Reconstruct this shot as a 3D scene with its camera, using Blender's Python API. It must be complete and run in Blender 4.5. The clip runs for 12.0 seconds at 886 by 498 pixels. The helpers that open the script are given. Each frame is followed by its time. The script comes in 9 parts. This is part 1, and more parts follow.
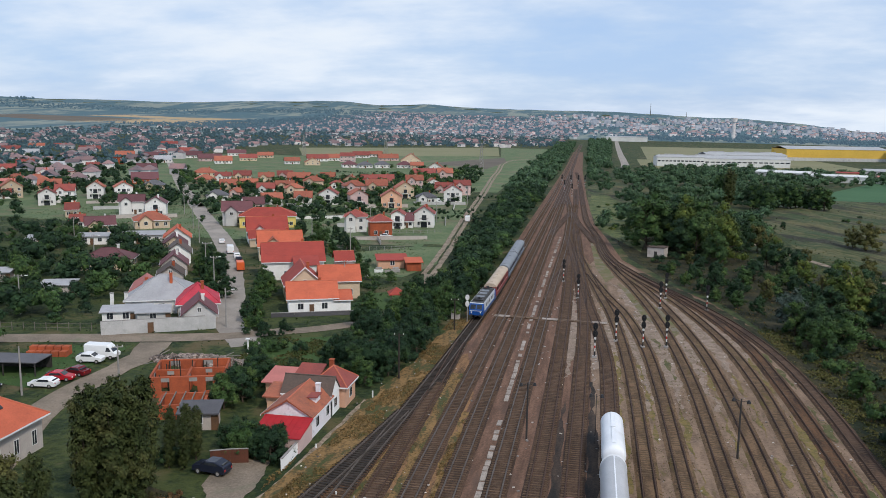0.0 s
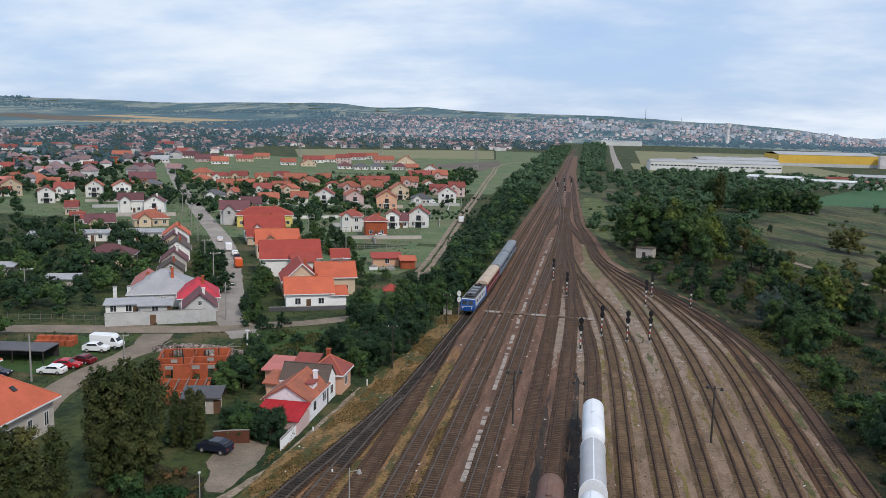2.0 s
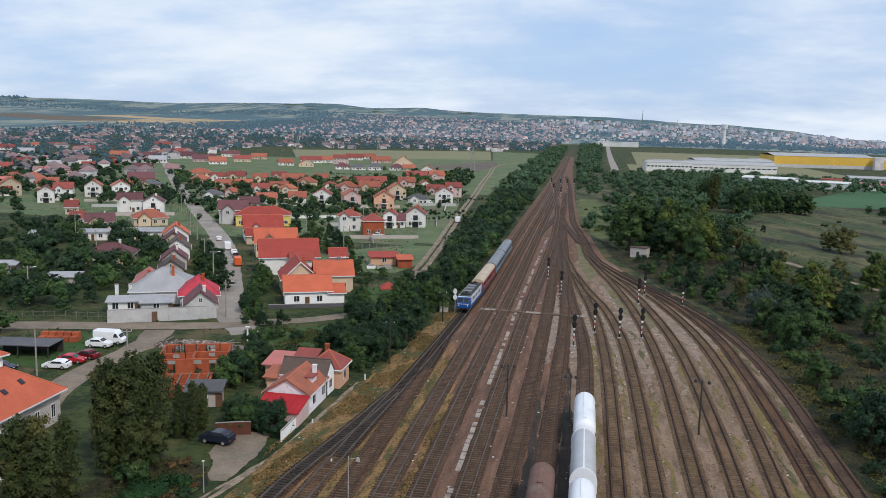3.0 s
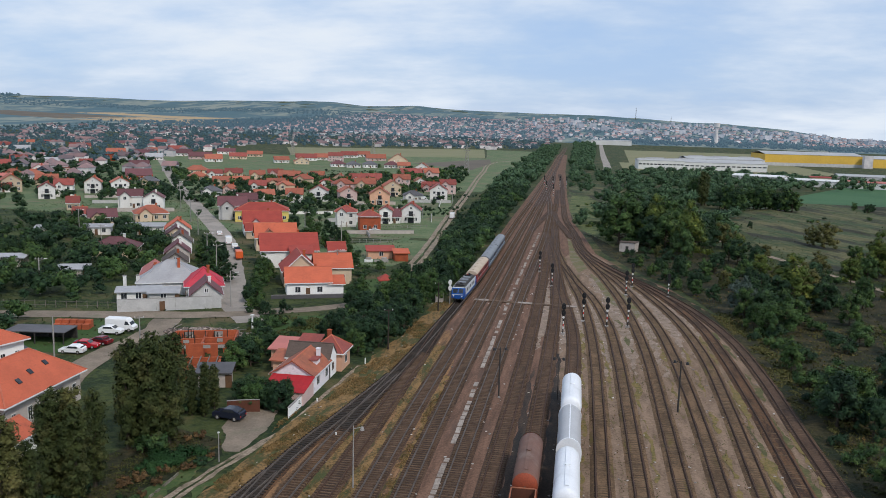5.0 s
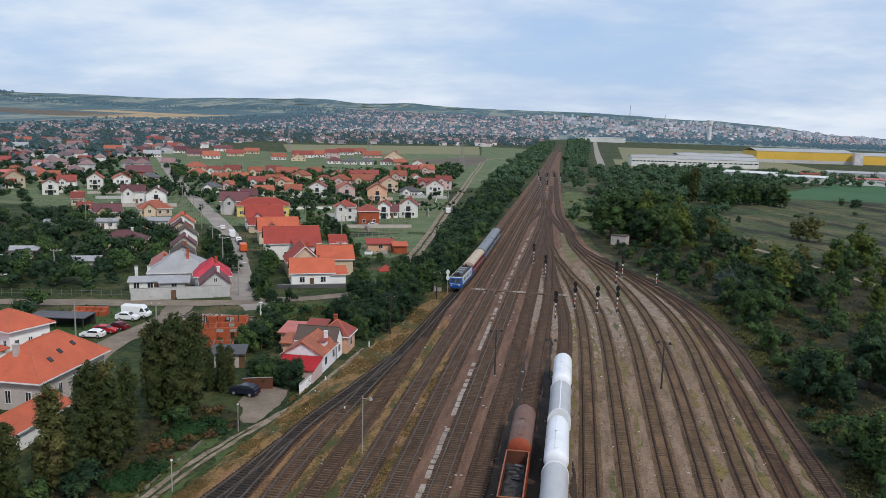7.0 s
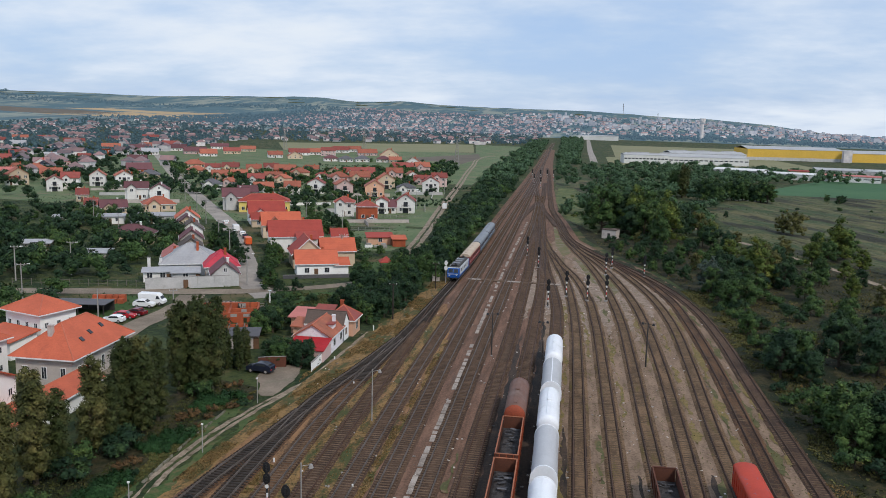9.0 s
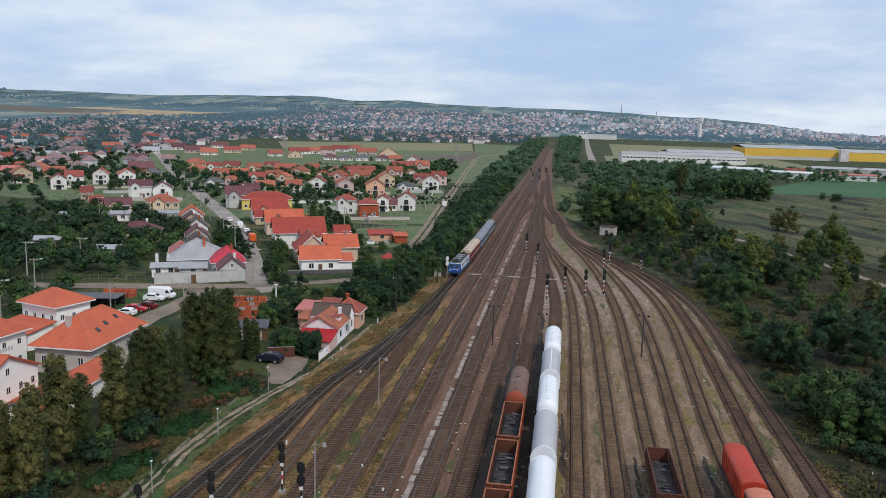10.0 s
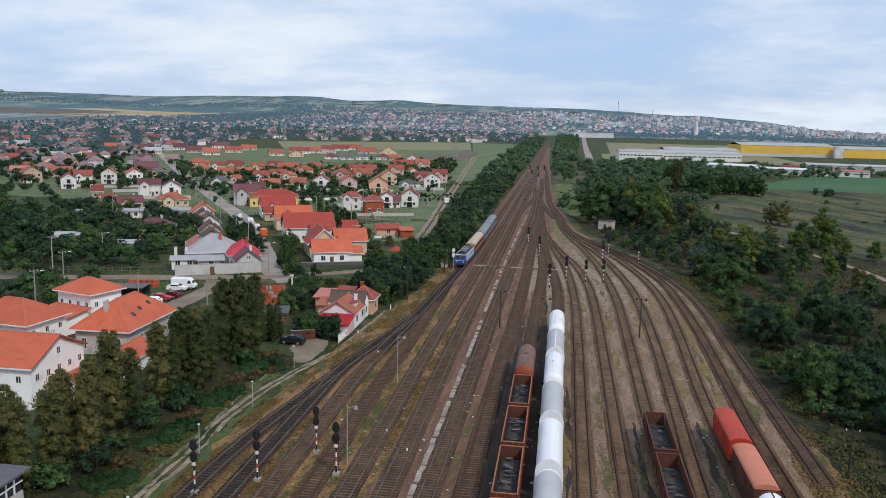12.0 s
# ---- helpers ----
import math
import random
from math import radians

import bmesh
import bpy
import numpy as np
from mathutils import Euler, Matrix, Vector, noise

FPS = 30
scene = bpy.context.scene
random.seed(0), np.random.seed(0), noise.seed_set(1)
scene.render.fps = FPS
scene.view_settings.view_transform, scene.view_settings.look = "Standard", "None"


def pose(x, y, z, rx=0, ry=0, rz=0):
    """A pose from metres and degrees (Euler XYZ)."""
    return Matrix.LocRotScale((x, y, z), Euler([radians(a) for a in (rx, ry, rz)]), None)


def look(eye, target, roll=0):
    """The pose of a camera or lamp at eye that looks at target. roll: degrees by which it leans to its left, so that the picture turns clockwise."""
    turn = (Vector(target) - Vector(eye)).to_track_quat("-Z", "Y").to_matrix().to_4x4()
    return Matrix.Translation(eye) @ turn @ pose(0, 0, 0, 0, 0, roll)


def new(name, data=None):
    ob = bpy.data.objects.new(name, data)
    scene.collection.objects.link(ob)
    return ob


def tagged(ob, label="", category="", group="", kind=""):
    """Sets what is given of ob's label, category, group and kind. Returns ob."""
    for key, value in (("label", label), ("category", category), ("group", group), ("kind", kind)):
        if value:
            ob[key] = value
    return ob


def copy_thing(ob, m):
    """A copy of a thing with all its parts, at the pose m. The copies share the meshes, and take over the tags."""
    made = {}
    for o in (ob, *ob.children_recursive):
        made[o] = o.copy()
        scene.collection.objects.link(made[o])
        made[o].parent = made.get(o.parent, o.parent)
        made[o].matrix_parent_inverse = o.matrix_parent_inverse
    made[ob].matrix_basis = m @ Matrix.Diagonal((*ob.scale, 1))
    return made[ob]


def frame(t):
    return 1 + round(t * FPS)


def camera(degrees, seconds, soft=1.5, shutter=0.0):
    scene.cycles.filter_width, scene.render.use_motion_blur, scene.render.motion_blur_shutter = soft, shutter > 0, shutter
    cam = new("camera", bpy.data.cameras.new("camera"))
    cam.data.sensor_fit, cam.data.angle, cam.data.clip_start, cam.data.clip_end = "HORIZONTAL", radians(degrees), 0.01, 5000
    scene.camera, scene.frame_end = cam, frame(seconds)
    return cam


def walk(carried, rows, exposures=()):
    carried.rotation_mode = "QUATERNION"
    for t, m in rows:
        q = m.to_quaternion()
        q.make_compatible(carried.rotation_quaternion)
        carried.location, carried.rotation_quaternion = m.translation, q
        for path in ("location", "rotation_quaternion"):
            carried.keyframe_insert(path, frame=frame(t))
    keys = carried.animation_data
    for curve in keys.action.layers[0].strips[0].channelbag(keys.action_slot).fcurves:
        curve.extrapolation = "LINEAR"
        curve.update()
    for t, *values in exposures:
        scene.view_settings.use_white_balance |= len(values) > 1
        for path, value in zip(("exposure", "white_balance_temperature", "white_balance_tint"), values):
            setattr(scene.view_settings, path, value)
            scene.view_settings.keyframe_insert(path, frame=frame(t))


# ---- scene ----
cam = camera(56.7, 12.0, soft=0.8)
PATH = [
    (0, (-3.697, -1.191, 41.042), (-4.046, 0.755, 40.735), 0.8),
    (0.5, (-3.268, -2.731, 40.914), (-3.617, -0.785, 40.609), 0.9),
    (1, (-2.92, -4.123, 40.929), (-3.265, -2.176, 40.624), 1.0),
    (1.5, (-2.499, -5.6, 40.846), (-2.841, -3.653, 40.545), 1.2),
    (2, (-2.193, -7.162, 40.851), (-2.53, -5.213, 40.551), 1.3),
    (2.5, (-1.768, -8.753, 40.786), (-2.102, -6.804, 40.488), 1.3),
    (3, (-1.476, -10.377, 40.893), (-1.806, -8.427, 40.595), 1.4),
    (5, (-0.512, -18.148, 40.822), (-0.827, -16.196, 40.52), 1.5),
    (5.5, (-0.384, -20.182, 40.814), (-0.696, -18.23, 40.51), 1.5),
    (6, (-0.214, -22.5, 40.969), (-0.523, -20.548, 40.663), 1.6),
    (6.5, (-0.086, -24.732, 40.939), (-0.391, -22.779, 40.631), 1.6),
    (7, (0.153, -27.051, 40.747), (-0.149, -25.098, 40.439), 1.5),
    (9, (0.654, -37.335, 40.682), (0.367, -35.38, 40.37), 1.5),
    (9.5, (0.723, -39.846, 40.632), (0.438, -37.891, 40.319), 1.5),
    (10, (0.651, -42.306, 40.611), (0.368, -40.352, 40.297), 1.5),
    (10.5, (0.569, -44.918, 40.483), (0.289, -42.963, 40.168), 1.4),
    (11, (0.376, -47.608, 40.463), (0.097, -45.653, 40.147), 1.3),
    (11.5, (0.165, -49.965, 40.339), (-0.114, -48.01, 40.022), 1.2),
    (12, (-0.236, -52.48, 40.138), (-0.513, -50.524, 39.823), 1.2),
]
walk(cam, [(t, look(eye, target, roll)) for t, eye, target, roll in PATH], [(0, 0.0), (3, 0.0), (5, -0.07), (11, -0.07), (12, -0.03)])

# ---- sky and sun: a bright, broken overcast ----
world = bpy.data.worlds.new("sky")
scene.world = world
world.use_nodes = True
wn, wl = world.node_tree.nodes, world.node_tree.links
wn.clear()
w_out = wn.new("ShaderNodeOutputWorld")
sky = wn.new("ShaderNodeTexSky")
sky.sky_type = "NISHITA"
sky.sun_disc = False
sky.sun_elevation = radians(45)
sky.sun_rotation = radians(137)
sky.altitude = 300
sky.air_density = 1.0
sky.dust_density = 1.0
bg_sky = wn.new("ShaderNodeBackground")
bg_sky.inputs["Strength"].default_value = 0.1
wl.new(sky.outputs[0], bg_sky.inputs["Color"])
coord = wn.new("ShaderNodeTexCoord")
sep = wn.new("ShaderNodeSeparateXYZ")
wl.new(coord.outputs["Generated"], sep.inputs[0])


def wmath(op, a, b=None, clamp=False):
    n = wn.new("ShaderNodeMath")
    n.operation, n.use_clamp = op, clamp
    for k, v in enumerate((a, b)):
        if v is None:
            continue
        if isinstance(v, (int, float)):
            n.inputs[k].default_value = v
        else:
            wl.new(v, n.inputs[k])
    return n.outputs[0]


# cloud decks seen in perspective: the direction divided by its height
lift = wmath("ADD", wmath("MAXIMUM", sep.outputs[2], 0.0), 0.22)
cu, cv = wmath("DIVIDE", sep.outputs[0], lift), wmath("DIVIDE", sep.outputs[1], lift)
comb = wn.new("ShaderNodeCombineXYZ")
wl.new(cu, comb.inputs[0])
wl.new(cv, comb.inputs[1])


def wnoise(scale, detail, rough, offset):
    m = wn.new("ShaderNodeMapping")
    m.inputs["Location"].default_value = offset
    m.inputs["Scale"].default_value = (1.0, 1.25, 1.0)
    wl.new(comb.outputs[0], m.inputs[0])
    n = wn.new("ShaderNodeTexNoise")
    n.inputs["Scale"].default_value, n.inputs["Detail"].default_value, n.inputs["Roughness"].default_value = scale, detail, rough
    wl.new(m.outputs[0], n.inputs["Vector"])
    return n.outputs[0]


big = wnoise(0.75, 5, 0.55, (3.1, 0.4, 0))
fine = wnoise(2.6, 6, 0.6, (1.0, 7.0, 0))
both = wmath("ADD", wmath("MULTIPLY", big, 0.72), wmath("MULTIPLY", fine, 0.28))
ramp = wn.new("ShaderNodeMapRange")
ramp.interpolation_type = "SMOOTHSTEP"
ramp.inputs["From Min"].default_value, ramp.inputs["From Max"].default_value = 0.42, 0.62
ramp.inputs["To Min"].default_value, ramp.inputs["To Max"].default_value = 0.80, 1.0
wl.new(both, ramp.inputs["Value"])
ramp2 = wn.new("ShaderNodeMapRange")
ramp2.interpolation_type = "SMOOTHSTEP"
ramp2.inputs["From Min"].default_value, ramp2.inputs["From Max"].default_value = 0.34, 0.66
wl.new(both, ramp2.inputs["Value"])
bg_cloud = wn.new("ShaderNodeBackground")
shade = wn.new("ShaderNodeMixRGB")
shade.inputs[1].default_value = (0.46, 0.645, 0.97, 1)
shade.inputs[2].default_value = (0.83, 0.905, 1.0, 1)
wl.new(ramp2.outputs[0], shade.inputs[0])
wl.new(shade.outputs[0], bg_cloud.inputs["Color"])
bg_cloud.inputs["Strength"].default_value = 0.98
mixw = wn.new("ShaderNodeMixShader")
wl.new(ramp.outputs[0], mixw.inputs[0])
wl.new(bg_sky.outputs[0], mixw.inputs[1])
wl.new(bg_cloud.outputs[0], mixw.inputs[2])
wl.new(mixw.outputs[0], w_out.inputs[0])

sun_data = bpy.data.lights.new("sun", "SUN")
sun_data.energy, sun_data.angle, sun_data.color = 2.2, radians(8), (1.0, 0.93, 0.84)
sun = new("sun", sun_data)
sun.matrix_world = look((0, 0, 60), (-0.48 * 40, 0.52 * 40, 60 - 0.72 * 40))

# ---- materials ----
def mat(name, a, b, rough=0.85, scale=1.0, fine=8.0, bump=0.3, metal=0.0, third=None, hue=0.0, dist=0.05, island=0.0, contrast=(0.41, 0.59), run=None):
    """A surface of two colours mixed by coarse and fine noise (scales in 1/m), with relief. third: (colour, scale, low, high), stains.
    run: (degrees, times), marks drawn out along that bearing.
    hue: how far whole objects differ in lightness, island: the same for loose pieces of one mesh."""
    m = bpy.data.materials.new(name)
    m.use_nodes = True
    nodes, links = m.node_tree.nodes, m.node_tree.links
    bsdf = nodes["Principled BSDF"]
    geo = nodes.new("ShaderNodeNewGeometry")

    where = geo.outputs["Position"]
    if run:
        mp = nodes.new("ShaderNodeMapping")
        mp.vector_type = "TEXTURE"
        mp.inputs["Rotation"].default_value = (0, 0, radians(run[0]))
        mp.inputs["Scale"].default_value = (run[1], 1, 1)
        links.new(where, mp.inputs[0])

    def nz(sc, detail=4):
        n = nodes.new("ShaderNodeTexNoise")
        n.inputs["Scale"].default_value, n.inputs["Detail"].default_value, n.inputs["Roughness"].default_value = sc, detail, 0.65
        links.new(mp.outputs[0] if run and sc < 2.0 else where, n.inputs["Vector"])
        return n.outputs[0]

    def rng(v, lo, hi):
        n = nodes.new("ShaderNodeMapRange")
        n.inputs["From Min"].default_value, n.inputs["From Max"].default_value = lo, hi
        links.new(v, n.inputs["Value"])
        return n.outputs[0]

    def mx(f, c1, c2, blend="MIX"):
        n = nodes.new("ShaderNodeMixRGB")
        n.blend_type = blend
        for k, v in enumerate((f, c1, c2)):
            if isinstance(v, (int, float)):
                n.inputs[k].default_value = v
            elif isinstance(v, tuple):
                n.inputs[k].default_value = (*v, 1)
            else:
                links.new(v, n.inputs[k])
        return n.outputs[0]

    coarse, grain = nz(scale), nz(fine)
    add = nodes.new("ShaderNodeMath")
    add.operation = "MULTIPLY_ADD"
    links.new(grain, add.inputs[0])
    add.inputs[1].default_value = 0.45
    half = nodes.new("ShaderNodeMath")
    half.operation = "MULTIPLY"
    links.new(coarse, half.inputs[0])
    half.inputs[1].default_value = 0.55
    links.new(half.outputs[0], add.inputs[2])
    col = mx(rng(add.outputs[0], *contrast), a, b)
    if third:
        col = mx(rng(nz(third[1], 5), third[2], third[3]), col, third[0])
    if hue or island:
        if hue:
            info = nodes.new("ShaderNodeObjectInfo").outputs["Random"]
        else:
            info = geo.outputs["Random Per Island"]
        amount = hue or island
        n = nodes.new("ShaderNodeMapRange")
        n.inputs["To Min"].default_value, n.inputs["To Max"].default_value = 1 - amount, 1 + amount
        links.new(info, n.inputs["Value"])
        hs = nodes.new("ShaderNodeHueSaturation")
        links.new(n.outputs[0], hs.inputs["Value"])
        links.new(col, hs.inputs["Color"])
        col = hs.outputs[0]
    links.new(col, bsdf.inputs["Base Color"])
    bsdf.inputs["Roughness"].default_value = rough
    bsdf.inputs["Metallic"].default_value = metal
    bsdf.inputs["Specular IOR Level"].default_value = 0.3
    if bump:
        bn = nodes.new("ShaderNodeBump")
        bn.inputs["Strength"].default_value, bn.inputs["Distance"].default_value = bump, dist
        links.new(grain, bn.inputs["Height"])
        links.new(bn.outputs[0], bsdf.inputs["Normal"])
    return m


def leaf_mat(name, a, b, tip):
    """Foliage: every leaf clump differs a little, with scattered patches of the tip colour."""
    m = mat(name, a, b, rough=0.7, scale=0.25, fine=1.3, bump=0, island=0.28, third=(tip, 0.35, 0.52, 0.70))
    bsdf = m.node_tree.nodes["Principled BSDF"]
    bsdf.inputs["Specular IOR Level"].default_value = 0.2
    return m


GRASS = mat("grass", (0.013, 0.027, 0.007), (0.054, 0.068, 0.018), 0.95, 0.12, 0.9, 0.8, dist=0.4, third=((0.099, 0.077, 0.036), 0.06, 0.54, 0.64), contrast=(0.44, 0.56))
MEADOW = mat("meadow", (0.064, 0.111, 0.044), (0.140, 0.165, 0.080), 0.95, 0.07, 0.9, 0.6, dist=0.3, third=((0.160, 0.137, 0.085), 0.05, 0.53, 0.66), contrast=(0.40, 0.60))
VERGE_GREEN = mat("fresh_verge_grass", (0.040, 0.074, 0.020), (0.074, 0.098, 0.032), 0.95, 0.3, 2.4, 0.6, dist=0.1, third=((0.120, 0.094, 0.044), 0.4, 0.56, 0.66), contrast=(0.42, 0.58))
LAWN = mat("lawn", (0.028, 0.066, 0.014), (0.050, 0.086, 0.022), 0.95, 0.15, 2.5, 0.4, dist=0.1)
CROP = mat("crop", (0.036, 0.100, 0.040), (0.054, 0.122, 0.050), 0.95, 0.02, 1.0, 0.4, dist=0.2)
STUBBLE = mat("stubble", (0.21, 0.19, 0.105), (0.17, 0.175, 0.085), 0.95, 0.01, 0.5, 0.3, dist=0.2)
STRAW = mat("straw", (0.42, 0.30, 0.17), (0.36, 0.27, 0.16), 0.95, 0.01, 0.3, 0.2, dist=0.2)
PLOUGH = mat("ploughed_soil", (0.105, 0.085, 0.068), (0.135, 0.112, 0.085), 0.95, 0.02, 0.6, 0.4, dist=0.2)
SCRUB = mat("rough_pasture", (0.034, 0.058, 0.020), (0.112, 0.100, 0.044), 0.95, 0.07, 0.6, 0.9, dist=0.5, third=((0.026, 0.026, 0.014), 0.08, 0.50, 0.57), contrast=(0.44, 0.56), run=(-67, 4))
DRY = mat("dry_grass", (0.240, 0.140, 0.054), (0.070, 0.052, 0.020), 0.95, 0.4, 2.4, 0.8, dist=0.15, third=((0.058, 0.064, 0.020), 0.4, 0.52, 0.60), run=(90, 3), contrast=(0.44, 0.56))
WEED = mat("yard_weeds", (0.105, 0.110, 0.040), (0.165, 0.125, 0.065), 0.95, 0.3, 3.5, 0.6, dist=0.1, third=((0.19, 0.155, 0.125), 0.25, 0.5, 0.62))
YARD = mat("yard_ballast", (0.195, 0.108, 0.070), (0.088, 0.047, 0.030), 0.95, 0.7, 3.2, 0.9, dist=0.08, third=((0.091, 0.055, 0.040), 0.45, 0.54, 0.70), contrast=(0.40, 0.60), run=(90, 7))
YARD_GREY = mat("yard_gravel", (0.258, 0.174, 0.118), (0.124, 0.081, 0.053), 0.95, 0.6, 2.8, 0.9, dist=0.08, third=((0.128, 0.098, 0.040), 0.6, 0.59, 0.69), contrast=(0.40, 0.60), run=(90, 4))
PALE_GRAVEL = mat("pale_gravel", (0.310, 0.232, 0.178), (0.165, 0.119, 0.088), 0.95, 0.5, 2.6, 0.8, dist=0.06, third=((0.130, 0.100, 0.048), 0.6, 0.57, 0.69), contrast=(0.40, 0.60))
RUST_SHADE = mat("rust_and_shade_ballast", (0.072, 0.036, 0.020), (0.028, 0.016, 0.010), 0.9, 0.6, 3.4, 0.8, dist=0.06, run=(90, 5), contrast=(0.40, 0.60))
BED = mat("track_bed", (0.096, 0.055, 0.035), (0.038, 0.022, 0.014), 0.95, 0.7, 3.4, 0.9, dist=0.08, run=(90, 8), contrast=(0.43, 0.57))
BED_OIL = mat("oily_track_bed", (0.014, 0.013, 0.012), (0.056, 0.043, 0.034), 0.8, 0.7, 3.4, 0.8, dist=0.06, run=(90, 5), contrast=(0.43, 0.57))
BED_RUST = mat("rusty_track_bed", (0.130, 0.066, 0.032), (0.041, 0.023, 0.014), 0.95, 0.7, 3.4, 0.9, dist=0.08, run=(90, 6), contrast=(0.43, 0.57))
BED_PALE = mat("pale_track_bed", (0.171, 0.104, 0.057), (0.075, 0.045, 0.024), 0.95, 0.6, 2.8, 0.9, dist=0.08, third=((0.099, 0.073, 0.020), 0.5, 0.58, 0.68), contrast=(0.43, 0.57), run=(90, 5))
RAIL = mat("rail_steel", (0.058, 0.030, 0.019), (0.090, 0.048, 0.030), 0.7, 0.6, 9.0, 0.2, metal=0.1)
RAIL_USED = mat("worn_rail_steel", (0.085, 0.066, 0.055), (0.150, 0.122, 0.104), 0.6, 0.6, 9.0, 0.2, metal=0.3)
SLEEPER = mat("sleeper_concrete", (0.161, 0.102, 0.063), (0.076, 0.047, 0.029), 0.9, 0.8, 8.0, 0.4, hue=0.18)
SLEEPERS = mat("sleeper_concrete_worn", (0.140, 0.087, 0.054), (0.071, 0.044, 0.026), 0.9, 0.8, 8.0, 0.4, island=0.18)
SLEEPER_DARK = mat("sleeper_oiled_wood", (0.048, 0.034, 0.025), (0.018, 0.014, 0.011), 0.9, 0.8, 8.0, 0.4, island=0.25)
SLAB = mat("white_edge_slab", (0.37, 0.315, 0.27), (0.19, 0.155, 0.13), 0.9, 0.5, 5.0, 0.3, island=0.15)
ASPHALT = mat("dusty_asphalt", (0.34, 0.298, 0.258), (0.235, 0.205, 0.178), 0.9, 0.12, 4.0, 0.2, third=((0.115, 0.105, 0.095), 0.2, 0.58, 0.72))
GRAVEL = mat("gravel_road", (0.262, 0.206, 0.155), (0.150, 0.120, 0.090), 0.95, 0.15, 4.0, 0.4, third=((0.15, 0.145, 0.095), 0.18, 0.56, 0.72))
DIRT = mat("dirt_path", (0.320, 0.250, 0.185), (0.170, 0.130, 0.092), 0.95, 0.5, 2.5, 0.4, third=((0.060, 0.055, 0.024), 0.5, 0.60, 0.66), contrast=(0.42, 0.56))
WHITE = mat("white_render", (0.88, 0.87, 0.85), (0.80, 0.79, 0.77), 0.85, 0.3, 5.0, 0.15, third=((0.58, 0.56, 0.52), 0.4, 0.6, 0.8))
WHITE_T = mat("white_plaster", (0.80, 0.78, 0.75), (0.68, 0.66, 0.63), 0.85, 0.3, 5.0, 0.15, hue=0.10)
BEIGE = mat("beige_plaster", (0.62, 0.48, 0.34), (0.52, 0.41, 0.30), 0.88, 0.3, 5.0, 0.15, hue=0.15)
PEACH = mat("peach_plaster", (0.66, 0.38, 0.25), (0.56, 0.32, 0.22), 0.88, 0.3, 5.0, 0.15, hue=0.15)
PINK = mat("pink_plaster", (0.60, 0.44, 0.41), (0.52, 0.38, 0.36), 0.88, 0.3, 5.0, 0.15, hue=0.12)
YELLOW = mat("yellow_plaster", (0.72, 0.56, 0.17), (0.63, 0.48, 0.14), 0.88, 0.3, 5.0, 0.15)
GREYW = mat("grey_cement_render", (0.515, 0.506, 0.496), (0.414, 0.408, 0.401), 0.9, 0.4, 5.0, 0.2, third=((0.302, 0.299, 0.283), 0.35, 0.58, 0.75))
PALEWALL = mat("pale_pink_grey_render", (0.52, 0.46, 0.42), (0.43, 0.38, 0.35), 0.9, 0.4, 5.0, 0.2, third=((0.33, 0.29, 0.26), 0.35, 0.58, 0.75))
BRICK = mat("orange_hollow_brick", (0.42, 0.100, 0.042), (0.29, 0.072, 0.034), 0.9, 0.7, 6.0, 0.4, hue=0.15)
CONCRETE = mat("weathered_concrete", (0.34, 0.32, 0.30), (0.25, 0.235, 0.22), 0.9, 0.6, 6.0, 0.4, hue=0.1)


def tile_mat(name, a, b, hue=0.0, pitch=0.34):
    """Roof covering with courses that run level, from the height above the ground."""
    m = mat(name, a, b, rough=0.72, scale=0.35, fine=4.0, bump=0, hue=hue, third=((a[0] * 0.55, a[1] * 0.62, a[2] * 0.75), 0.5, 0.6, 0.82))
    nodes, links = m.node_tree.nodes, m.node_tree.links
    geo = nodes.new("ShaderNodeNewGeometry")
    wave = nodes.new("ShaderNodeTexWave")
    wave.bands_direction, wave.wave_profile = "Z", "SAW"
    wave.inputs["Scale"].default_value = 0.31 / pitch
    wave.inputs["Distortion"].default_value = 0.3
    links.new(geo.outputs["Position"], wave.inputs["Vector"])
    bn = nodes.new("ShaderNodeBump")
    bn.inputs["Strength"].default_value, bn.inputs["Distance"].default_value = 0.5, 0.05
    links.new(wave.outputs[1], bn.inputs["Height"])
    links.new(bn.outputs[0], nodes["Principled BSDF"].inputs["Normal"])
    return m


ROOF_O = tile_mat("orange_roof_tiles", (0.52, 0.120, 0.060), (0.42, 0.098, 0.050), 0.08, 0.5)
ROOF_R = tile_mat("red_roof_tiles", (0.335, 0.054, 0.038), (0.265, 0.044, 0.032), 0.12)
ROOF_D = tile_mat("maroon_roof_tiles", (0.145, 0.058, 0.062), (0.115, 0.048, 0.052), 0.2)
ROOF_B = tile_mat("weathered_brown_roof_tiles", (0.37, 0.115, 0.062), (0.22, 0.080, 0.050), 0.15)
ROOF_OLD = tile_mat("old_grey_brown_roof_tiles", (0.120, 0.085, 0.068), (0.080, 0.060, 0.050), 0.1)
ROOF_O2 = tile_mat("muted_orange_roof_tiles", (0.37, 0.115, 0.068), (0.28, 0.088, 0.055), 0.22)
ROOF_R2 = tile_mat("muted_red_roof_tiles", (0.28, 0.066, 0.050), (0.20, 0.054, 0.044), 0.25)
ROOF_G = tile_mat("slate_grey_roof", (0.115, 0.110, 0.118), (0.088, 0.085, 0.092), 0.2)
ROOF_PINK = tile_mat("faded_pink_sheet_roof", (0.48, 0.165, 0.140), (0.40, 0.140, 0.120), 0.1)
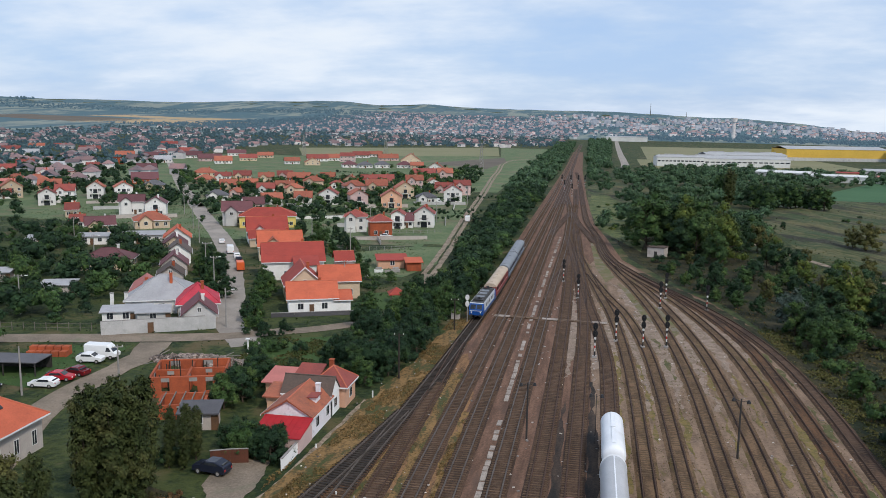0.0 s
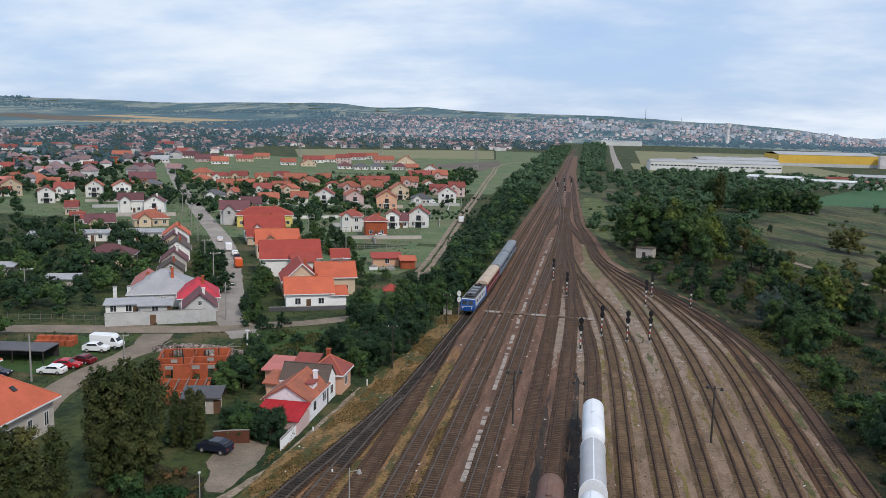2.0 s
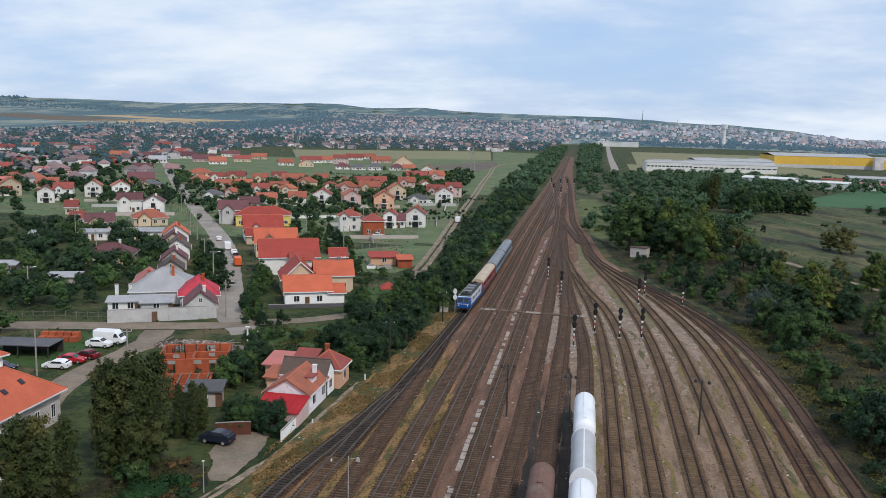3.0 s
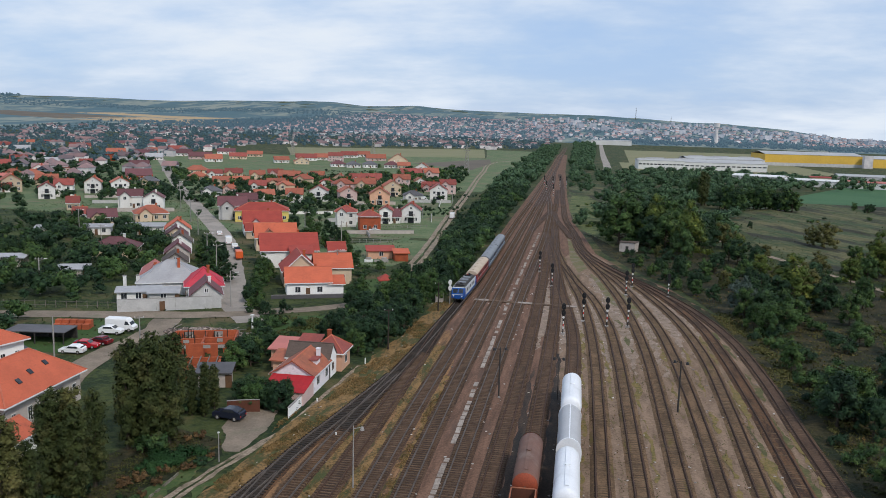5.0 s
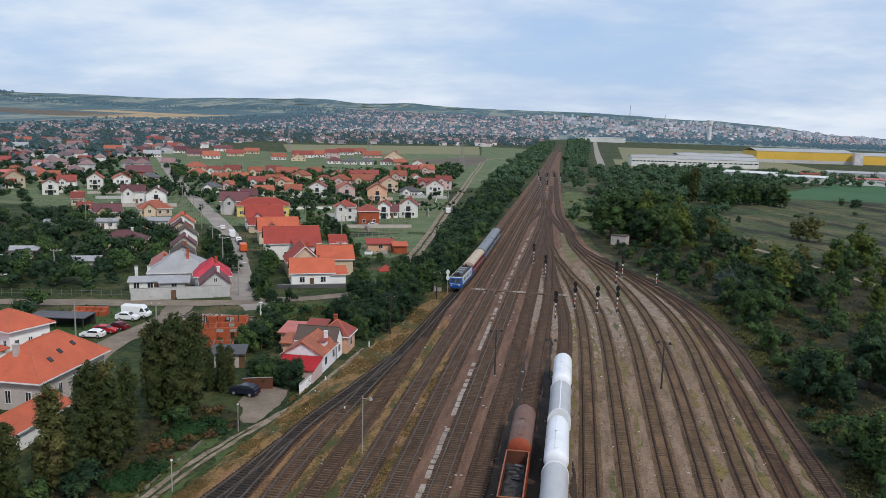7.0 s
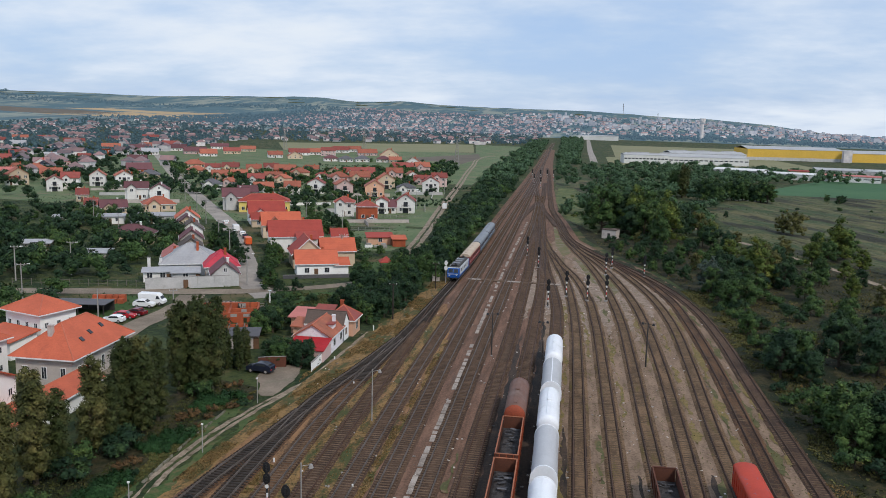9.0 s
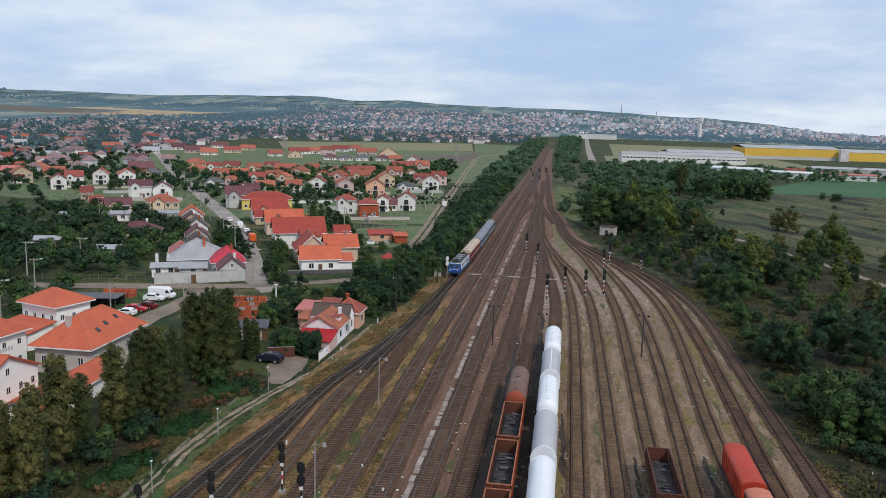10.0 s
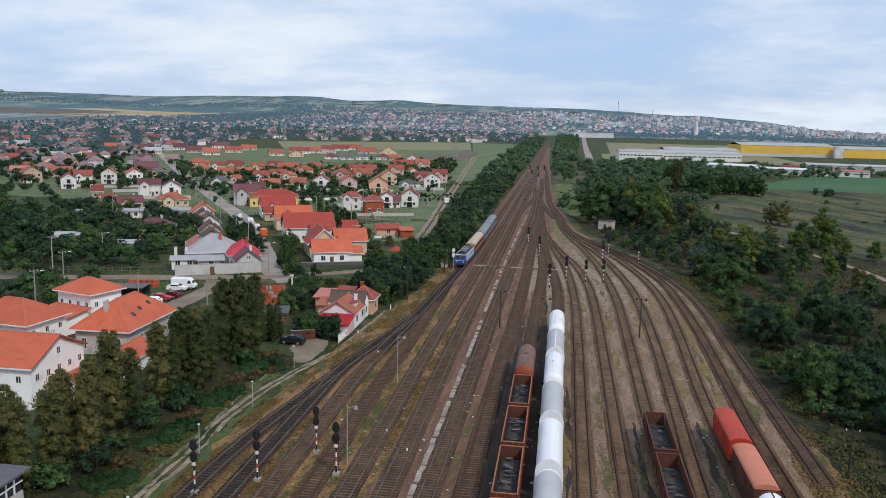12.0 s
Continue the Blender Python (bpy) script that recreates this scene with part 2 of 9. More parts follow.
ROOF_SCARLET = tile_mat("scarlet_sheet_roof", (0.42, 0.020, 0.026), (0.34, 0.017, 0.022), 0.0)
ROOF_METAL = tile_mat("pale_grey_sheet_roof", (0.385, 0.381, 0.390), (0.303, 0.299, 0.307), 0.1)
ROOF_CRIMSON = tile_mat("crimson_sheet_roof", (0.52, 0.050, 0.075), (0.42, 0.042, 0.062), 0.0)
GLASS = mat("dark_window_glass", (0.022, 0.026, 0.032), (0.045, 0.050, 0.058), 0.12, 0.5, 2.0, 0)
FRAME = mat("white_window_frame", (0.78, 0.78, 0.77), (0.70, 0.70, 0.69), 0.6, 1.0, 8.0, 0.05)
BARK = mat("bark", (0.085, 0.065, 0.048), (0.050, 0.040, 0.030), 0.95, 1.0, 9.0, 0.8)
# tree leaves: darkened first colour and brightened tip put shade and highlights in
LEAF = leaf_mat("leaves_green", (0.020, 0.046, 0.016), (0.058, 0.110, 0.030), (0.125, 0.178, 0.046))
LEAF_D = leaf_mat("leaves_dark", (0.009, 0.025, 0.012), (0.027, 0.060, 0.025), (0.066, 0.115, 0.036))
# woods farther off: haze put in as a lighter, bluer green
LEAF_M = leaf_mat("leaves_haze_lightened", (0.032, 0.071, 0.036), (0.068, 0.122, 0.057), (0.107, 0.161, 0.073))
LEAF_O = leaf_mat("leaves_olive_brown", (0.052, 0.060, 0.018), (0.110, 0.108, 0.033), (0.168, 0.142, 0.049))
LEAF_Y = leaf_mat("leaves_yellow_green", (0.034, 0.062, 0.013), (0.100, 0.135, 0.026), (0.200, 0.205, 0.040))
LEAF_S = leaf_mat("leaves_silver", (0.040, 0.064, 0.048), (0.068, 0.096, 0.076), (0.100, 0.128, 0.108))
RUSTBUSH = leaf_mat("withered_brown_leaves", (0.120, 0.066, 0.028), (0.080, 0.050, 0.022), (0.20, 0.12, 0.05))
TUFT = leaf_mat("grass_tufts_dry", (0.190, 0.118, 0.044), (0.125, 0.086, 0.032), (0.085, 0.0935, 0.034))
TUFT_M = leaf_mat("meadow_tufts", (0.034, 0.062, 0.020), (0.068, 0.094, 0.036), (0.100, 0.096, 0.046))
TUFT_G = leaf_mat("grass_tufts_green", (0.040, 0.052, 0.013), (0.066, 0.068, 0.019), (0.12, 0.104, 0.04))
BLACK = mat("black_paint", (0.014, 0.014, 0.015), (0.024, 0.024, 0.025), 0.55, 1.0, 8.0, 0.05)
SIGWHITE = mat("signal_white_paint", (0.74, 0.73, 0.71), (0.62, 0.61, 0.59), 0.6, 1.0, 8.0, 0.05)
SIGRED = mat("signal_red_paint", (0.50, 0.030, 0.024), (0.42, 0.026, 0.020), 0.6, 1.0, 8.0, 0.05)
STEEL = mat("dark_painted_steel", (0.034, 0.031, 0.029), (0.056, 0.050, 0.046), 0.6, 1.0, 8.0, 0.1)
TANKWHITE = mat("white_wagon_paint", (0.80, 0.81, 0.83), (0.72, 0.73, 0.75), 0.45, 0.25, 5.0, 0.05, third=((0.60, 0.60, 0.60), 0.3, 0.6, 0.8))
TANKGREY = mat("grey_wagon_paint", (0.48, 0.48, 0.49), (0.42, 0.42, 0.43), 0.5, 0.25, 5.0, 0.05, third=((0.34, 0.34, 0.335), 0.3, 0.6, 0.8))
TANKBROWN = mat("brown_tank_paint", (0.175, 0.088, 0.062), (0.130, 0.068, 0.050), 0.6, 0.25, 5.0, 0.08, third=((0.21, 0.14, 0.11), 0.3, 0.55, 0.75))
RUST = mat("rust_red_paint", (0.30, 0.060, 0.026), (0.20, 0.045, 0.022), 0.7, 0.5, 6.0, 0.1)
RUSTPALE = mat("faded_orange_paint", (0.34, 0.125, 0.062), (0.25, 0.090, 0.048), 0.7, 0.5, 6.0, 0.1)
RUSTDARK = mat("rust_brown_paint", (0.120, 0.042, 0.024), (0.085, 0.034, 0.022), 0.8, 0.5, 6.0, 0.1)
REDWAG = mat("bright_red_wagon_paint", (0.46, 0.046, 0.018), (0.38, 0.036, 0.015), 0.55, 0.3, 5.0, 0.05, third=((0.20, 0.10, 0.13), 1.1, 0.62, 0.67))
SALMON = mat("faded_salmon_wagon_roof", (0.56, 0.200, 0.125), (0.48, 0.165, 0.100), 0.65, 0.3, 5.0, 0.05)
SCRAP = mat("dark_scrap", (0.030, 0.027, 0.026), (0.065, 0.058, 0.056), 0.8, 1.2, 6.0, 0.6)
SCRAP_P = mat("pale_scrap_sheet", (0.10, 0.095, 0.10), (0.05, 0.048, 0.05), 0.6, 1.2, 6.0, 0.3, hue=0.4)
LOCOBLUE = mat("loco_blue_paint", (0.008, 0.075, 0.30), (0.007, 0.060, 0.25), 0.4, 0.5, 6.0, 0.03)
LOCOWHITE = mat("loco_grey_white_paint", (0.58, 0.60, 0.62), (0.50, 0.52, 0.54), 0.5, 0.5, 6.0, 0.03)
COACHRED = mat("coach_red_paint", (0.26, 0.040, 0.034), (0.21, 0.034, 0.030), 0.5, 0.5, 6.0, 0.03)
COACHTOP = mat("coach_cream_roof", (0.50, 0.40, 0.30), (0.42, 0.33, 0.25), 0.7, 0.3, 5.0, 0.05)
COACHBLUE = mat("coach_grey_blue_paint", (0.125, 0.165, 0.225), (0.105, 0.140, 0.195), 0.5, 0.5, 6.0, 0.03)
COACHGREY = mat("coach_grey_roof", (0.23, 0.245, 0.265), (0.185, 0.20, 0.22), 0.7, 0.3, 5.0, 0.05)
CARWHITE = mat("white_car_paint", (0.78, 0.78, 0.78), (0.74, 0.74, 0.74), 0.25, 1, 6.0, 0)
CARRED = mat("red_car_paint", (0.45, 0.020, 0.030), (0.40, 0.018, 0.026), 0.25, 1, 6.0, 0)
CARMAROON = mat("maroon_car_paint", (0.14, 0.012, 0.016), (0.12, 0.011, 0.014), 0.25, 1, 6.0, 0)
CARNAVY = mat("dark_blue_car_paint", (0.018, 0.022, 0.040), (0.015, 0.018, 0.032), 0.2, 1, 6.0, 0)
CARORANGE = mat("orange_paint", (0.72, 0.13, 0.035), (0.62, 0.11, 0.03), 0.4, 1, 6.0, 0)
LINEWOOD = mat("dark_creosoted_wood", (0.050, 0.039, 0.031), (0.030, 0.024, 0.020), 0.9, 1.0, 9.0, 0.3)
RUBBER = mat("tyre_rubber", (0.020, 0.020, 0.020), (0.030, 0.030, 0.030), 0.9, 2, 9.0, 0.1)
FACTORY = mat("pale_factory_sheet", (0.66, 0.66, 0.64), (0.56, 0.56, 0.545), 0.7, 0.05, 0.8, 0.05)
FACTORYROOF = mat("factory_grey_roof", (0.42, 0.42, 0.42), (0.34, 0.34, 0.345), 0.8, 0.05, 0.8, 0.05)
FACTORYYELLOW = mat("yellow_hall_cladding", (0.68, 0.43, 0.075), (0.60, 0.38, 0.065), 0.6, 0.05, 0.8, 0.05)
WOODGREY = mat("grey_weathered_wood", (0.20, 0.175, 0.15), (0.14, 0.12, 0.105), 0.9, 1.0, 9.0, 0.4)
# the far hills and the town before them: the plain backdrop of distance, haze painted in as bluish glow and colour
def haze_glow(material, strength):
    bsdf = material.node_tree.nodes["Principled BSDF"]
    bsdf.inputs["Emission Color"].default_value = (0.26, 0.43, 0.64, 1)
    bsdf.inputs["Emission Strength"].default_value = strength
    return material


HILL = haze_glow(mat("far_hillside", (0.010, 0.036, 0.026), (0.165, 0.160, 0.100), 0.95, 0.007, 0.020, 0, third=((0.012, 0.040, 0.034), 0.009, 0.50, 0.53), contrast=(0.45, 0.55), run=(90, 4)), 0.21)
LEAF_HAZE = haze_glow(leaf_mat("hazy_far_foliage", (0.012, 0.036, 0.034), (0.034, 0.064, 0.052), (0.050, 0.080, 0.060)), 0.22)
# far village: haze painted into dull, bluish colours and a faint glow
LEAF_FAR = haze_glow(leaf_mat("far_foliage", (0.018, 0.044, 0.040), (0.040, 0.076, 0.064), (0.060, 0.092, 0.066)), 0.10)
FARWALL = haze_glow(mat("far_town_walls", (0.62, 0.55, 0.50), (0.40, 0.36, 0.35), 0.9, 0.02, 0.2, 0, island=0.5), 0.115)
FARROOF = haze_glow(mat("far_town_roofs", (0.230, 0.118, 0.098), (0.130, 0.086, 0.080), 0.9, 0.02, 0.2, 0, island=0.45), 0.10)
HAZEWALL = haze_glow(mat("hazy_town_walls", (0.54, 0.48, 0.44), (0.34, 0.32, 0.33), 0.9, 0.02, 0.2, 0, island=0.5), 0.20)
HAZEROOF = haze_glow(mat("hazy_town_roofs", (0.32, 0.165, 0.125), (0.20, 0.130, 0.115), 0.9, 0.02, 0.2, 0, island=0.45), 0.20)
HAZEBLOCK = haze_glow(mat("hazy_block_walls", (0.42, 0.37, 0.35), (0.28, 0.26, 0.27), 0.9, 0.02, 0.2, 0, island=0.35), 0.25)
LEAF_P = leaf_mat("poplar_leaves", (0.025, 0.039, 0.011), (0.059, 0.073, 0.021), (0.107, 0.105, 0.036))
YARD_ORANGE = mat("rusty_dry_ground", (0.251, 0.134, 0.062), (0.077, 0.046, 0.025), 0.95, 0.6, 3.0, 0.9, dist=0.08, third=((0.055, 0.048, 0.017), 0.3, 0.54, 0.62), contrast=(0.43, 0.57), run=(90, 6))
# olive-brown grass, its colour darkened further to take in shade
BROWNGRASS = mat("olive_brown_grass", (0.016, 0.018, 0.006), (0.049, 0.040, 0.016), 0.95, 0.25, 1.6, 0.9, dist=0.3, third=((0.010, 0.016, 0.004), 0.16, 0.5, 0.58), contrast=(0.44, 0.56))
JUNIPER = leaf_mat("juniper_needles", (0.014, 0.046, 0.013), (0.024, 0.068, 0.019), (0.036, 0.086, 0.026))
SLEEPER_GREY = mat("sleeper_half_buried", (0.142, 0.094, 0.054), (0.077, 0.050, 0.029), 0.9, 0.8, 4.0, 0.4, island=0.3)
LILAC = mat("lilac_white_render", (0.80, 0.76, 0.79), (0.70, 0.66, 0.68), 0.85, 0.3, 5.0, 0.15, third=((0.52, 0.47, 0.50), 0.5, 0.58, 0.7))
WEEDLEAF = leaf_mat("yellow_green_weeds", (0.080, 0.080, 0.024), (0.115, 0.100, 0.033), (0.075, 0.092, 0.024))

# ---- building helpers ----
class Shape:
    """Gathers the faces of one mesh."""

    def __init__(self):
        self.v, self.f = [], []

    def face(self, *pts):
        n = len(self.v)
        self.v += [tuple(p) for p in pts]
        self.f.append(tuple(range(n, n + len(pts))))
        return self

    def box(self, x0, x1, y0, y1, z0, z1, m=None):
        c = [Vector((x, y, z)) for z in (z0, z1) for y in (y0, y1) for x in (x0, x1)]
        if m is not None:
            c = [m @ p for p in c]
        n = len(self.v)
        self.v += [tuple(p) for p in c]
        self.f += [tuple(n + k for k in q) for q in ((0, 2, 3, 1), (4, 5, 7, 6), (0, 1, 5, 4), (1, 3, 7, 5), (3, 2, 6, 7), (2, 0, 4, 6))]
        return self

    def prism(self, poly, z0, z1, m=None):
        """An upright prism on a flat outline that runs anticlockwise."""
        n, k = len(self.v), len(poly)
        pts = [Vector((p[0], p[1], z)) for z in (z0, z1) for p in poly]
        if m is not None:
            pts = [m @ p for p in pts]
        self.v += [tuple(p) for p in pts]
        self.f += [tuple(range(n + k - 1, n - 1, -1)), tuple(range(n + k, n + 2 * k))]
        self.f += [(n + i, n + (i + 1) % k, n + k + (i + 1) % k, n + k + i) for i in range(k)]
        return self

    def extrude(self, outline, y0, y1, m=None):
        """An outline in x and z, drawn out along y."""
        n, k = len(self.v), len(outline)
        pts = [Vector((p[0], y, p[1])) for y in (y0, y1) for p in outline]
        if m is not None:
            pts = [m @ p for p in pts]
        self.v += [tuple(p) for p in pts]
        self.f += [tuple(range(n, n + k)), tuple(range(n + 2 * k - 1, n + k - 1, -1))]
        self.f += [(n + (i + 1) % k, n + i, n + k + i, n + k + (i + 1) % k) for i in range(k)]
        return self

    def rod(self, p0, p1, r0, r1=None, sides=8, caps=True):
        p0, p1 = Vector(p0), Vector(p1)
        r1 = r0 if r1 is None else r1
        q = (p1 - p0).to_track_quat("Z", "Y").to_matrix()
        n = len(self.v)
        for p, r in ((p0, r0), (p1, r1)):
            for i in range(sides):
                a = 2 * math.pi * i / sides
                self.v.append(tuple(p + q @ Vector((r * math.cos(a), r * math.sin(a), 0))))
        self.f += [(n + i, n + (i + 1) % sides, n + sides + (i + 1) % sides, n + sides + i) for i in range(sides)]
        if caps:
            self.f += [tuple(range(n + sides - 1, n - 1, -1)), tuple(range(n + sides, n + 2 * sides))]
        return self

    def rings(self, rings, caps=True):
        """Skins a row of rings of equal count."""
        n, k = len(self.v), len(rings[0])
        for r in rings:
            self.v += [tuple(p) for p in r]
        for j in range(len(rings) - 1):
            o = n + j * k
            self.f += [(o + i, o + (i + 1) % k, o + k + (i + 1) % k, o + k + i) for i in range(k)]
        if caps:
            self.f += [tuple(range(n + k - 1, n - 1, -1)), tuple(range(len(self.v) - k, len(self.v)))]
        return self

    def mesh(self, name, material, smooth=False):
        me = bpy.data.meshes.new(name)
        me.from_pydata(self.v, [], self.f)
        me.materials.append(material)
        if smooth:
            me.shade_smooth()
            me.set_sharp_from_angle(angle=radians(40))
        me.update()
        return me


def part(name, shape, material, parent=None, label="", smooth=False):
    ob = new(name, shape if isinstance(shape, bpy.types.Mesh) else shape.mesh(name, material, smooth))
    ob.parent = parent
    return tagged(ob, label) if label else ob


def thing(name, m, label, category, group="", kind=""):
    ob = new(name)
    ob.empty_display_size = 0.5
    ob.matrix_world = m
    return tagged(ob, label, category, group, kind)


def sheet(name, outline, z, material, label, category="ground", bumpy=0.0, thick=0.0):
    """A flat piece of ground with the given outline; thick: it is a slab with sides."""
    s = Shape()
    if thick:
        s.prism(outline, z - thick, z)
    else:
        s.face(*[(x, y, z) for x, y in outline])
    return tagged(part(name, s, material), label, category, kind="structure")


LANES = []


def ribbon(name, line, width, z, material, label, category="road", jag=0.0, seed=1, step=4.0, widths=None, thick=0.0):
    """A strip of ground along a line of points, with uneven edges."""
    rnd = random.Random(seed)
    pts = along(line, step)
    s = Shape()
    if category in ("road", "path"):
        LANES.extend((p.x, p.y, (max(widths) if widths else width) / 2 + 0.3) for p, _ in pts)
    left, right = [], []
    for i, (p, d) in enumerate(pts):
        w = width / 2
        if widths:
            w = np.interp(i / (len(pts) - 1), np.linspace(0, 1, len(widths)), widths) / 2
        nrm = Vector((d.y, -d.x))
        k = i * step / 3.5
        a = p - nrm * (w + jag * (1.5 * noise.noise((k, seed, 0.3)) + rnd.uniform(-0.3, 0.3)))
        b = p + nrm * (w + jag * (1.5 * noise.noise((k, seed, 7.3)) + rnd.uniform(-0.3, 0.3)))
        left.append((a.x, a.y, z + height(a.x, a.y)))
        right.append((b.x, b.y, z + height(b.x, b.y)))
    n = len(left)
    s.v = left + right
    s.f = [(i, n + i, n + i + 1, i + 1) for i in range(n - 1)]
    if thick:
        s.v += [(x, y, zz - thick) for x, y, zz in left] + [(x, y, zz - thick) for x, y, zz in right]
        s.f += [(i, i + 1, 2 * n + i + 1, 2 * n + i) for i in range(n - 1)]
        s.f += [(n + i + 1, n + i, 3 * n + i, 3 * n + i + 1) for i in range(n - 1)]
    return tagged(part(name, s, material), label, category, kind="structure")


def along(line, step):
    """Points every step metres on a smooth curve through the line's points, with the way it runs."""
    P = [Vector(p) for p in line]
    P = [P[0] * 2 - P[1]] + P + [P[-1] * 2 - P[-2]]
    dense = []
    for i in range(1, len(P) - 2):
        p0, p1, p2, p3 = P[i - 1:i + 3]
        k = max(2, int((p2 - p1).length / 1.5))
        l01, l12, l23 = ((p1 - p0).length + 1e-6) ** 0.5, ((p2 - p1).length + 1e-6) ** 0.5, ((p3 - p2).length + 1e-6) ** 0.5
        m1 = (p2 - p1) + l12 * ((p1 - p0) / l01 - (p2 - p0) / (l01 + l12))
        m2 = (p2 - p1) + l12 * ((p3 - p2) / l23 - (p3 - p1) / (l12 + l23))
        for j in range(k):
            t = j / k
            dense.append(p1 * (2 * t ** 3 - 3 * t * t + 1) + m1 * (t ** 3 - 2 * t * t + t) + p2 * (3 * t * t - 2 * t ** 3) + m2 * (t ** 3 - t * t))
    dense.append(P[-2])
    out, need = [], 0.0
    for a, b in zip(dense, dense[1:]):
        d = b - a
        ln = d.length
        if ln < 1e-6:
            continue
        while need <= ln:
            out.append((a + d * (need / ln), d / ln))
            need += step
        need -= ln
    out.append((dense[-1], (dense[-1] - dense[-2]).normalized()))
    return out


def inside(x, y, poly):
    hit = False
    for (x0, y0), (x1, y1) in zip(poly, poly[1:] + poly[:1]):
        if (y0 > y) != (y1 > y) and x < (x1 - x0) * (y - y0) / (y1 - y0) + x0:
            hit = not hit
    return hit


def ridge(az):
    """Height of the hills at the far rim, by the bearing in degrees to the right of the railway."""
    return float(np.interp(az, (-60, -40, -33, -27, -22, -17, -14.5, -11, -7, -3, 3, 9, 13, 16, 19, 25, 60), (90, 128, 124, 118, 132, 136, 124, 124, 116, 106, 90, 74, 52, 20, 9, 4, 4)))


def height(x, y):
    """The plain lies level; far off the land climbs to the hills."""
    r = math.hypot(x, y)
    if r < 1500 or y < 0:
        return 0.0
    az = math.degrees(math.atan2(x, y))
    u = min(1.0, (r - 1500) / 2900)
    s = u * u * (3 - 2 * u) * 0.55 + 0.45 * u ** 3
    bump = 1 + 0.10 * noise.noise((x / 420, y / 420, 3.0)) + 0.05 * noise.noise((x / 130, y / 130, 9.0))
    return ridge(az) * 1.0 * s * bump


# ---- ground: one sheet out to the hills ----
def build_ground():
    s = Shape()
    rad = [0, 60, 150, 300, 600, 900, 1200, 1500] + [1500 + 70 * k for k in range(1, 45)]
    n = 240
    for r in rad:
        for i in range(n):
            a = 2 * math.pi * i / n
            x, y = r * math.sin(a), r * math.cos(a)
            z = height(x, y) if r < 4450 else height(x * 4400 / r, y * 4400 / r) - (r - 4450) * 0.12
            s.v.append((x, y, z))
    for j in range(len(rad) - 1):
        for i in range(n):
            k = (i + 1) % n
            s.f.append((j * n + i, (j + 1) * n + i, (j + 1) * n + k, j * n + k)[::-1])
    ob = part("ground", s, GRASS, smooth=True)
    tagged(ob, "wide plain of grass and scrub rising to hazy hills", "ground", kind="structure")


build_ground()


def build_hills():
    """The hills at the rim, set just over the ground sheet."""
    s = Shape()
    # starts short of the far town, so its ground takes the haze glow too
    n, rad = 170, [1950 + 75 * k for k in range(36)]
    for r in rad:
        for i in range(n + 1):
            a = radians(-62 + 124 * i / n)
            x, y = r * math.sin(a), r * math.cos(a)
            z = height(x, y) if r < 4450 else height(x * 4400 / r, y * 4400 / r) - (r - 4450) * 0.12
            s.v.append((x, y, z + 1.0 * min(1, (r - 1950) / 200)))
    for j in range(len(rad) - 1):
        for i in range(n):
            a = j * (n + 1) + i
            s.f.append((a, a + 1, a + n + 2, a + n + 1)[::-1])
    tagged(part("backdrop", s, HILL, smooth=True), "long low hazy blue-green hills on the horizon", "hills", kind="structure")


build_hills()

# ---- fields, meadows and lawns ----
sheet("field", [(-58, 262), (-140, 262), (-200, 290), (-420, 330), (-560, 560), (-420, 900), (-330, 900), (-92, 980), (-90, 720), (-72, 480)], 0.04, MEADOW, "green gardens and plots among family houses", "field")
sheet("field", [(-84, 236), (-70, 205), (-52, 208), (-47, 230), (-51, 262), (-60, 262)], 0.05, MEADOW, "worn green meadow beside a dirt track", "field")
sheet("field", [(-110, 345), (-90, 268), (-52, 268), (-56, 330), (-66, 420), (-95, 420)], 0.05, MEADOW, "open green plots among family houses", "field")
sheet("field", [(-330, 620), (-232, 462), (-165, 560), (-120, 620), (-92, 690), (-150, 720), (-205, 690)], 0.06, MEADOW, "flat green meadow among houses", "field")
sheet("field", [(-210, 420), (-185, 355), (-160, 372), (-178, 425)], 0.06, LAWN, "green lawn beside the village street", "field")
sheet("field", [(-300, 660), (-205, 700), (-140, 720), (-90, 720), (-110, 980), (-170, 1010), (-310, 860)], 0.07, MEADOW, "broad pale green meadow", "field")
sheet("field", [(-430, 1160), (-330, 900), (-115, 1000), (-155, 1340)], 0.08, STUBBLE, "large pale stubble field", "field")
sheet("field", [(-165, 800), (-95, 720), (-92, 860), (-105, 960)], 0.09, PLOUGH, "ploughed brown strip of field", "field")
sheet("field", [(-420, 800), (-330, 640), (-300, 680), (-330, 860)], 0.08, MEADOW, "fallow meadow on the village edge", "field")
sheet("field", [(150, 560), (112, 490), (420, 470), (420, 640), (200, 650)], 0.07, CROP, "bright green crop field", "field")
sheet("field", [(-22, 300), (10, 300), (25, 400), (60, 560), (20, 640), (-6, 560), (-5, 400)], 0.04, SCRUB, "overgrown grass beside the railway", "field")
sheet("field", [(-72, 480), (-58, 480), (-66, 1300), (-150, 1335), (-112, 990), (-92, 720)], 0.045, MEADOW, "dull green meadow beside the railway", "field")
sheet("field", [(44, 830), (60, 790), (260, 830), (260, 899), (80, 899), (60, 999), (48, 999)], 0.09, STUBBLE, "dun grass before factory halls", "field")
sheet("field", [(60, 1000), (85, 900), (260, 900), (260, 1080), (900, 1000), (1000, 1900), (100, 2000)], 0.1, STUBBLE, "wide dun airfield grass", "field")


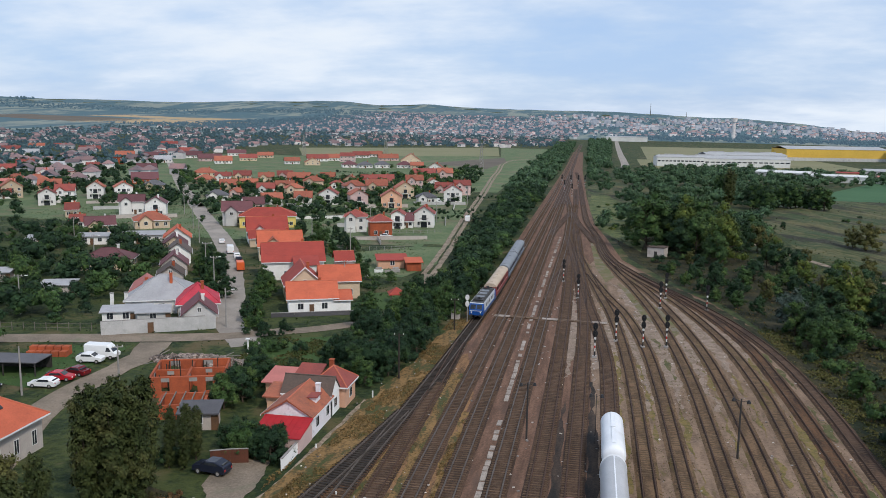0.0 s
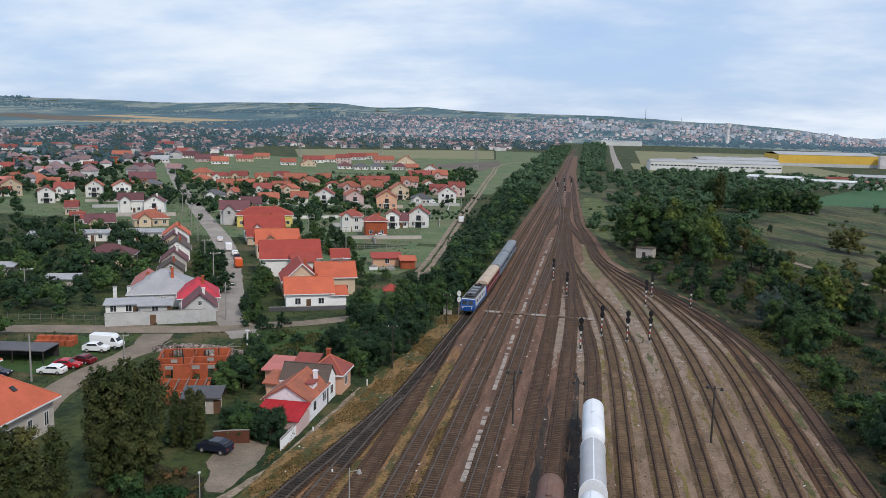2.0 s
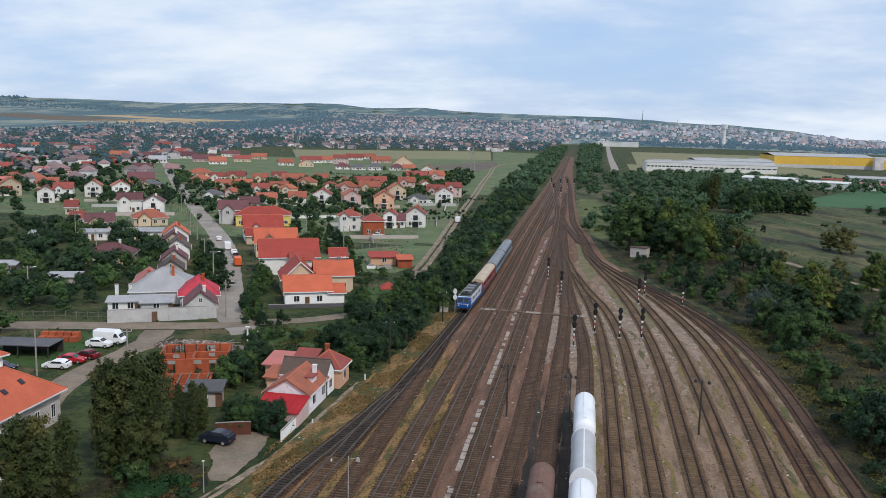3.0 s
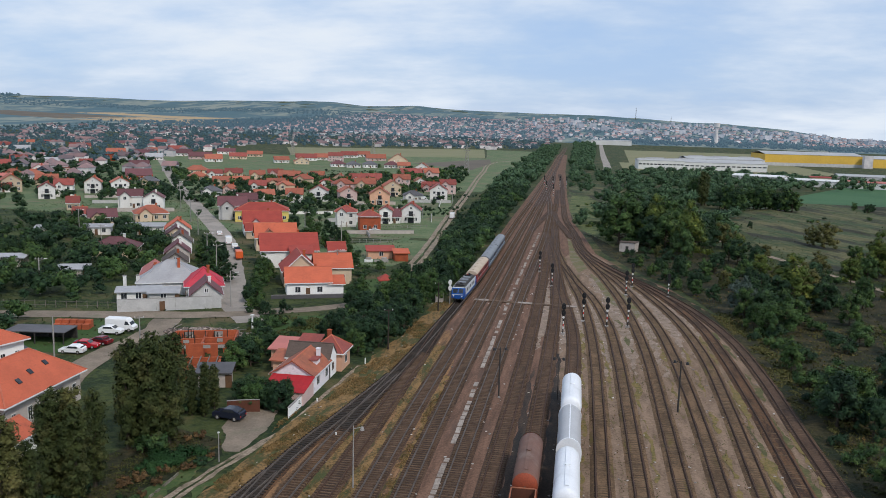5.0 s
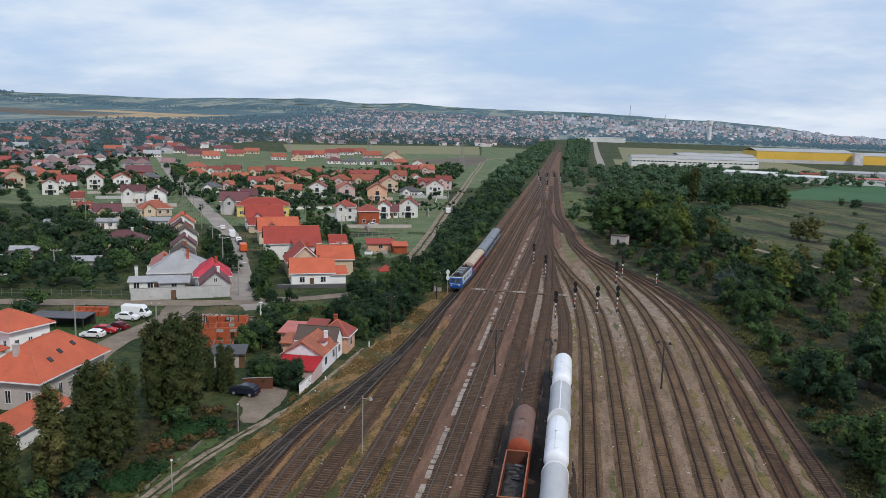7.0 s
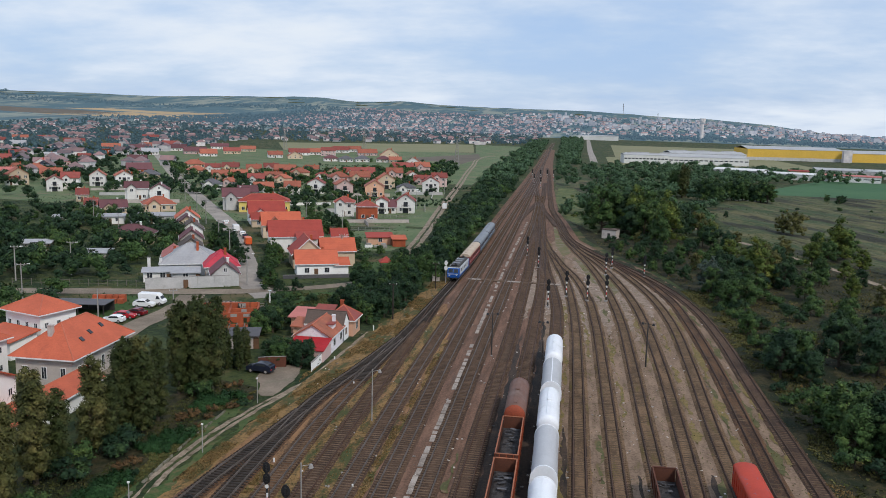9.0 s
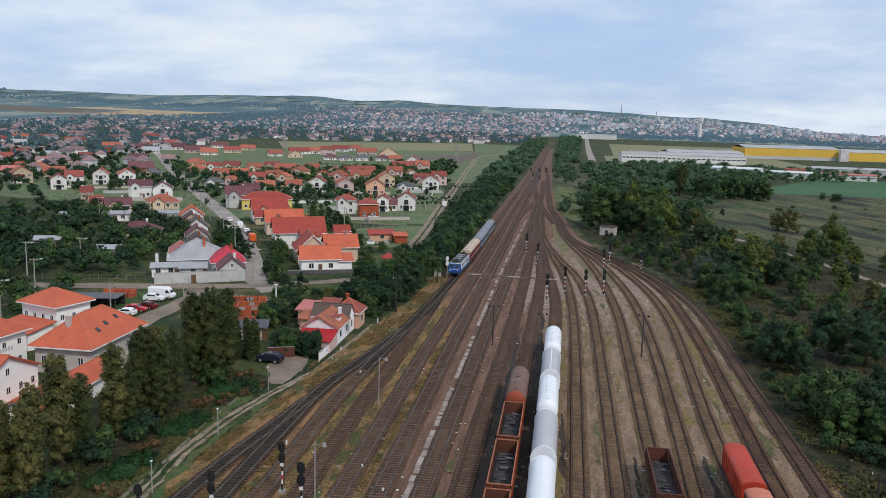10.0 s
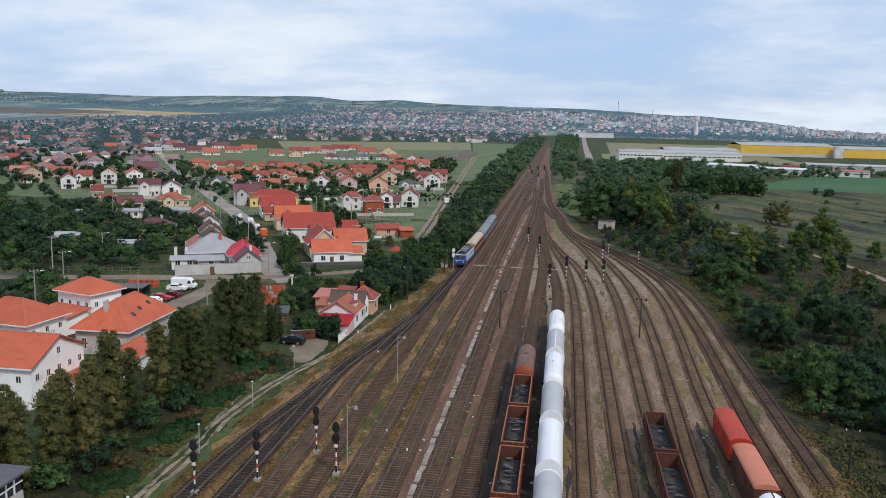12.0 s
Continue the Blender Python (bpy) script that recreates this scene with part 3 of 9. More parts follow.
def hill_field(x0, x1, y0, y1, material, label):
    s = Shape()
    nx, ny = 14, 8
    for j in range(ny + 1):
        for i in range(nx + 1):
            x, y = x0 + (x1 - x0) * i / nx + 120 * j / ny, y0 + (y1 - y0) * j / ny
            s.v.append((x, y, height(x, y) + 1.2))
    s.f = [(j * (nx + 1) + i, j * (nx + 1) + i + 1, (j + 1) * (nx + 1) + i + 1, (j + 1) * (nx + 1) + i) for j in range(ny) for i in range(nx)]
    tagged(part("field", s, material, smooth=True), label, "field", kind="structure")


hill_field(-1520, -1120, 2180, 2480, STRAW, "harvested straw-coloured field below the hills")
hill_field(-1950, -1480, 2200, 2420, PLOUGH, "ploughed brown field below the hills")
hill_field(-1700, -1250, 2500, 2640, STRAW, "pale strip of harvested field")

def pasture(poly, n=110):
    """Rough pasture in low worn banks that run slantwise to the railway."""
    s = Shape()
    (x0, x1), (y0, y1) = (min(p[0] for p in poly), max(p[0] for p in poly)), (min(p[1] for p in poly), max(p[1] for p in poly))
    grid = {}
    for j in range(n + 1):
        for i in range(n + 1):
            x, y = x0 + (x1 - x0) * i / n, y0 + (y1 - y0) * j / n
            across = x * 0.92 + y * 0.39 + 9 * noise.noise((x / 40, y / 60, 1.0))
            bank = max(0.0, math.sin(across / 2.9)) ** 2 * (0.55 + 0.5 * noise.noise((x / 25, y / 70, 4.0)))
            grid[i, j] = len(s.v)
            rim = inside(x, y, poly) and all(inside(x + a, y + b, poly) for a, b in ((7, 0), (-7, 0), (0, 9), (0, -9)))
            s.v.append((x, y, 0.02) if not rim else (x, y, 0.12 + 1.0 * max(0.0, bank) + 0.25 * max(0.0, noise.noise((x / 6, y / 9, 2.0)))))
    for j in range(n):
        for i in range(n):
            if inside(x0 + (x1 - x0) * (i + 0.5) / n, y0 + (y1 - y0) * (j + 0.5) / n, poly):
                s.f.append((grid[i, j], grid[i + 1, j], grid[i + 1, j + 1], grid[i, j + 1]))
    tagged(part("field", s, SCRUB, smooth=True), "rough pasture with low banks, dark hollows and dry grass", "field", kind="structure")


pasture([(70, 360), (66, 296), (76, 245), (92, 205), (300, 240), (300, 480), (112, 492), (84, 420)])

# dark ballast along the wagons: oil, with the wagons' shadow put into the colour
OIL_SHADE_GROUND = mat("oily_shaded_ballast", (0.070, 0.046, 0.032), (0.026, 0.019, 0.015), 0.9, 0.6, 3.0, 0.8, dist=0.07, third=((0.016, 0.014, 0.012), 0.5, 0.52, 0.64), contrast=(0.40, 0.60), run=(90, 5))
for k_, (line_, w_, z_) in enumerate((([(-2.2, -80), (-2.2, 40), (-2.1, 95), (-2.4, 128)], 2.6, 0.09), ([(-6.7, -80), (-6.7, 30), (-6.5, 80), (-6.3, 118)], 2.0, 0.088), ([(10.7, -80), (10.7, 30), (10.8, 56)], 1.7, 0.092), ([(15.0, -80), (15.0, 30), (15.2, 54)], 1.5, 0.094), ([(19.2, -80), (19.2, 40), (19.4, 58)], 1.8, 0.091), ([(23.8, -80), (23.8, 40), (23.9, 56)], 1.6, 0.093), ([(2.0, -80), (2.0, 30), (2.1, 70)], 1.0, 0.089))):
    ribbon("yard_ground", line_, w_, z_, OIL_SHADE_GROUND, "ballast darkened by oil and painted shadow beside standing wagons", "ballast", jag=0.4, seed=41 + k_, step=1.6, widths=(w_, w_, w_, w_ * 0.8, 0.3))

# ---- roads, paths and hard standings ----
ribbon("road", [(-64, 136), (-72, 147), (-79, 161), (-117, 241), (-168, 327), (-256, 475), (-355, 648), (-420, 760)], 6.6, 0.06, ASPHALT, "dusty grey village street", jag=0.25, seed=2)
ribbon("road", [(-190, 118), (-125, 127), (-100, 133), (-86, 136.6), (-72, 140.5), (-62, 147), (-54, 152), (-45, 164), (-41, 182), (-45.5, 214)], 5.0, 0.075, GRAVEL, "rough gravel lane past a walled yard", jag=0.4, seed=3, widths=(4.5, 4.5, 5, 5.5, 6, 4.5, 3.6, 3.2, 3.2))
ribbon("road", [(-81.5, 134), (-79, 124), (-79.5, 113), (-79, 100), (-76, 88), (-71, 76)], 6.0, 0.09, GRAVEL, "broad rutted gravel road by parked cars", jag=0.6, seed=4, widths=(6.5, 5, 5.2, 6, 6.5, 6))
for off_, sd_, w_ in ((-0.55, 5, 0.95), (0.55, 15, 0.85)):
    ribbon("footpath", [(-43.5 + off_, -60), (-43.5 + off_, 0), (-42.6 + off_, 23.6), (-42.4 + off_, 35), (-43.1 + off_, 47), (-42.1 + off_, 59), (-39.8 + off_ * 0.8, 71), (-37.5 + off_ * 0.4, 80), (-36.4 + off_ * 0.1, 95), (-35.2, 112)], w_, 0.05 + 0.01 * sd_ / 5, DIRT, "trodden rut of a dirt path beside the railway", "path", jag=0.26, seed=sd_, step=0.9, widths=(1.2, 1.1, 0.9, 0.65, 0.6, 0.6, 0.6))
ribbon("footpath", [(-45.0, 214), (-48.0, 260), (-53.0, 320), (-62.0, 446), (-79.5, 681), (-88, 890), (-60, 960)], 1.6, 0.08, DIRT, "worn wheel rut of a farm track", "path", jag=0.25, seed=6)
ribbon("footpath", [(-47.4, 214), (-50.4, 260), (-55.4, 320), (-64.4, 446), (-82.2, 681), (-91, 890), (-62.5, 962)], 1.6, 0.08, DIRT, "worn wheel rut of a farm track", "path", jag=0.25, seed=7)
ribbon("pavement", [(-41.2, 73.0), (-41.8, 76.5), (-42.4, 80.0), (-42.9, 84.0), (-43.2, 88.0)], 5.0, 0.07, GRAVEL, "bare trodden earth forecourt with uneven edges", "pavement", jag=0.55, seed=18, step=0.7, widths=(2.2, 3.6, 5.2, 5.8, 5.0))
ribbon("road", [(26.5, 800), (28.6, 835), (34.5, 1200), (51, 2060)], 8, 0.12, ASPHALT, "straight pale runway-like road", jag=0.3, seed=8, step=20)

# ---- the railway yard ----
YARD_LEFT = [(-40.5, -90), (-40.5, 40), (-38.5, 62), (-34.6, 92), (-31.6, 112), (-30.2, 140), (-28.2, 200), (-28.6, 330), (-28.0, 750), (-30.5, 1200), (-33, 1900)]
YARD_RIGHT = [(-21, 1900), (-17, 1200), (-12, 750), (-6.0, 470), (-2.0, 345), (2.5, 300), (6.5, 252), (14.5, 222), (24.5, 196), (31.0, 168), (33.2, 140), (33.0, -90)]
sheet("yard_ground", YARD_LEFT[:10] + YARD_RIGHT[1:], 0.06, YARD, "reddish brown ballast of a wide railway yard", "ballast")
sheet("yard_ground", [(-2.2, -90), (32.8, -90), (33.0, 140), (30.8, 168), (24, 195), (14, 221), (5.5, 251), (0.5, 262), (-3.4, 240), (-3.0, 190), (-2.4, 140)], 0.075, YARD_GREY, "greyish gravel between sidings with weeds", "ballast")

TRACKS = {
    "a": [(-38.1, -80), (-38.1, 24), (-37.7, 36), (-36.9, 46), (-35.2, 58), (-34.0, 68)],
    "b": [(-33.9, -80), (-33.9, 30), (-33.9, 58), (-33.6, 72), (-31.0, 90), (-28.6, 108)],
    "c": [(-30.0, -80), (-30.0, 40), (-30.3, 66), (-29.3, 90), (-28.3, 108), (-27.2, 132), (-25.6, 180), (-25.1, 215), (-25.1, 330), (-24.6, 460), (-25.4, 750), (-27.5, 1200), (-28.5, 1800)],
    "d": [(-25.8, -80), (-25.8, 30), (-26.2, 60), (-26.2, 90), (-26.3, 118), (-26.6, 146)],
    "e": [(-21.6, -80), (-21.7, 30), (-22.0, 90), (-21.5, 150), (-21.1, 330), (-20.8, 460), (-21.3, 750), (-23.5, 1200), (-24.5, 1800)],
    "f": [(-17.5, -80), (-17.5, 30), (-18.0, 92), (-17.6, 210), (-17.8, 461), (-18.4, 600), (-21, 720)],
    "g": [(-13.0, -80), (-13.0, 60), (-12.7, 150), (-12.2, 212), (-11.6, 300), (-13.5, 400), (-17.2, 470)],
    "h": [(-8.9, -80), (-8.8, 63), (-8.2, 110), (-8.2, 190), (-9.2, 250), (-10.6, 330), (-11.0, 420), (-13, 520)],
    "i": [(-4.5, -80), (-4.4, 88), (-4.1, 120), (-4.0, 165), (-5.0, 215), (-7.6, 290), (-9.6, 345)],
    "j": [(-0.2, -80), (-0.1, 60), (0.3, 110), (0.2, 140), (-1.0, 160), (-3.2, 186), (-5.0, 215), (-7.2, 262), (-9.0, 320)],
    "k": [(3.7, -80), (3.8, 32), (4.2, 98), (4.1, 126), (3.3, 152), (1.8, 176), (-0.6, 198), (-3.7, 229), (-7.3, 270), (-9.4, 318)],
    "l": [(8.3, -80), (8.3, 33), (8.4, 98), (8.2, 128), (7.3, 152), (4.6, 178), (1.2, 196), (-3.0, 224)],
    "m": [(13.0, -80), (13.0, 60), (13.4, 100), (13.5, 128), (12.8, 151), (10.8, 180), (7.9, 205), (4.5, 228), (1.0, 256), (-1.2, 300)],
    "n": [(16.4, -80), (16.4, 34), (17.4, 68), (18.2, 101), (18.2, 130), (17.4, 152), (14.6, 180), (11.2, 203), (6.6, 224), (2.0, 252)],
    "o": [(21.6, -80), (21.6, 45), (21.9, 69), (23.2, 102), (23.8, 131), (22.4, 157), (18.6, 183), (14.0, 204), (8.5, 223), (2.6, 250), (-1.0, 298)],
    "p": [(26.2, -80), (26.2, 55), (26.6, 70), (27.4, 103), (27.4, 132), (26.4, 156), (22.6, 180), (17.2, 201), (10.8, 222), (4.2, 246)],
    "r": [(-4.3, 180), (-5.2, 205), (-8.2, 250), (-11.6, 300)],
    "s": [(-12.4, 190), (-11.6, 215), (-9.4, 250), (-8.4, 275)],
    "t": [(-1.6, 285), (-4.6, 310), (-8.8, 345), (-11.0, 380)],
    "u": [(-17.7, 300), (-16.4, 325), (-13.6, 365), (-12.6, 385)],
    "v": [(-20.9, 400), (-19.9, 420), (-18.2, 450), (-17.8, 470)],
    "q": [(30.8, 40), (31.0, 60), (31.2, 92), (31.7, 122), (30.9, 145), (27.8, 167), (22.4, 188), (16.0, 207), (9.4, 227), (3.4, 252), (-0.6, 300), (-4.6, 345), (-7.6, 430), (-11, 560), (-16, 700)],
}
BED_KIND = {"a": BED_RUST, "b": BED_RUST, "c": BED_RUST, "d": BED, "k": BED_PALE, "l": BED_PALE, "m": BED_PALE, "n": BED_PALE, "o": BED_PALE, "p": BED_RUST, "q": BED, "i": BED, "j": BED}
HEAD = 0.46


sheet("yard_ground", [(-38.5, -90), (-19.4, -90), (-19.6, 60), (-20.0, 118), (-24.2, 140), (-30.0, 130), (-32.0, 112), (-34.4, 94), (-38.4, 64)], 0.07, YARD_ORANGE, "rusty brown dry ground between old sidings", "ballast")
sheet("verge", [(34.6, -60), (120, -60), (120, 200), (72, 215), (52, 262), (30, 268), (10, 300), (5, 300), (9, 254), (17, 222), (27, 196), (32, 168), (32.6, 140), (32.6, -60)], 0.03, BROWNGRASS, "olive-brown rough grass beside the yard", "verge")
OILY = {"a": (10, 70), "b": (10, 110), "c": (82, 215), "d": (122, 150)}


def track(key, line):
    used = key in "cefg"
    label = {True: "main-line railway track with worn steel rails", False: "rusty siding track on brown ballast"}[used]
    if key in "ab":
        label = "oil-blackened track with points and dark sleepers"
    base = tagged(new("railway_track"), label, "railway track", "tracks of the yard")
    # ballast shoulder
    s = Shape()
    pts = along(line, 5.0)
    for p, d in pts:
        nrm = Vector((d.y, -d.x))
        for off, z in ((-1.5, 0.05), (-1.02, 0.22), (1.02, 0.22), (1.5, 0.05)) if key not in "klmno" else ((-1.5, 0.05), (-0.95, 0.22), (0.95, 0.22), (1.5, 0.05)):
            q = p + nrm * off
            s.v.append((q.x, q.y, z + (0.0015 if key in "klmnopq" else 0.004) * (ord(key) - 96) * (z > 0.1)))
    for i in range(len(pts) - 1):
        for j in range(3):
            s.f.append((4 * i + j, 4 * i + j + 1, 4 * i + j + 5, 4 * i + j + 4))
    part("ballast_bed", s, BED_KIND.get(key, BED), base)
    lo, hi = OILY.get(key, (0, 0))
    if hi > lo:
        s = Shape()
        pts = [(p, d) for p, d in along(line, 1.5) if lo < p.y < hi]
        rnd = random.Random(3)
        for p, d in pts:
            nrm = Vector((d.y, -d.x))
            for off in (-0.75 + 0.6 * noise.noise((p.x, p.y * 0.16, 2.0)), 0.75 + 0.6 * noise.noise((p.x, p.y * 0.16, 8.0))):
                q = p + nrm * off
                s.v.append((q.x, q.y, 0.232 + 0.004 * (ord(key) - 96)))
        s.f = [(2 * i, 2 * i + 1, 2 * i + 3, 2 * i + 2) for i in range(len(pts) - 1)]
        part("oil_stain", s, BED_OIL, base)
    # rust-stained ballast along both rails, the rails' shadow painted into its colour
    if key not in "rstuv":
        s = Shape()
        pts = along(line, 1.6)
        for side in (-0.755, 0.755):
            n = len(s.v)
            for p, d in pts:
                nrm = Vector((d.y, -d.x))
                for e in (-1, 1):
                    q = p + nrm * (side + e * (0.2 + 0.09 * noise.noise((p.x + side * 9, p.y * 0.3, 3.0 + e))))
                    s.v.append((q.x, q.y, 0.227 + 0.004 * (ord(key) - 96) * (key not in "klmnopq") + 0.0015 * (ord(key) - 96)))
            s.f += [(n + 2 * i, n + 2 * i + 1, n + 2 * i + 3, n + 2 * i + 2) for i in range(len(pts) - 1)]
        part("rust_stain", s, RUST_SHADE, base)
    # rails
    # foot drawn wider to take in the grease and shadow beside it
    prof = ((-0.095, 0.26), (0.095, 0.26), (0.095, 0.30), (0.045, 0.33), (0.045, HEAD), (-0.045, HEAD), (-0.045, 0.33), (-0.095, 0.30))
    pts = along(line, 4.0)
    for side in (-0.755, 0.755):
        s = Shape()
        rings = []
        for p, d in pts:
            nrm = Vector((d.y, -d.x))
            rings.append([(p.x + nrm.x * (side + a), p.y + nrm.y * (side + a), b) for a, b in prof])
        s.rings(rings)
        part("rail", s, RAIL_USED if used or key in "ab" else RAIL, base)
    # sleepers: those nearest to the camera one by one, the rest in one mesh
    rest, oily = Shape(), Shape()
    dark = key in "klmnop"
    rnd = random.Random(ord(key))
    for p, d in along(line, 0.65):
        if p.y > 420 or p.y < 10:
            continue
        a = math.atan2(d.y, d.x)
        if key == "p" and rnd.random() < 0.75:
            continue
        if key in "klmnopq" and noise.noise((p.x * 0.3, p.y * 0.3, 5.0)) < -0.22:
            continue
        m = pose(p.x, p.y, (0.20 if key not in "klmnopq" else 0.165) + rnd.uniform(0, 0.02), 0, 0, math.degrees(a) - 90 + rnd.uniform(-1, 1))
        if 26 < p.y < 62 and key in "cdefghklmn":
            ob = new("sleeper", SLEEPER_MESH)
            ob.parent = base
            ob.matrix_world = m
        elif OILY.get(key, (0, 0))[0] < p.y < OILY.get(key, (0, 0))[1]:
            oily.box(-1.25, 1.25, -0.13, 0.13, 0.02, 0.105, m)
        else:
            half = 1.25 if not dark else rnd.uniform(0.85, 1.15)
            rest.box(-half, half, -0.105, 0.105, 0, 0.085, m)
    ob = part("sleeper_row", rest, SLEEPER_GREY if dark else SLEEPERS, base)
    tagged(ob, kind="stuff")
    if oily.v:
        tagged(part("oily_sleeper_row", oily, SLEEPER_DARK, base), kind="stuff")


# weeds and moss between the sidings: (tracks either side, share of the way across, from, to, width)
def between(k1, k2, share, y0, y1, step=6.0):
    a, b = along(TRACKS[k1], 3.0), along(TRACKS[k2], 3.0)
    out = []
    for i in range(int((y1 - y0) / step) + 1):
        y = y0 + i * step
        xa, xb = (min(q, key=lambda r: abs(r[0].y - y))[0].x for q in (a, b))
        out.append((xa + (xb - xa) * share, y))
    return out


WEED_Y = mat("yellow_moss", (0.200, 0.143, 0.049), (0.108, 0.090, 0.030), 0.95, 0.6, 3.4, 0.7, dist=0.1, third=((0.200, 0.134, 0.072), 0.9, 0.53, 0.62), contrast=(0.42, 0.58))
WEED_N = mat("green_moss", (0.108, 0.100, 0.038), (0.066, 0.068, 0.026), 0.95, 0.6, 3.4, 0.7, dist=0.1, third=((0.175, 0.116, 0.072), 0.9, 0.53, 0.62), contrast=(0.42, 0.58))
rw = random.Random(808)
strip_ = 0
for k1_, k2_, spans_ in (("j", "k", ((0.46, 8, 150, 1.0, 0),)), ("k", "l", ((0.55, 20, 70, 0.5, 1), (0.5, 100, 140, 0.8, 0))), ("l", "m", ((0.5, 8, 60, 0.7, 1), (0.42, 74, 118, 0.9, 0), (0.5, 130, 160, 1.0, 1))), ("m", "n", ((0.4, 10, 56, 0.6, 0), (0.6, 96, 150, 0.9, 0))),
                         ("n", "o", ((0.45, 66, 146, 1.3, 0), (0.6, 20, 60, 0.8, 1))), ("o", "p", ((0.5, 40, 150, 1.5, 0), (0.42, 70, 98, 0.8, 1))), ("p", "q", ((0.4, 56, 152, 1.5, 1), (0.66, 60, 110, 0.9, 0))), ("g", "h", ((0.5, 30, 60, 0.4, 1),))):
    for share_, y0_, y1_, w_, tone_ in spans_:
        y_ = y0_ + rw.uniform(0, 4)
        while y_ < y1_:
            ln_ = rw.uniform(9, 26)
            strip_ += 1
            ribbon("weed_strip", between(k1_, k2_, share_ + rw.uniform(-0.06, 0.06), y_, min(y1_, y_ + ln_), 3.0), w_, 0.100 + 0.0012 * strip_, (WEED_Y, WEED_N)[tone_], ("ochre moss and dry weeds between sidings", "green moss and weeds between sidings")[tone_], "weeds", jag=0.55, seed=rw.randint(1, 999), step=0.8, widths=(0.1, w_ * 0.6, w_ * rw.uniform(0.2, 0.9), w_ * 0.6, 0.1)) if min(y1_, y_ + ln_) - y_ > 6 else None
            y_ += ln_ + rw.uniform(0.5, 7)
# grass creeping in over the outer edge
ribbon("verge", [(33.2, 52), (33.4, 92), (33.8, 122), (32.9, 146), (29.6, 168), (24.0, 190), (17.4, 209.5), (10.6, 230)], 2.6, 0.115, BROWNGRASS, "rough grass creeping over the yard's edge", "verge", jag=0.9, seed=77, step=1.0)

# pale gravel about the signals
for k_, (line_, w_) in enumerate((([(10.8, 118), (10.6, 140), (9.9, 158), (8.3, 176), (5.4, 198), (2.6, 214)], 3.4), ([(6.2, 116), (6.1, 138), (5.2, 158), (3.0, 178), (-0.4, 204)], 2.8), ([(-2.1, 128), (-2.1, 150), (-2.9, 172), (-4.6, 196)], 2.8), ([(15.7, 118), (15.4, 140), (14.4, 160), (11.8, 184), (7.6, 208), (3.4, 234)], 3.0), ([(20.6, 130), (19.9, 156), (17.0, 180), (12.4, 202)], 2.6), ([(-6.4, 128), (-6.2, 165), (-7.0, 204)], 2.4), ([(2.1, 132), (1.4, 158), (-0.6, 182)], 2.2), ([(24.8, 134), (23.6, 160), (19.6, 184)], 1.8))):
    ribbon("yard_ground", line_, w_, 0.098, PALE_GRAVEL, "pale trodden gravel between sidings", "ballast", jag=0.9, seed=140 + k_, step=1.0, widths=(0.2, w_ * 0.5, w_ * 0.9, w_, w_ * 0.8, w_ * 0.5, 0.2))

sl = Shape()
sl.extrude([(-1.25, 0.0), (1.25, 0.0), (1.24, 0.085), (0.5, 0.075), (-0.5, 0.075), (-1.24, 0.085)], -0.11, 0.11)
SLEEPER_MESH = sl.mesh("sleeper", SLEEPER)

# ---- foliage ----
import itertools

GOLD = (1 + math.sqrt(5)) / 2
ICO = np.array([(a, b * GOLD, 0) for a in (-1, 1) for b in (-1, 1)] + [(0, a, b * GOLD) for a in (-1, 1) for b in (-1, 1)] + [(b * GOLD, 0, a) for a in (-1, 1) for b in (-1, 1)], float)
ICO_F = []
for i_, j_, k_ in itertools.combinations(range(12), 3):
    if max(np.linalg.norm(ICO[i_] - ICO[j_]), np.linalg.norm(ICO[j_] - ICO[k_]), np.linalg.norm(ICO[i_] - ICO[k_])) < 2.1:
        flip = np.dot(np.cross(ICO[j_] - ICO[i_], ICO[k_] - ICO[i_]), ICO[i_]) < 0
        ICO_F.append((i_, k_, j_) if flip else (i_, j_, k_))
ICO_F = np.array(ICO_F)
ICO /= np.linalg.norm(ICO[0])
OCTA = np.array([(1, 0, 0), (-1, 0, 0), (0, 1, 0), (0, -1, 0), (0, 0, 1), (0, 0, -1)], float)
OCTA_F = np.array([(0, 2, 4), (2, 1, 4), (1, 3, 4), (3, 0, 4), (2, 0, 5), (1, 2, 5), (3, 1, 5), (0, 3, 5)])


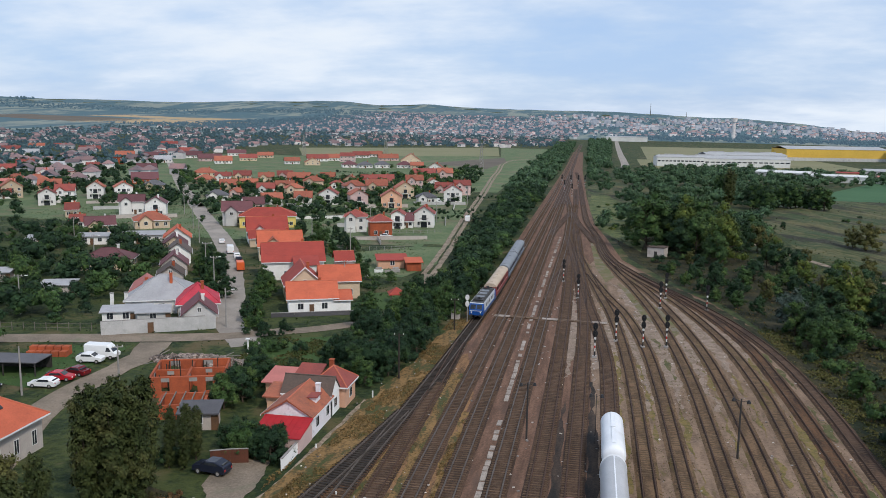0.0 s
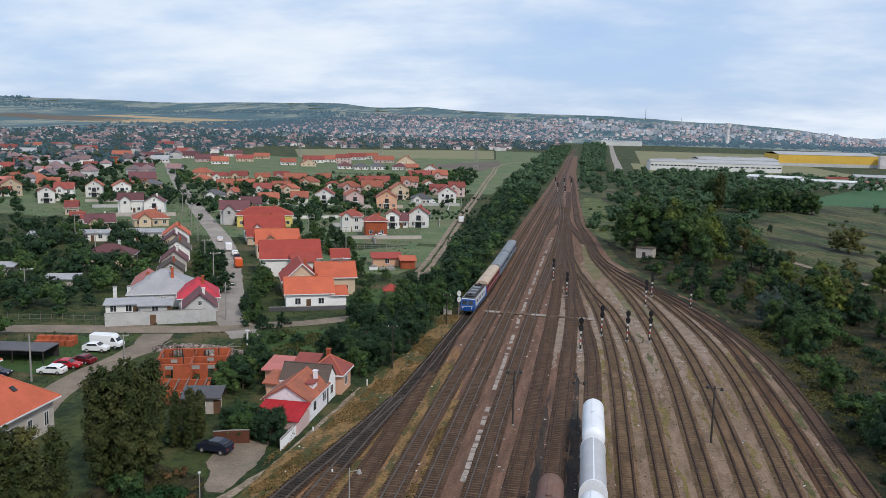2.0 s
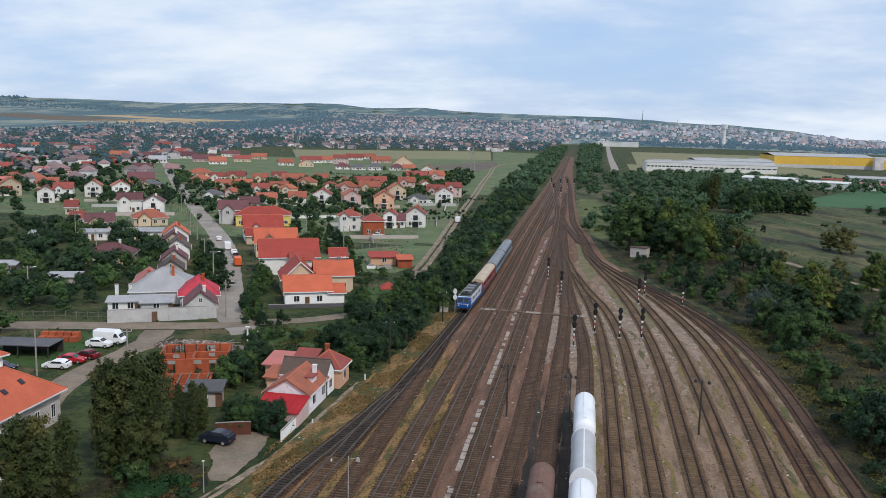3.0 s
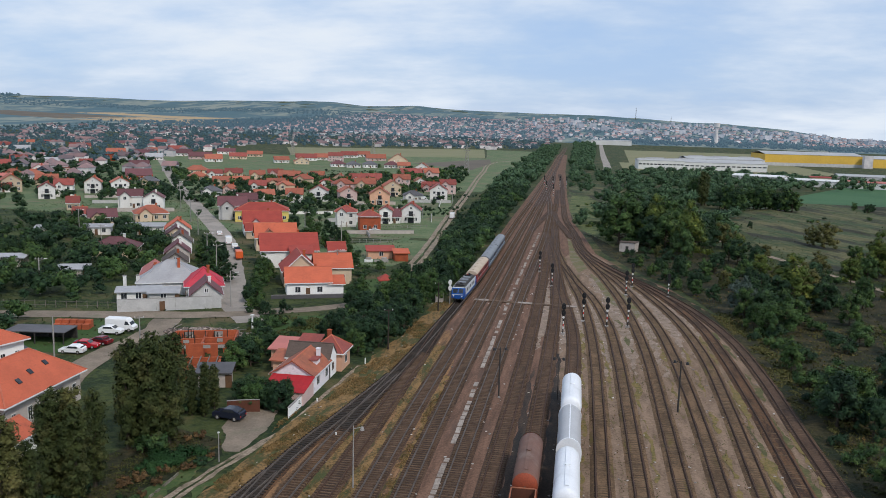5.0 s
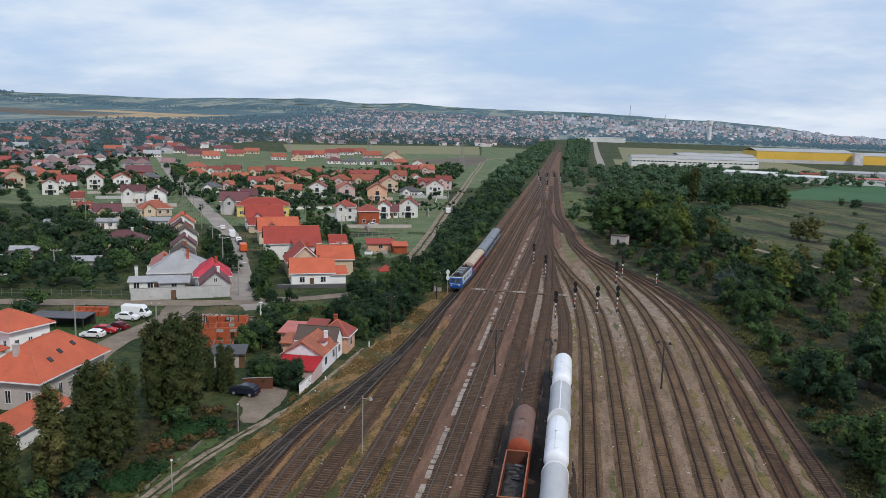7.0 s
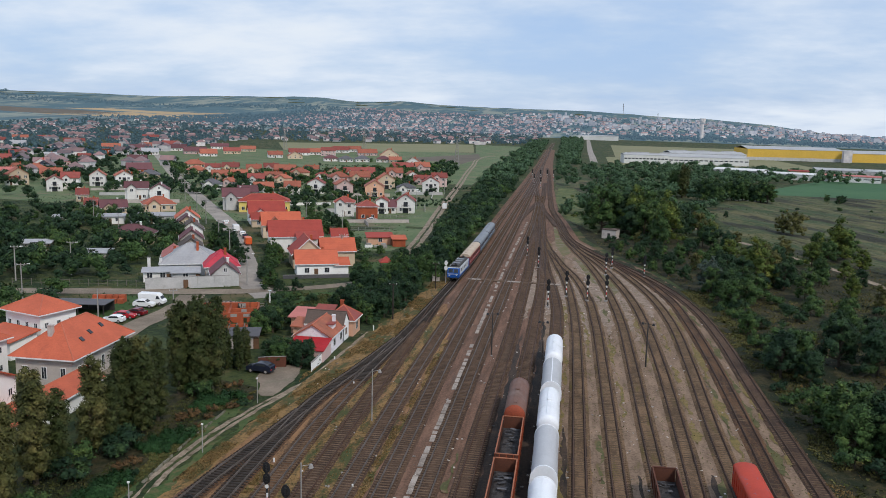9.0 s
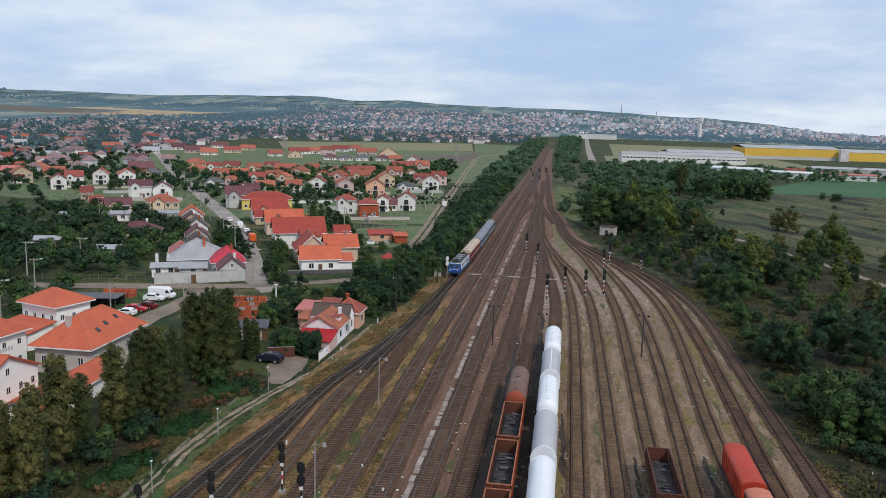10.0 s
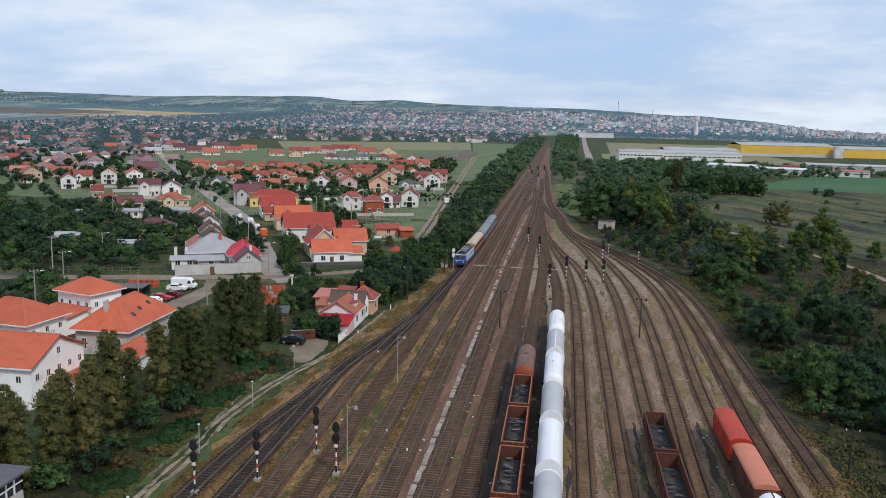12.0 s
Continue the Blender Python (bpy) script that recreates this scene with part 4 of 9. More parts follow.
def kites(name, centres, normals, sizes, material, seed, cores=(), upright=0.0):
    """One mesh of small pointed leaf sprays, round solid hearts of twigs and leaves (cores: centre, radius).
    upright: how far the sprays stand on end."""
    rng = np.random.default_rng(seed)
    c, n = np.asarray(centres, float), np.asarray(normals, float)
    outward = n / (np.linalg.norm(n, axis=1, keepdims=True) + 1e-9)
    n = outward + rng.normal(0, 0.5, n.shape)
    n /= np.linalg.norm(n, axis=1, keepdims=True) + 1e-9
    r = rng.normal(0, 1, n.shape)
    if upright:
        r = np.cross(np.array([0, 0, 1.0]) * upright + 0.4 * r, n)
    t = np.cross(n, r)
    t /= np.linalg.norm(t, axis=1, keepdims=True) + 1e-9
    b = np.cross(n, t)
    s = np.asarray(sizes, float)[:, None]
    w = s * rng.uniform(0.28, 0.55, s.shape)
    lean = rng.uniform(-0.3, 0.3, s.shape) * s
    v = np.stack([c + t * s * 0.62 + b * lean, c - t * s * 0.38 + b * w - n * s * 0.1, c - t * s * 0.38 - b * w - n * s * 0.1], axis=1).reshape(-1, 3)
    k = len(c)
    tri = np.zeros((0, 3), int)
    core_n = np.zeros((0, 3))
    if len(cores):
        unit, unit_f = (ICO, ICO_F) if len(cores) < 2000 else (OCTA, OCTA_F)
        m = len(unit)
        cc, cr = np.array([q[0] for q in cores]), np.array([q[1] for q in cores])
        core_n = np.tile(unit, (len(cc), 1))
        cv = np.repeat(cc, m, axis=0) + core_n * np.repeat(cr, m)[:, None] * rng.uniform(0.7, 1.15, (m * len(cc), 1))
        tri = (np.tile(unit_f, (len(cc), 1)) + np.repeat(np.arange(len(cc)) * m, len(unit_f))[:, None]) + 3 * k
        v = np.concatenate([v, cv])
    faces = np.concatenate([np.arange(3 * k), tri.ravel()]).astype(np.int32)
    me = bpy.data.meshes.new(name)
    me.vertices.add(len(v))
    me.vertices.foreach_set("co", v.astype(np.float32).ravel())
    me.loops.add(len(faces))
    me.loops.foreach_set("vertex_index", faces)
    me.polygons.add(len(faces) // 3)
    me.polygons.foreach_set("loop_start", np.arange(0, len(faces), 3).astype(np.int32))
    me.materials.append(material)
    me.update(calc_edges=True)
    soft = outward + rng.normal(0, 0.3, outward.shape)
    soft /= np.linalg.norm(soft, axis=1, keepdims=True)
    me.normals_split_custom_set_from_vertices(np.concatenate([np.repeat(soft, 3, axis=0), core_n]).tolist())
    return me


def blob_leaves(rng, blobs, per_area, size, middle):
    """Leaf places in and about a heap of balls (centre, radius), thinning out to loose sprays; middle: height of the crown's heart."""
    cs, ns, ss = [], [], []
    for c, r in blobs:
        k = max(6, int(per_area * r * r))
        d = rng.normal(0, 1, (k, 3))
        d /= np.linalg.norm(d, axis=1, keepdims=True)
        d[:, 2] = np.where(d[:, 2] < -0.45, -d[:, 2], d[:, 2])
        far = np.where(rng.random((k, 1)) < 0.16, rng.uniform(1.0, 1.42, (k, 1)), rng.uniform(0.6, 1.06, (k, 1)))
        at = np.array(c) + d * r * far
        out = at - np.array([0, 0, middle])
        out /= np.linalg.norm(out, axis=1, keepdims=True) + 1e-9
        cs.append(at)
        ns.append(d * 0.6 + out * 0.5 + np.array([0, 0, 0.45]))
        ss.append(size * rng.uniform(0.55, 1.4, k) * np.where(far > 1.06, 0.8, 1.0)[:, 0])
    return np.concatenate(cs), np.concatenate(ns), np.concatenate(ss)


def tree_blobs(rng, kind, h):
    blobs = []
    if kind == "poplar":
        for i in range(34):
            z = h * (0.07 + 0.90 * i / 33)
            w = 0.118 * h * math.sin(min(1, (i + 6.0) / 12) * math.pi / 2) * (1 - 0.55 * max(0, (i - 25) / 8) ** 2)
            a = i * 2.4 + rng.uniform(-0.5, 0.5)
            q = w * rng.uniform(0.35, 0.8)
            blobs.append(((math.cos(a) * q, math.sin(a) * q, z), max(0.34, w * rng.uniform(0.46, 0.7))))
    elif kind == "low":
        for i in range(24):
            a, q = rng.uniform(0, 6.28), math.sqrt(rng.uniform(0, 1)) * 2.0 * h
            blobs.append(((math.cos(a) * q * 1.35, math.sin(a) * q * 0.8, h * rng.uniform(0.2, 0.5)), h * rng.uniform(0.5, 0.7)))
    elif kind == "bush":
        for i in range(13):
            a, q = rng.uniform(0, 6.28), math.sqrt(rng.uniform(0, 1)) * 0.62 * h
            blobs.append(((math.cos(a) * q, math.sin(a) * q, h * rng.uniform(0.2, 0.78 - 0.45 * q / h)), h * rng.uniform(0.15, 0.28)))
    else:
        turn = rng.uniform(0, 6.28)
        lobes = [(0.0, 0.0, 0.76, 0.15), (0.08 * math.cos(turn), 0.08 * math.sin(turn), 0.56, 0.18)]
        for i in range(9):
            a = turn + i * 2.4 + rng.uniform(-0.3, 0.3)
            u = (i + rng.uniform(0.1, 0.9)) / 9
            q = rng.uniform(0.17, 0.30) * (1 - 0.35 * u)
            lobes.append((q * math.cos(a), q * math.sin(a), 0.13 + 0.56 * u, rng.uniform(0.10, 0.15)))
        for x, y, z, spread in lobes:
            for _ in range(5):
                d = rng.normal(0, 0.55, 3) * spread
                blobs.append(((h * (x + d[0]), h * (y + d[1]), h * max(0.08, z + d[2])), h * rng.uniform(0.065, 0.115)))
    return blobs


def make_tree(kind, leaves, label, seed, h, per_area, size, name="tree"):
    rng = np.random.default_rng(seed)
    base = thing(name, Matrix(), label, "bush" if kind in ("bush", "low") else "tree", kind="")
    blobs = tree_blobs(rng, kind, h)
    top = 0.75 * h if kind not in ("bush", "low") else 0.5 * h
    s = Shape()
    r0 = 0.02 * h + 0.04
    bend = Vector((rng.uniform(-0.3, 0.3), rng.uniform(-0.3, 0.3), 0)) * 0.03 * h
    joints = [Vector((0, 0, -0.1)), Vector((0, 0, 0.15 * h)) + bend, Vector((0, 0, 0.4 * h)) + bend * 1.5, Vector((0, 0, top)) + bend * 2]
    for i in range(3):
        s.rod(joints[i], joints[i + 1], r0 * (1 - 0.28 * i), r0 * (0.72 - 0.28 * i), 7)
    for c, r in blobs[:: 2 if kind != "bush" else 1]:
        c = Vector(c)
        s.rod((bend.x, bend.y, max(0.12 * h, c.z * 0.62)), c, r0 * 0.34, r0 * 0.1, 5)
    part("trunk", s, BARK, base)
    c, n, sz = blob_leaves(rng, blobs, per_area, size, 0.5 * h if kind not in ("bush", "low") else 0.25 * h)
    part("crown", kites("crown", c, n, sz, leaves, seed, [(np.array(q), r * 0.66) for q, r in blobs], 1.0 if kind == "poplar" else 0.0), leaves, base)
    return base


PROTO = {}


def kinds_of_trees():
    spec = {
        "broad": ("broad", LEAF, "bushy green deciduous tree in full leaf", 9.0, 135, 0.30, 4),
        "dark": ("broad", LEAF_D, "dark green leafy tree with a dense crown", 9.0, 135, 0.30, 4),
        "yellow": ("broad", LEAF_Y, "yellow-green tree turning with autumn", 9.0, 125, 0.30, 3),
        "olive": ("broad", LEAF_O, "olive-brown tree with dry tired leaves", 9.0, 115, 0.28, 3),
        "silver": ("broad", LEAF_S, "silvery grey-green willow-like tree", 9.0, 125, 0.30, 2),
        "poplar": ("poplar", LEAF_P, "tall narrow dark green poplar", 14.0, 300, 0.26, 4),
        "poplar_olive": ("poplar", LEAF_O, "tall narrow poplar with browning leaves", 14.0, 300, 0.26, 4),
        "juniper": ("low", JUNIPER, "low spreading dark green juniper in rough grass", 1.0, 480, 0.14, 3),
        "bush": ("bush", LEAF, "low green leafy bush", 3.0, 170, 0.27, 4),
        "bush_dark": ("bush", LEAF_D, "low dense dark green bush", 3.0, 170, 0.27, 4),
        "bush_brown": ("bush", RUSTBUSH, "withered brown shrub among weeds", 2.0, 240, 0.20, 3),
        "bush_yellow": ("bush", LEAF_Y, "low shrub with yellow-green leaves", 3.0, 170, 0.27, 2),
    }
    seed = 100
    for key, (kind, leaves, label, h, per_area, size, count) in spec.items():
        for i in range(count):
            seed += 1
            base = make_tree(kind, leaves, label, seed, h, per_area, size, "bush" if kind in ("bush", "low") else "tree")
            PROTO.setdefault(key, []).append([base, h, False])


kinds_of_trees()


def plant(key, x, y, h, rnd):
    entry = rnd.choice(PROTO[key])
    s = h / entry[1]
    turn = pose(x, y, 0.0, 0, 0, rnd.uniform(0, 360))
    wide = s * rnd.uniform(0.88, 1.15)
    if not entry[2]:
        entry[2] = True
        entry[0].matrix_world = turn @ Matrix.Diagonal((s, s, s, 1))
        return entry[0]
    o = entry[0].scale
    return copy_thing(entry[0], turn @ Matrix.Diagonal((wide / o[0], wide / o[1], s / o[2], 1)))


def zone(poly, count, kinds, h0, h1, seed, gap=2.0, clear=()):
    """Trees and bushes scattered over an outline, gap apart, outside the clear circles (x, y, radius)."""
    rnd = random.Random(seed)
    xs, ys = [p[0] for p in poly], [p[1] for p in poly]
    done, tries = [], 0
    while len(done) < count and tries < count * 60:
        tries += 1
        x, y = rnd.uniform(min(xs), max(xs)), rnd.uniform(min(ys), max(ys))
        if not inside(x, y, poly) or any((x - a) ** 2 + (y - b) ** 2 < r * r for a, b, r in clear):
            continue
        if any((x - a) ** 2 + (y - b) ** 2 < gap * gap for a, b in done):
            continue
        done.append((x, y))
        key = rnd.choice(kinds)
        h = rnd.uniform(h0, h1) * (0.42 if key.startswith("bush") else 1)
        plant(key, x, y, h, rnd)


def grove(name, poly, count, material, h0, h1, seed, gap=3.0, clear=(), label="trees and bushes of gardens and orchards", leaves=36):
    """Closely set garden trees, past counting, in one mesh."""
    rnd = random.Random(seed)
    xs, ys = [p[0] for p in poly], [p[1] for p in poly]
    spots, tries = [], 0
    while len(spots) < count and tries < count * 50:
        tries += 1
        x, y = rnd.uniform(min(xs), max(xs)), rnd.uniform(min(ys), max(ys))
        if inside(x, y, poly) and not any((x - a) ** 2 + (y - b) ** 2 < r * r for a, b, r in clear) and not any((x - a) ** 2 + (y - b) ** 2 < gap * gap for a, b, _ in spots):
            spots.append((x, y, rnd.uniform(h0, h1)))
    return wood(name, spots, material, label, 0.095, leaves, seed, balls=7)


def wood(name, places, material, label, size, leaves, seed, flat=0.8, balls=3):
    """Distant foliage that nobody could count, in one mesh. places: x, y, height."""
    rng = np.random.default_rng(seed)
    cs, ns, ss, cores = [], [], [], []
    far = material in (LEAF_FAR, LEAF_HAZE)
    leaves, size = (leaves + 3, size) if far else (leaves * 2, size * 0.76)
    for x, y, h in places:
        z0 = height(x, y)
        for _ in range(balls):
            a, q = rng.uniform(0, 6.28), rng.uniform(0.05, 0.34) * h
            d = rng.normal(0, 1, (leaves, 3))
            d /= np.linalg.norm(d, axis=1, keepdims=True)
            d[:, 2] = np.where(d[:, 2] < -0.2, -d[:, 2], d[:, 2])
            r = h * rng.uniform(0.26, 0.38) * (1 if balls < 5 else 0.72)
            heart = np.array([x + q * math.cos(a), y + q * math.sin(a), z0 + h * rng.uniform(0.26, 0.72)])
            cores.append((heart, r * (0.68 if balls > 5 else 0.88 if far else 0.74)))
            cs.append(heart + d * np.array([r, r, r * flat]) * rng.uniform(0.72, 1.28, (leaves, 1)))
            ns.append(d + np.array([0.4 * math.cos(a), 0.4 * math.sin(a), 0.45]))
            ss.append(size * h * rng.uniform(0.7, 1.4, leaves))
    ob = part(name, kites(name, np.concatenate(cs), np.concatenate(ns), np.concatenate(ss), material, seed, cores), material)
    return tagged(ob, label, "trees", kind="stuff")


def tufts(name, poly, count, material, label, seed, size=(0.25, 0.6), streak=(0.13, 0.09)):
    """Blades and clumps of grass over an outline, in one mesh."""
    rng = np.random.default_rng(seed)
    xs, ys = [p[0] for p in poly], [p[1] for p in poly]
    pts = []
    lanes = [q for q in LANES if min(xs) - 5 < q[0] < max(xs) + 5 and min(ys) - 5 < q[1] < max(ys) + 5]
    while len(pts) < count:
        x, y = rng.uniform(min(xs), max(xs)), rng.uniform(min(ys), max(ys))
        if inside(x, y, poly) and noise.noise((x * streak[0], y * streak[1], seed)) + 0.5 * noise.noise((x * 0.5, y * 0.4, seed)) > -0.05:
            if lanes and any((x - a) ** 2 + (y - b) ** 2 < r * r for a, b, r in lanes):
                continue
            pts.append((x, y, 0.10 + rng.uniform(0, 0.12)))
    c = np.array(pts)
    n = rng.normal(0, 1, c.shape) + np.array([0.3, -0.8, 0.9])
    n /= np.linalg.norm(n, axis=1, keepdims=True)
    ob = part(name, kites(name, c, n, rng.uniform(size[0], size[1], len(c)), material, seed), material)
    return tagged(ob, label, "grass", kind="stuff")


# ---- houses ----
def window_mesh(w, h):
    """A frame with a middle bar, facing -y, and the pane behind it: two meshes."""
    xs, zs = (-w / 2, -w / 2 + 0.08, -0.04, 0.04, w / 2 - 0.08, w / 2), (0, 0.08, h - 0.08, h)
    f = Shape()
    for y in (-0.06, 0.0):
        f.v += [(x, y, z) for z in zs for x in xs]
    for r in range(3):
        for c in range(5):
            if r == 1 and c in (1, 3):
                continue
            a = r * 6 + c
            f.f.append((a, a + 1, a + 7, a + 6))
    for a, b in [(c, c + 1) for c in range(5)] + [(18 + c + 1, 18 + c) for c in range(5)] + [(6 * r + 6, 6 * r) for r in range(3)] + [(6 * r + 5, 6 * r + 11) for r in range(3)]:
        f.f.append((b, a, a + 24, b + 24))
    return f.mesh("window", FRAME), Shape().box(-w / 2 + 0.04, w / 2 - 0.04, -0.03, 0.0, 0.04, h - 0.04).mesh("pane", GLASS)


def set_window(parent, meshes, m):
    ob = new("window", meshes[0])
    ob.parent = parent
    ob.matrix_local = m
    pane = new("pane", meshes[1])
    pane.parent = ob
    return ob


WIN = window_mesh(1.3, 1.4)
WIN_S = window_mesh(0.8, 1.0)
WIN_T = window_mesh(0.9, 1.9)
door_s = Shape().box(-0.5, 0.5, -0.06, 0, 0, 2.05).box(-0.42, 0.42, -0.085, -0.06, 0.1, 0.95).box(-0.42, 0.42, -0.085, -0.06, 1.05, 1.95)
DOORBROWN = mat("brown_door_wood", (0.16, 0.085, 0.045), (0.11, 0.062, 0.036), 0.7, 1, 7, 0.1)
DOOR = door_s.mesh("door", DOORBROWN)
WORD = {}
for m_, w_ in ((WHITE, "white"), (LILAC, "lilac-white"), (WHITE_T, "white"), (BEIGE, "beige"), (PEACH, "peach"), (PINK, "pinkish"), (YELLOW, "yellow"), (GREYW, "grey"), (PALEWALL, "pale grey"), (BRICK, "bare brick"),
               (ROOF_O, "bright orange tile"), (ROOF_O2, "faded orange tile"), (ROOF_R2, "faded red tile"), (ROOF_R, "red tile"), (ROOF_D, "dark maroon"), (ROOF_B, "weathered brown tile"), (ROOF_G, "slate grey"), (ROOF_OLD, "old grey-brown tile"),
               (ROOF_PINK, "faded pink sheet"), (ROOF_SCARLET, "scarlet sheet"), (ROOF_CRIMSON, "crimson sheet"), (ROOF_METAL, "pale grey sheet")):
    WORD[m_.name] = w_


def roof_shape(kind, w, d, h, rh, over, t=0.18):
    s = Shape()
    W, D = w / 2 + over, d / 2 + over
    drop = rh * over / (d / 2) if kind == "gable" else rh * over / (min(w, d) / 2)
    z0 = h - drop
    if kind == "gable":
        turn = pose(0, 0, 0, 0, 0, 90)
        s.extrude([(-D, z0), (0, h + rh), (D, z0), (D, z0 + t), (0, h + rh + t * 1.25), (-D, z0 + t)][::-1], -W, W, turn)
    elif kind == "shed":
        s.v = [(-W, -D, h), (W, -D, h), (W, D, h + rh), (-W, D, h + rh), (-W, -D, h + t), (W, -D, h + t), (W, D, h + rh + t), (-W, D, h + rh + t)]
        s.f = [(0, 3, 2, 1), (4, 5, 6, 7), (0, 1, 5, 4), (1, 2, 6, 5), (2, 3, 7, 6), (3, 0, 4, 7)]
    elif kind == "flat":
        s.box(-W, W, -D, D, h, h + t)
    else:
        e = max(0.0, (w - d) / 2)
        f = max(0.0, (d - w) / 2)
        s.v = [(-W, -D, z0), (W, -D, z0), (W, D, z0), (-W, D, z0), (-W, -D, z0 + t), (W, -D, z0 + t), (W, D, z0 + t), (-W, D, z0 + t)]
        s.f = [(3, 2, 1, 0), (0, 1, 5, 4), (1, 2, 6, 5), (2, 3, 7, 6), (3, 0, 4, 7)]
        if f > 0:
            s.v += [(0, -f, h + rh + t), (0, f, h + rh + t)]
            s.f += [(4, 5, 8), (5, 6, 9, 8), (6, 7, 9), (7, 4, 8, 9)]
        else:
            s.v += [(-e, 0, h + rh + t), (e, 0, h + rh + t)]
            s.f += [(4, 5, 9, 8), (5, 6, 9), (6, 7, 8, 9), (7, 4, 8)]
    return s


def wall_shape(kind, w, d, h, rh, base=-0.3):
    s = Shape()
    W, D = w / 2, d / 2
    if kind == "gable":
        s.extrude([(-D, base), (D, base), (D, h), (0, h + rh), (-D, h)], -W, W, pose(0, 0, 0, 0, 0, 90))
    elif kind == "shed":
        s.v = [(-W, -D, base), (W, -D, base), (W, D, base), (-W, D, base), (-W, -D, h), (W, -D, h), (W, D, h + rh), (-W, D, h + rh)]
        s.f = [(0, 3, 2, 1), (4, 5, 6, 7), (0, 1, 5, 4), (1, 2, 6, 5), (2, 3, 7, 6), (3, 0, 4, 7)]
    else:
        s.box(-W, W, -D, D, base, h)
    return s


def put(ob, m):
    ob.matrix_local = m
    return ob


def windows_on(parent, w, d, h, side, count, mesh, z0=0.95, storey=2.8, floors=None, skip=()):
    """Rows of windows on one side: f front (-y), b back, l left (-x), r right."""
    span = w if side in "fb" else d
    turn = {"f": 0, "r": 90, "b": 180, "l": 270}[side]
    out = d / 2 if side in "fb" else w / 2
    floors = floors or max(1, int((h - 0.3) / storey))
    for k in range(floors):
        for i in range(count):
            if (k, i) in skip:
                continue
            u = (i + 0.5) / count * span - span / 2
            set_window(parent, mesh, pose(0, 0, 0, 0, 0, turn) @ pose(u, -out - 0.01, z0 + k * storey))


def house(x, y, rot, w, d, h, rh, roof, wall, kind="gable", win="f3", name="house", label="", over=0.5, chimney=True, door=True, z=0.0, mesh=None, group="", category="house", floors=None):
    """A house with its ridge along its own x; front faces its own -y. win: sides with numbers of windows, as 'f3l2'."""
    label = label or "%s house with a %s roof" % (WORD[wall.name], WORD[roof.name])
    base = thing(name, pose(x, y, z + height(x, y), 0, 0, rot), label, category, group)
    part("wall", wall_shape(kind, w, d, h, rh), wall, base)
    part("roof", roof_shape(kind, w, d, h, rh, over), roof, base)
    for i in range(0, len(win), 2):
        windows_on(base, w, d, h, win[i], int(win[i + 1]), mesh or WIN, floors=floors)
    if kind == "gable" and rh > 2 and w > 5:
        for sx, tr in ((-1, 270), (1, 90)):
            set_window(base, WIN_S, pose(sx * (w / 2 + 0.01), 0, h + 0.25, 0, 0, tr))
    if kind in ("gable", "hip") and y < 330 and name == "house":
        roof_trim(base, kind, w, d, h, rh, over, roof)
    if kind in ("gable", "hip") and 260 < y < 600 and 8 < w < 14 and "f" in win:
        front_gable(base, w, d, h, rh, roof, wall)
    if kind == "gable" and 300 < y < 560 and h > 5 and win[0] == "r":
        balcony(base, w)
    if chimney and kind in ("gable", "hip"):
        s = Shape().box(-0.3, 0.3, -0.3, 0.3, h + rh * 0.3, h + rh + 0.7).box(-0.38, 0.38, -0.38, 0.38, h + rh + 0.7, h + rh + 0.82)
        s.v = [(a + w * 0.18, b + d * 0.12, c) for a, b, c in s.v]
        part("chimney", s, BRICK if roof is not ROOF_D else WHITE_T, base)
    if door:
        ob = new("door", DOOR)
        ob.parent = base
        put(ob, pose(-w * 0.02 + (0.0 if int(win[1] if win[:1] == "f" else 1) % 2 == 0 else w / max(1, 2 * int(win[1] if win[:1] == "f" else 1))), -d / 2 - 0.012, 0))
    return base


RIDGE = mat("pale_ridge_tiles", (0.52, 0.150, 0.085), (0.42, 0.120, 0.070), 0.75, 0.6, 5.0, 0.3)


def roof_trim(base, kind, w, d, h, rh, over, roof, t=0.18):
    """Ridge and hip tiles, and a pale board along the eaves."""
    W, D, top = w / 2 + over, d / 2 + over, h + rh + t
    z0 = h - rh * over / ((d if kind == "gable" else min(w, d)) / 2)
    if kind == "gable":
        lines = [((-W, 0, top + 0.04), (W, 0, top + 0.04))]
    else:
        e, f = max(0.0, (w - d) / 2), max(0.0, (d - w) / 2)
        ends = [(-e, 0), (e, 0)] if e >= f else [(0, -f), (0, f)]
        lines = [((*ends[0], top), (*ends[1], top))] if max(e, f) > 0.1 else []
        for x in (-W, W):
            for y in (-D, D):
                c = min(ends, key=lambda q: (q[0] - x) ** 2 + (q[1] - y) ** 2)
                lines.append(((x, y, z0 + t), (*c, top)))
    s = Shape()
    for a, b in lines:
        s.rod(a, b, 0.11, None, 6)
    part("ridge_tiles", s, RIDGE if roof in (ROOF_O, ROOF_O2, ROOF_R, ROOF_R2, ROOF_B) else roof, base)
    for sy in (-1, 1):
        part("eaves_board", Shape().box(-W, W, sy * (D + 0.03) - 0.03, sy * (D + 0.03) + 0.03, z0 - 0.04, z0 + t - 0.03), FRAME, base)
    if kind == "hip":
        for sx in (-1, 1):
            part("eaves_board", Shape().box(sx * (W + 0.03) - 0.03, sx * (W + 0.03) + 0.03, -D, D, z0 - 0.04, z0 + t - 0.03), FRAME, base)


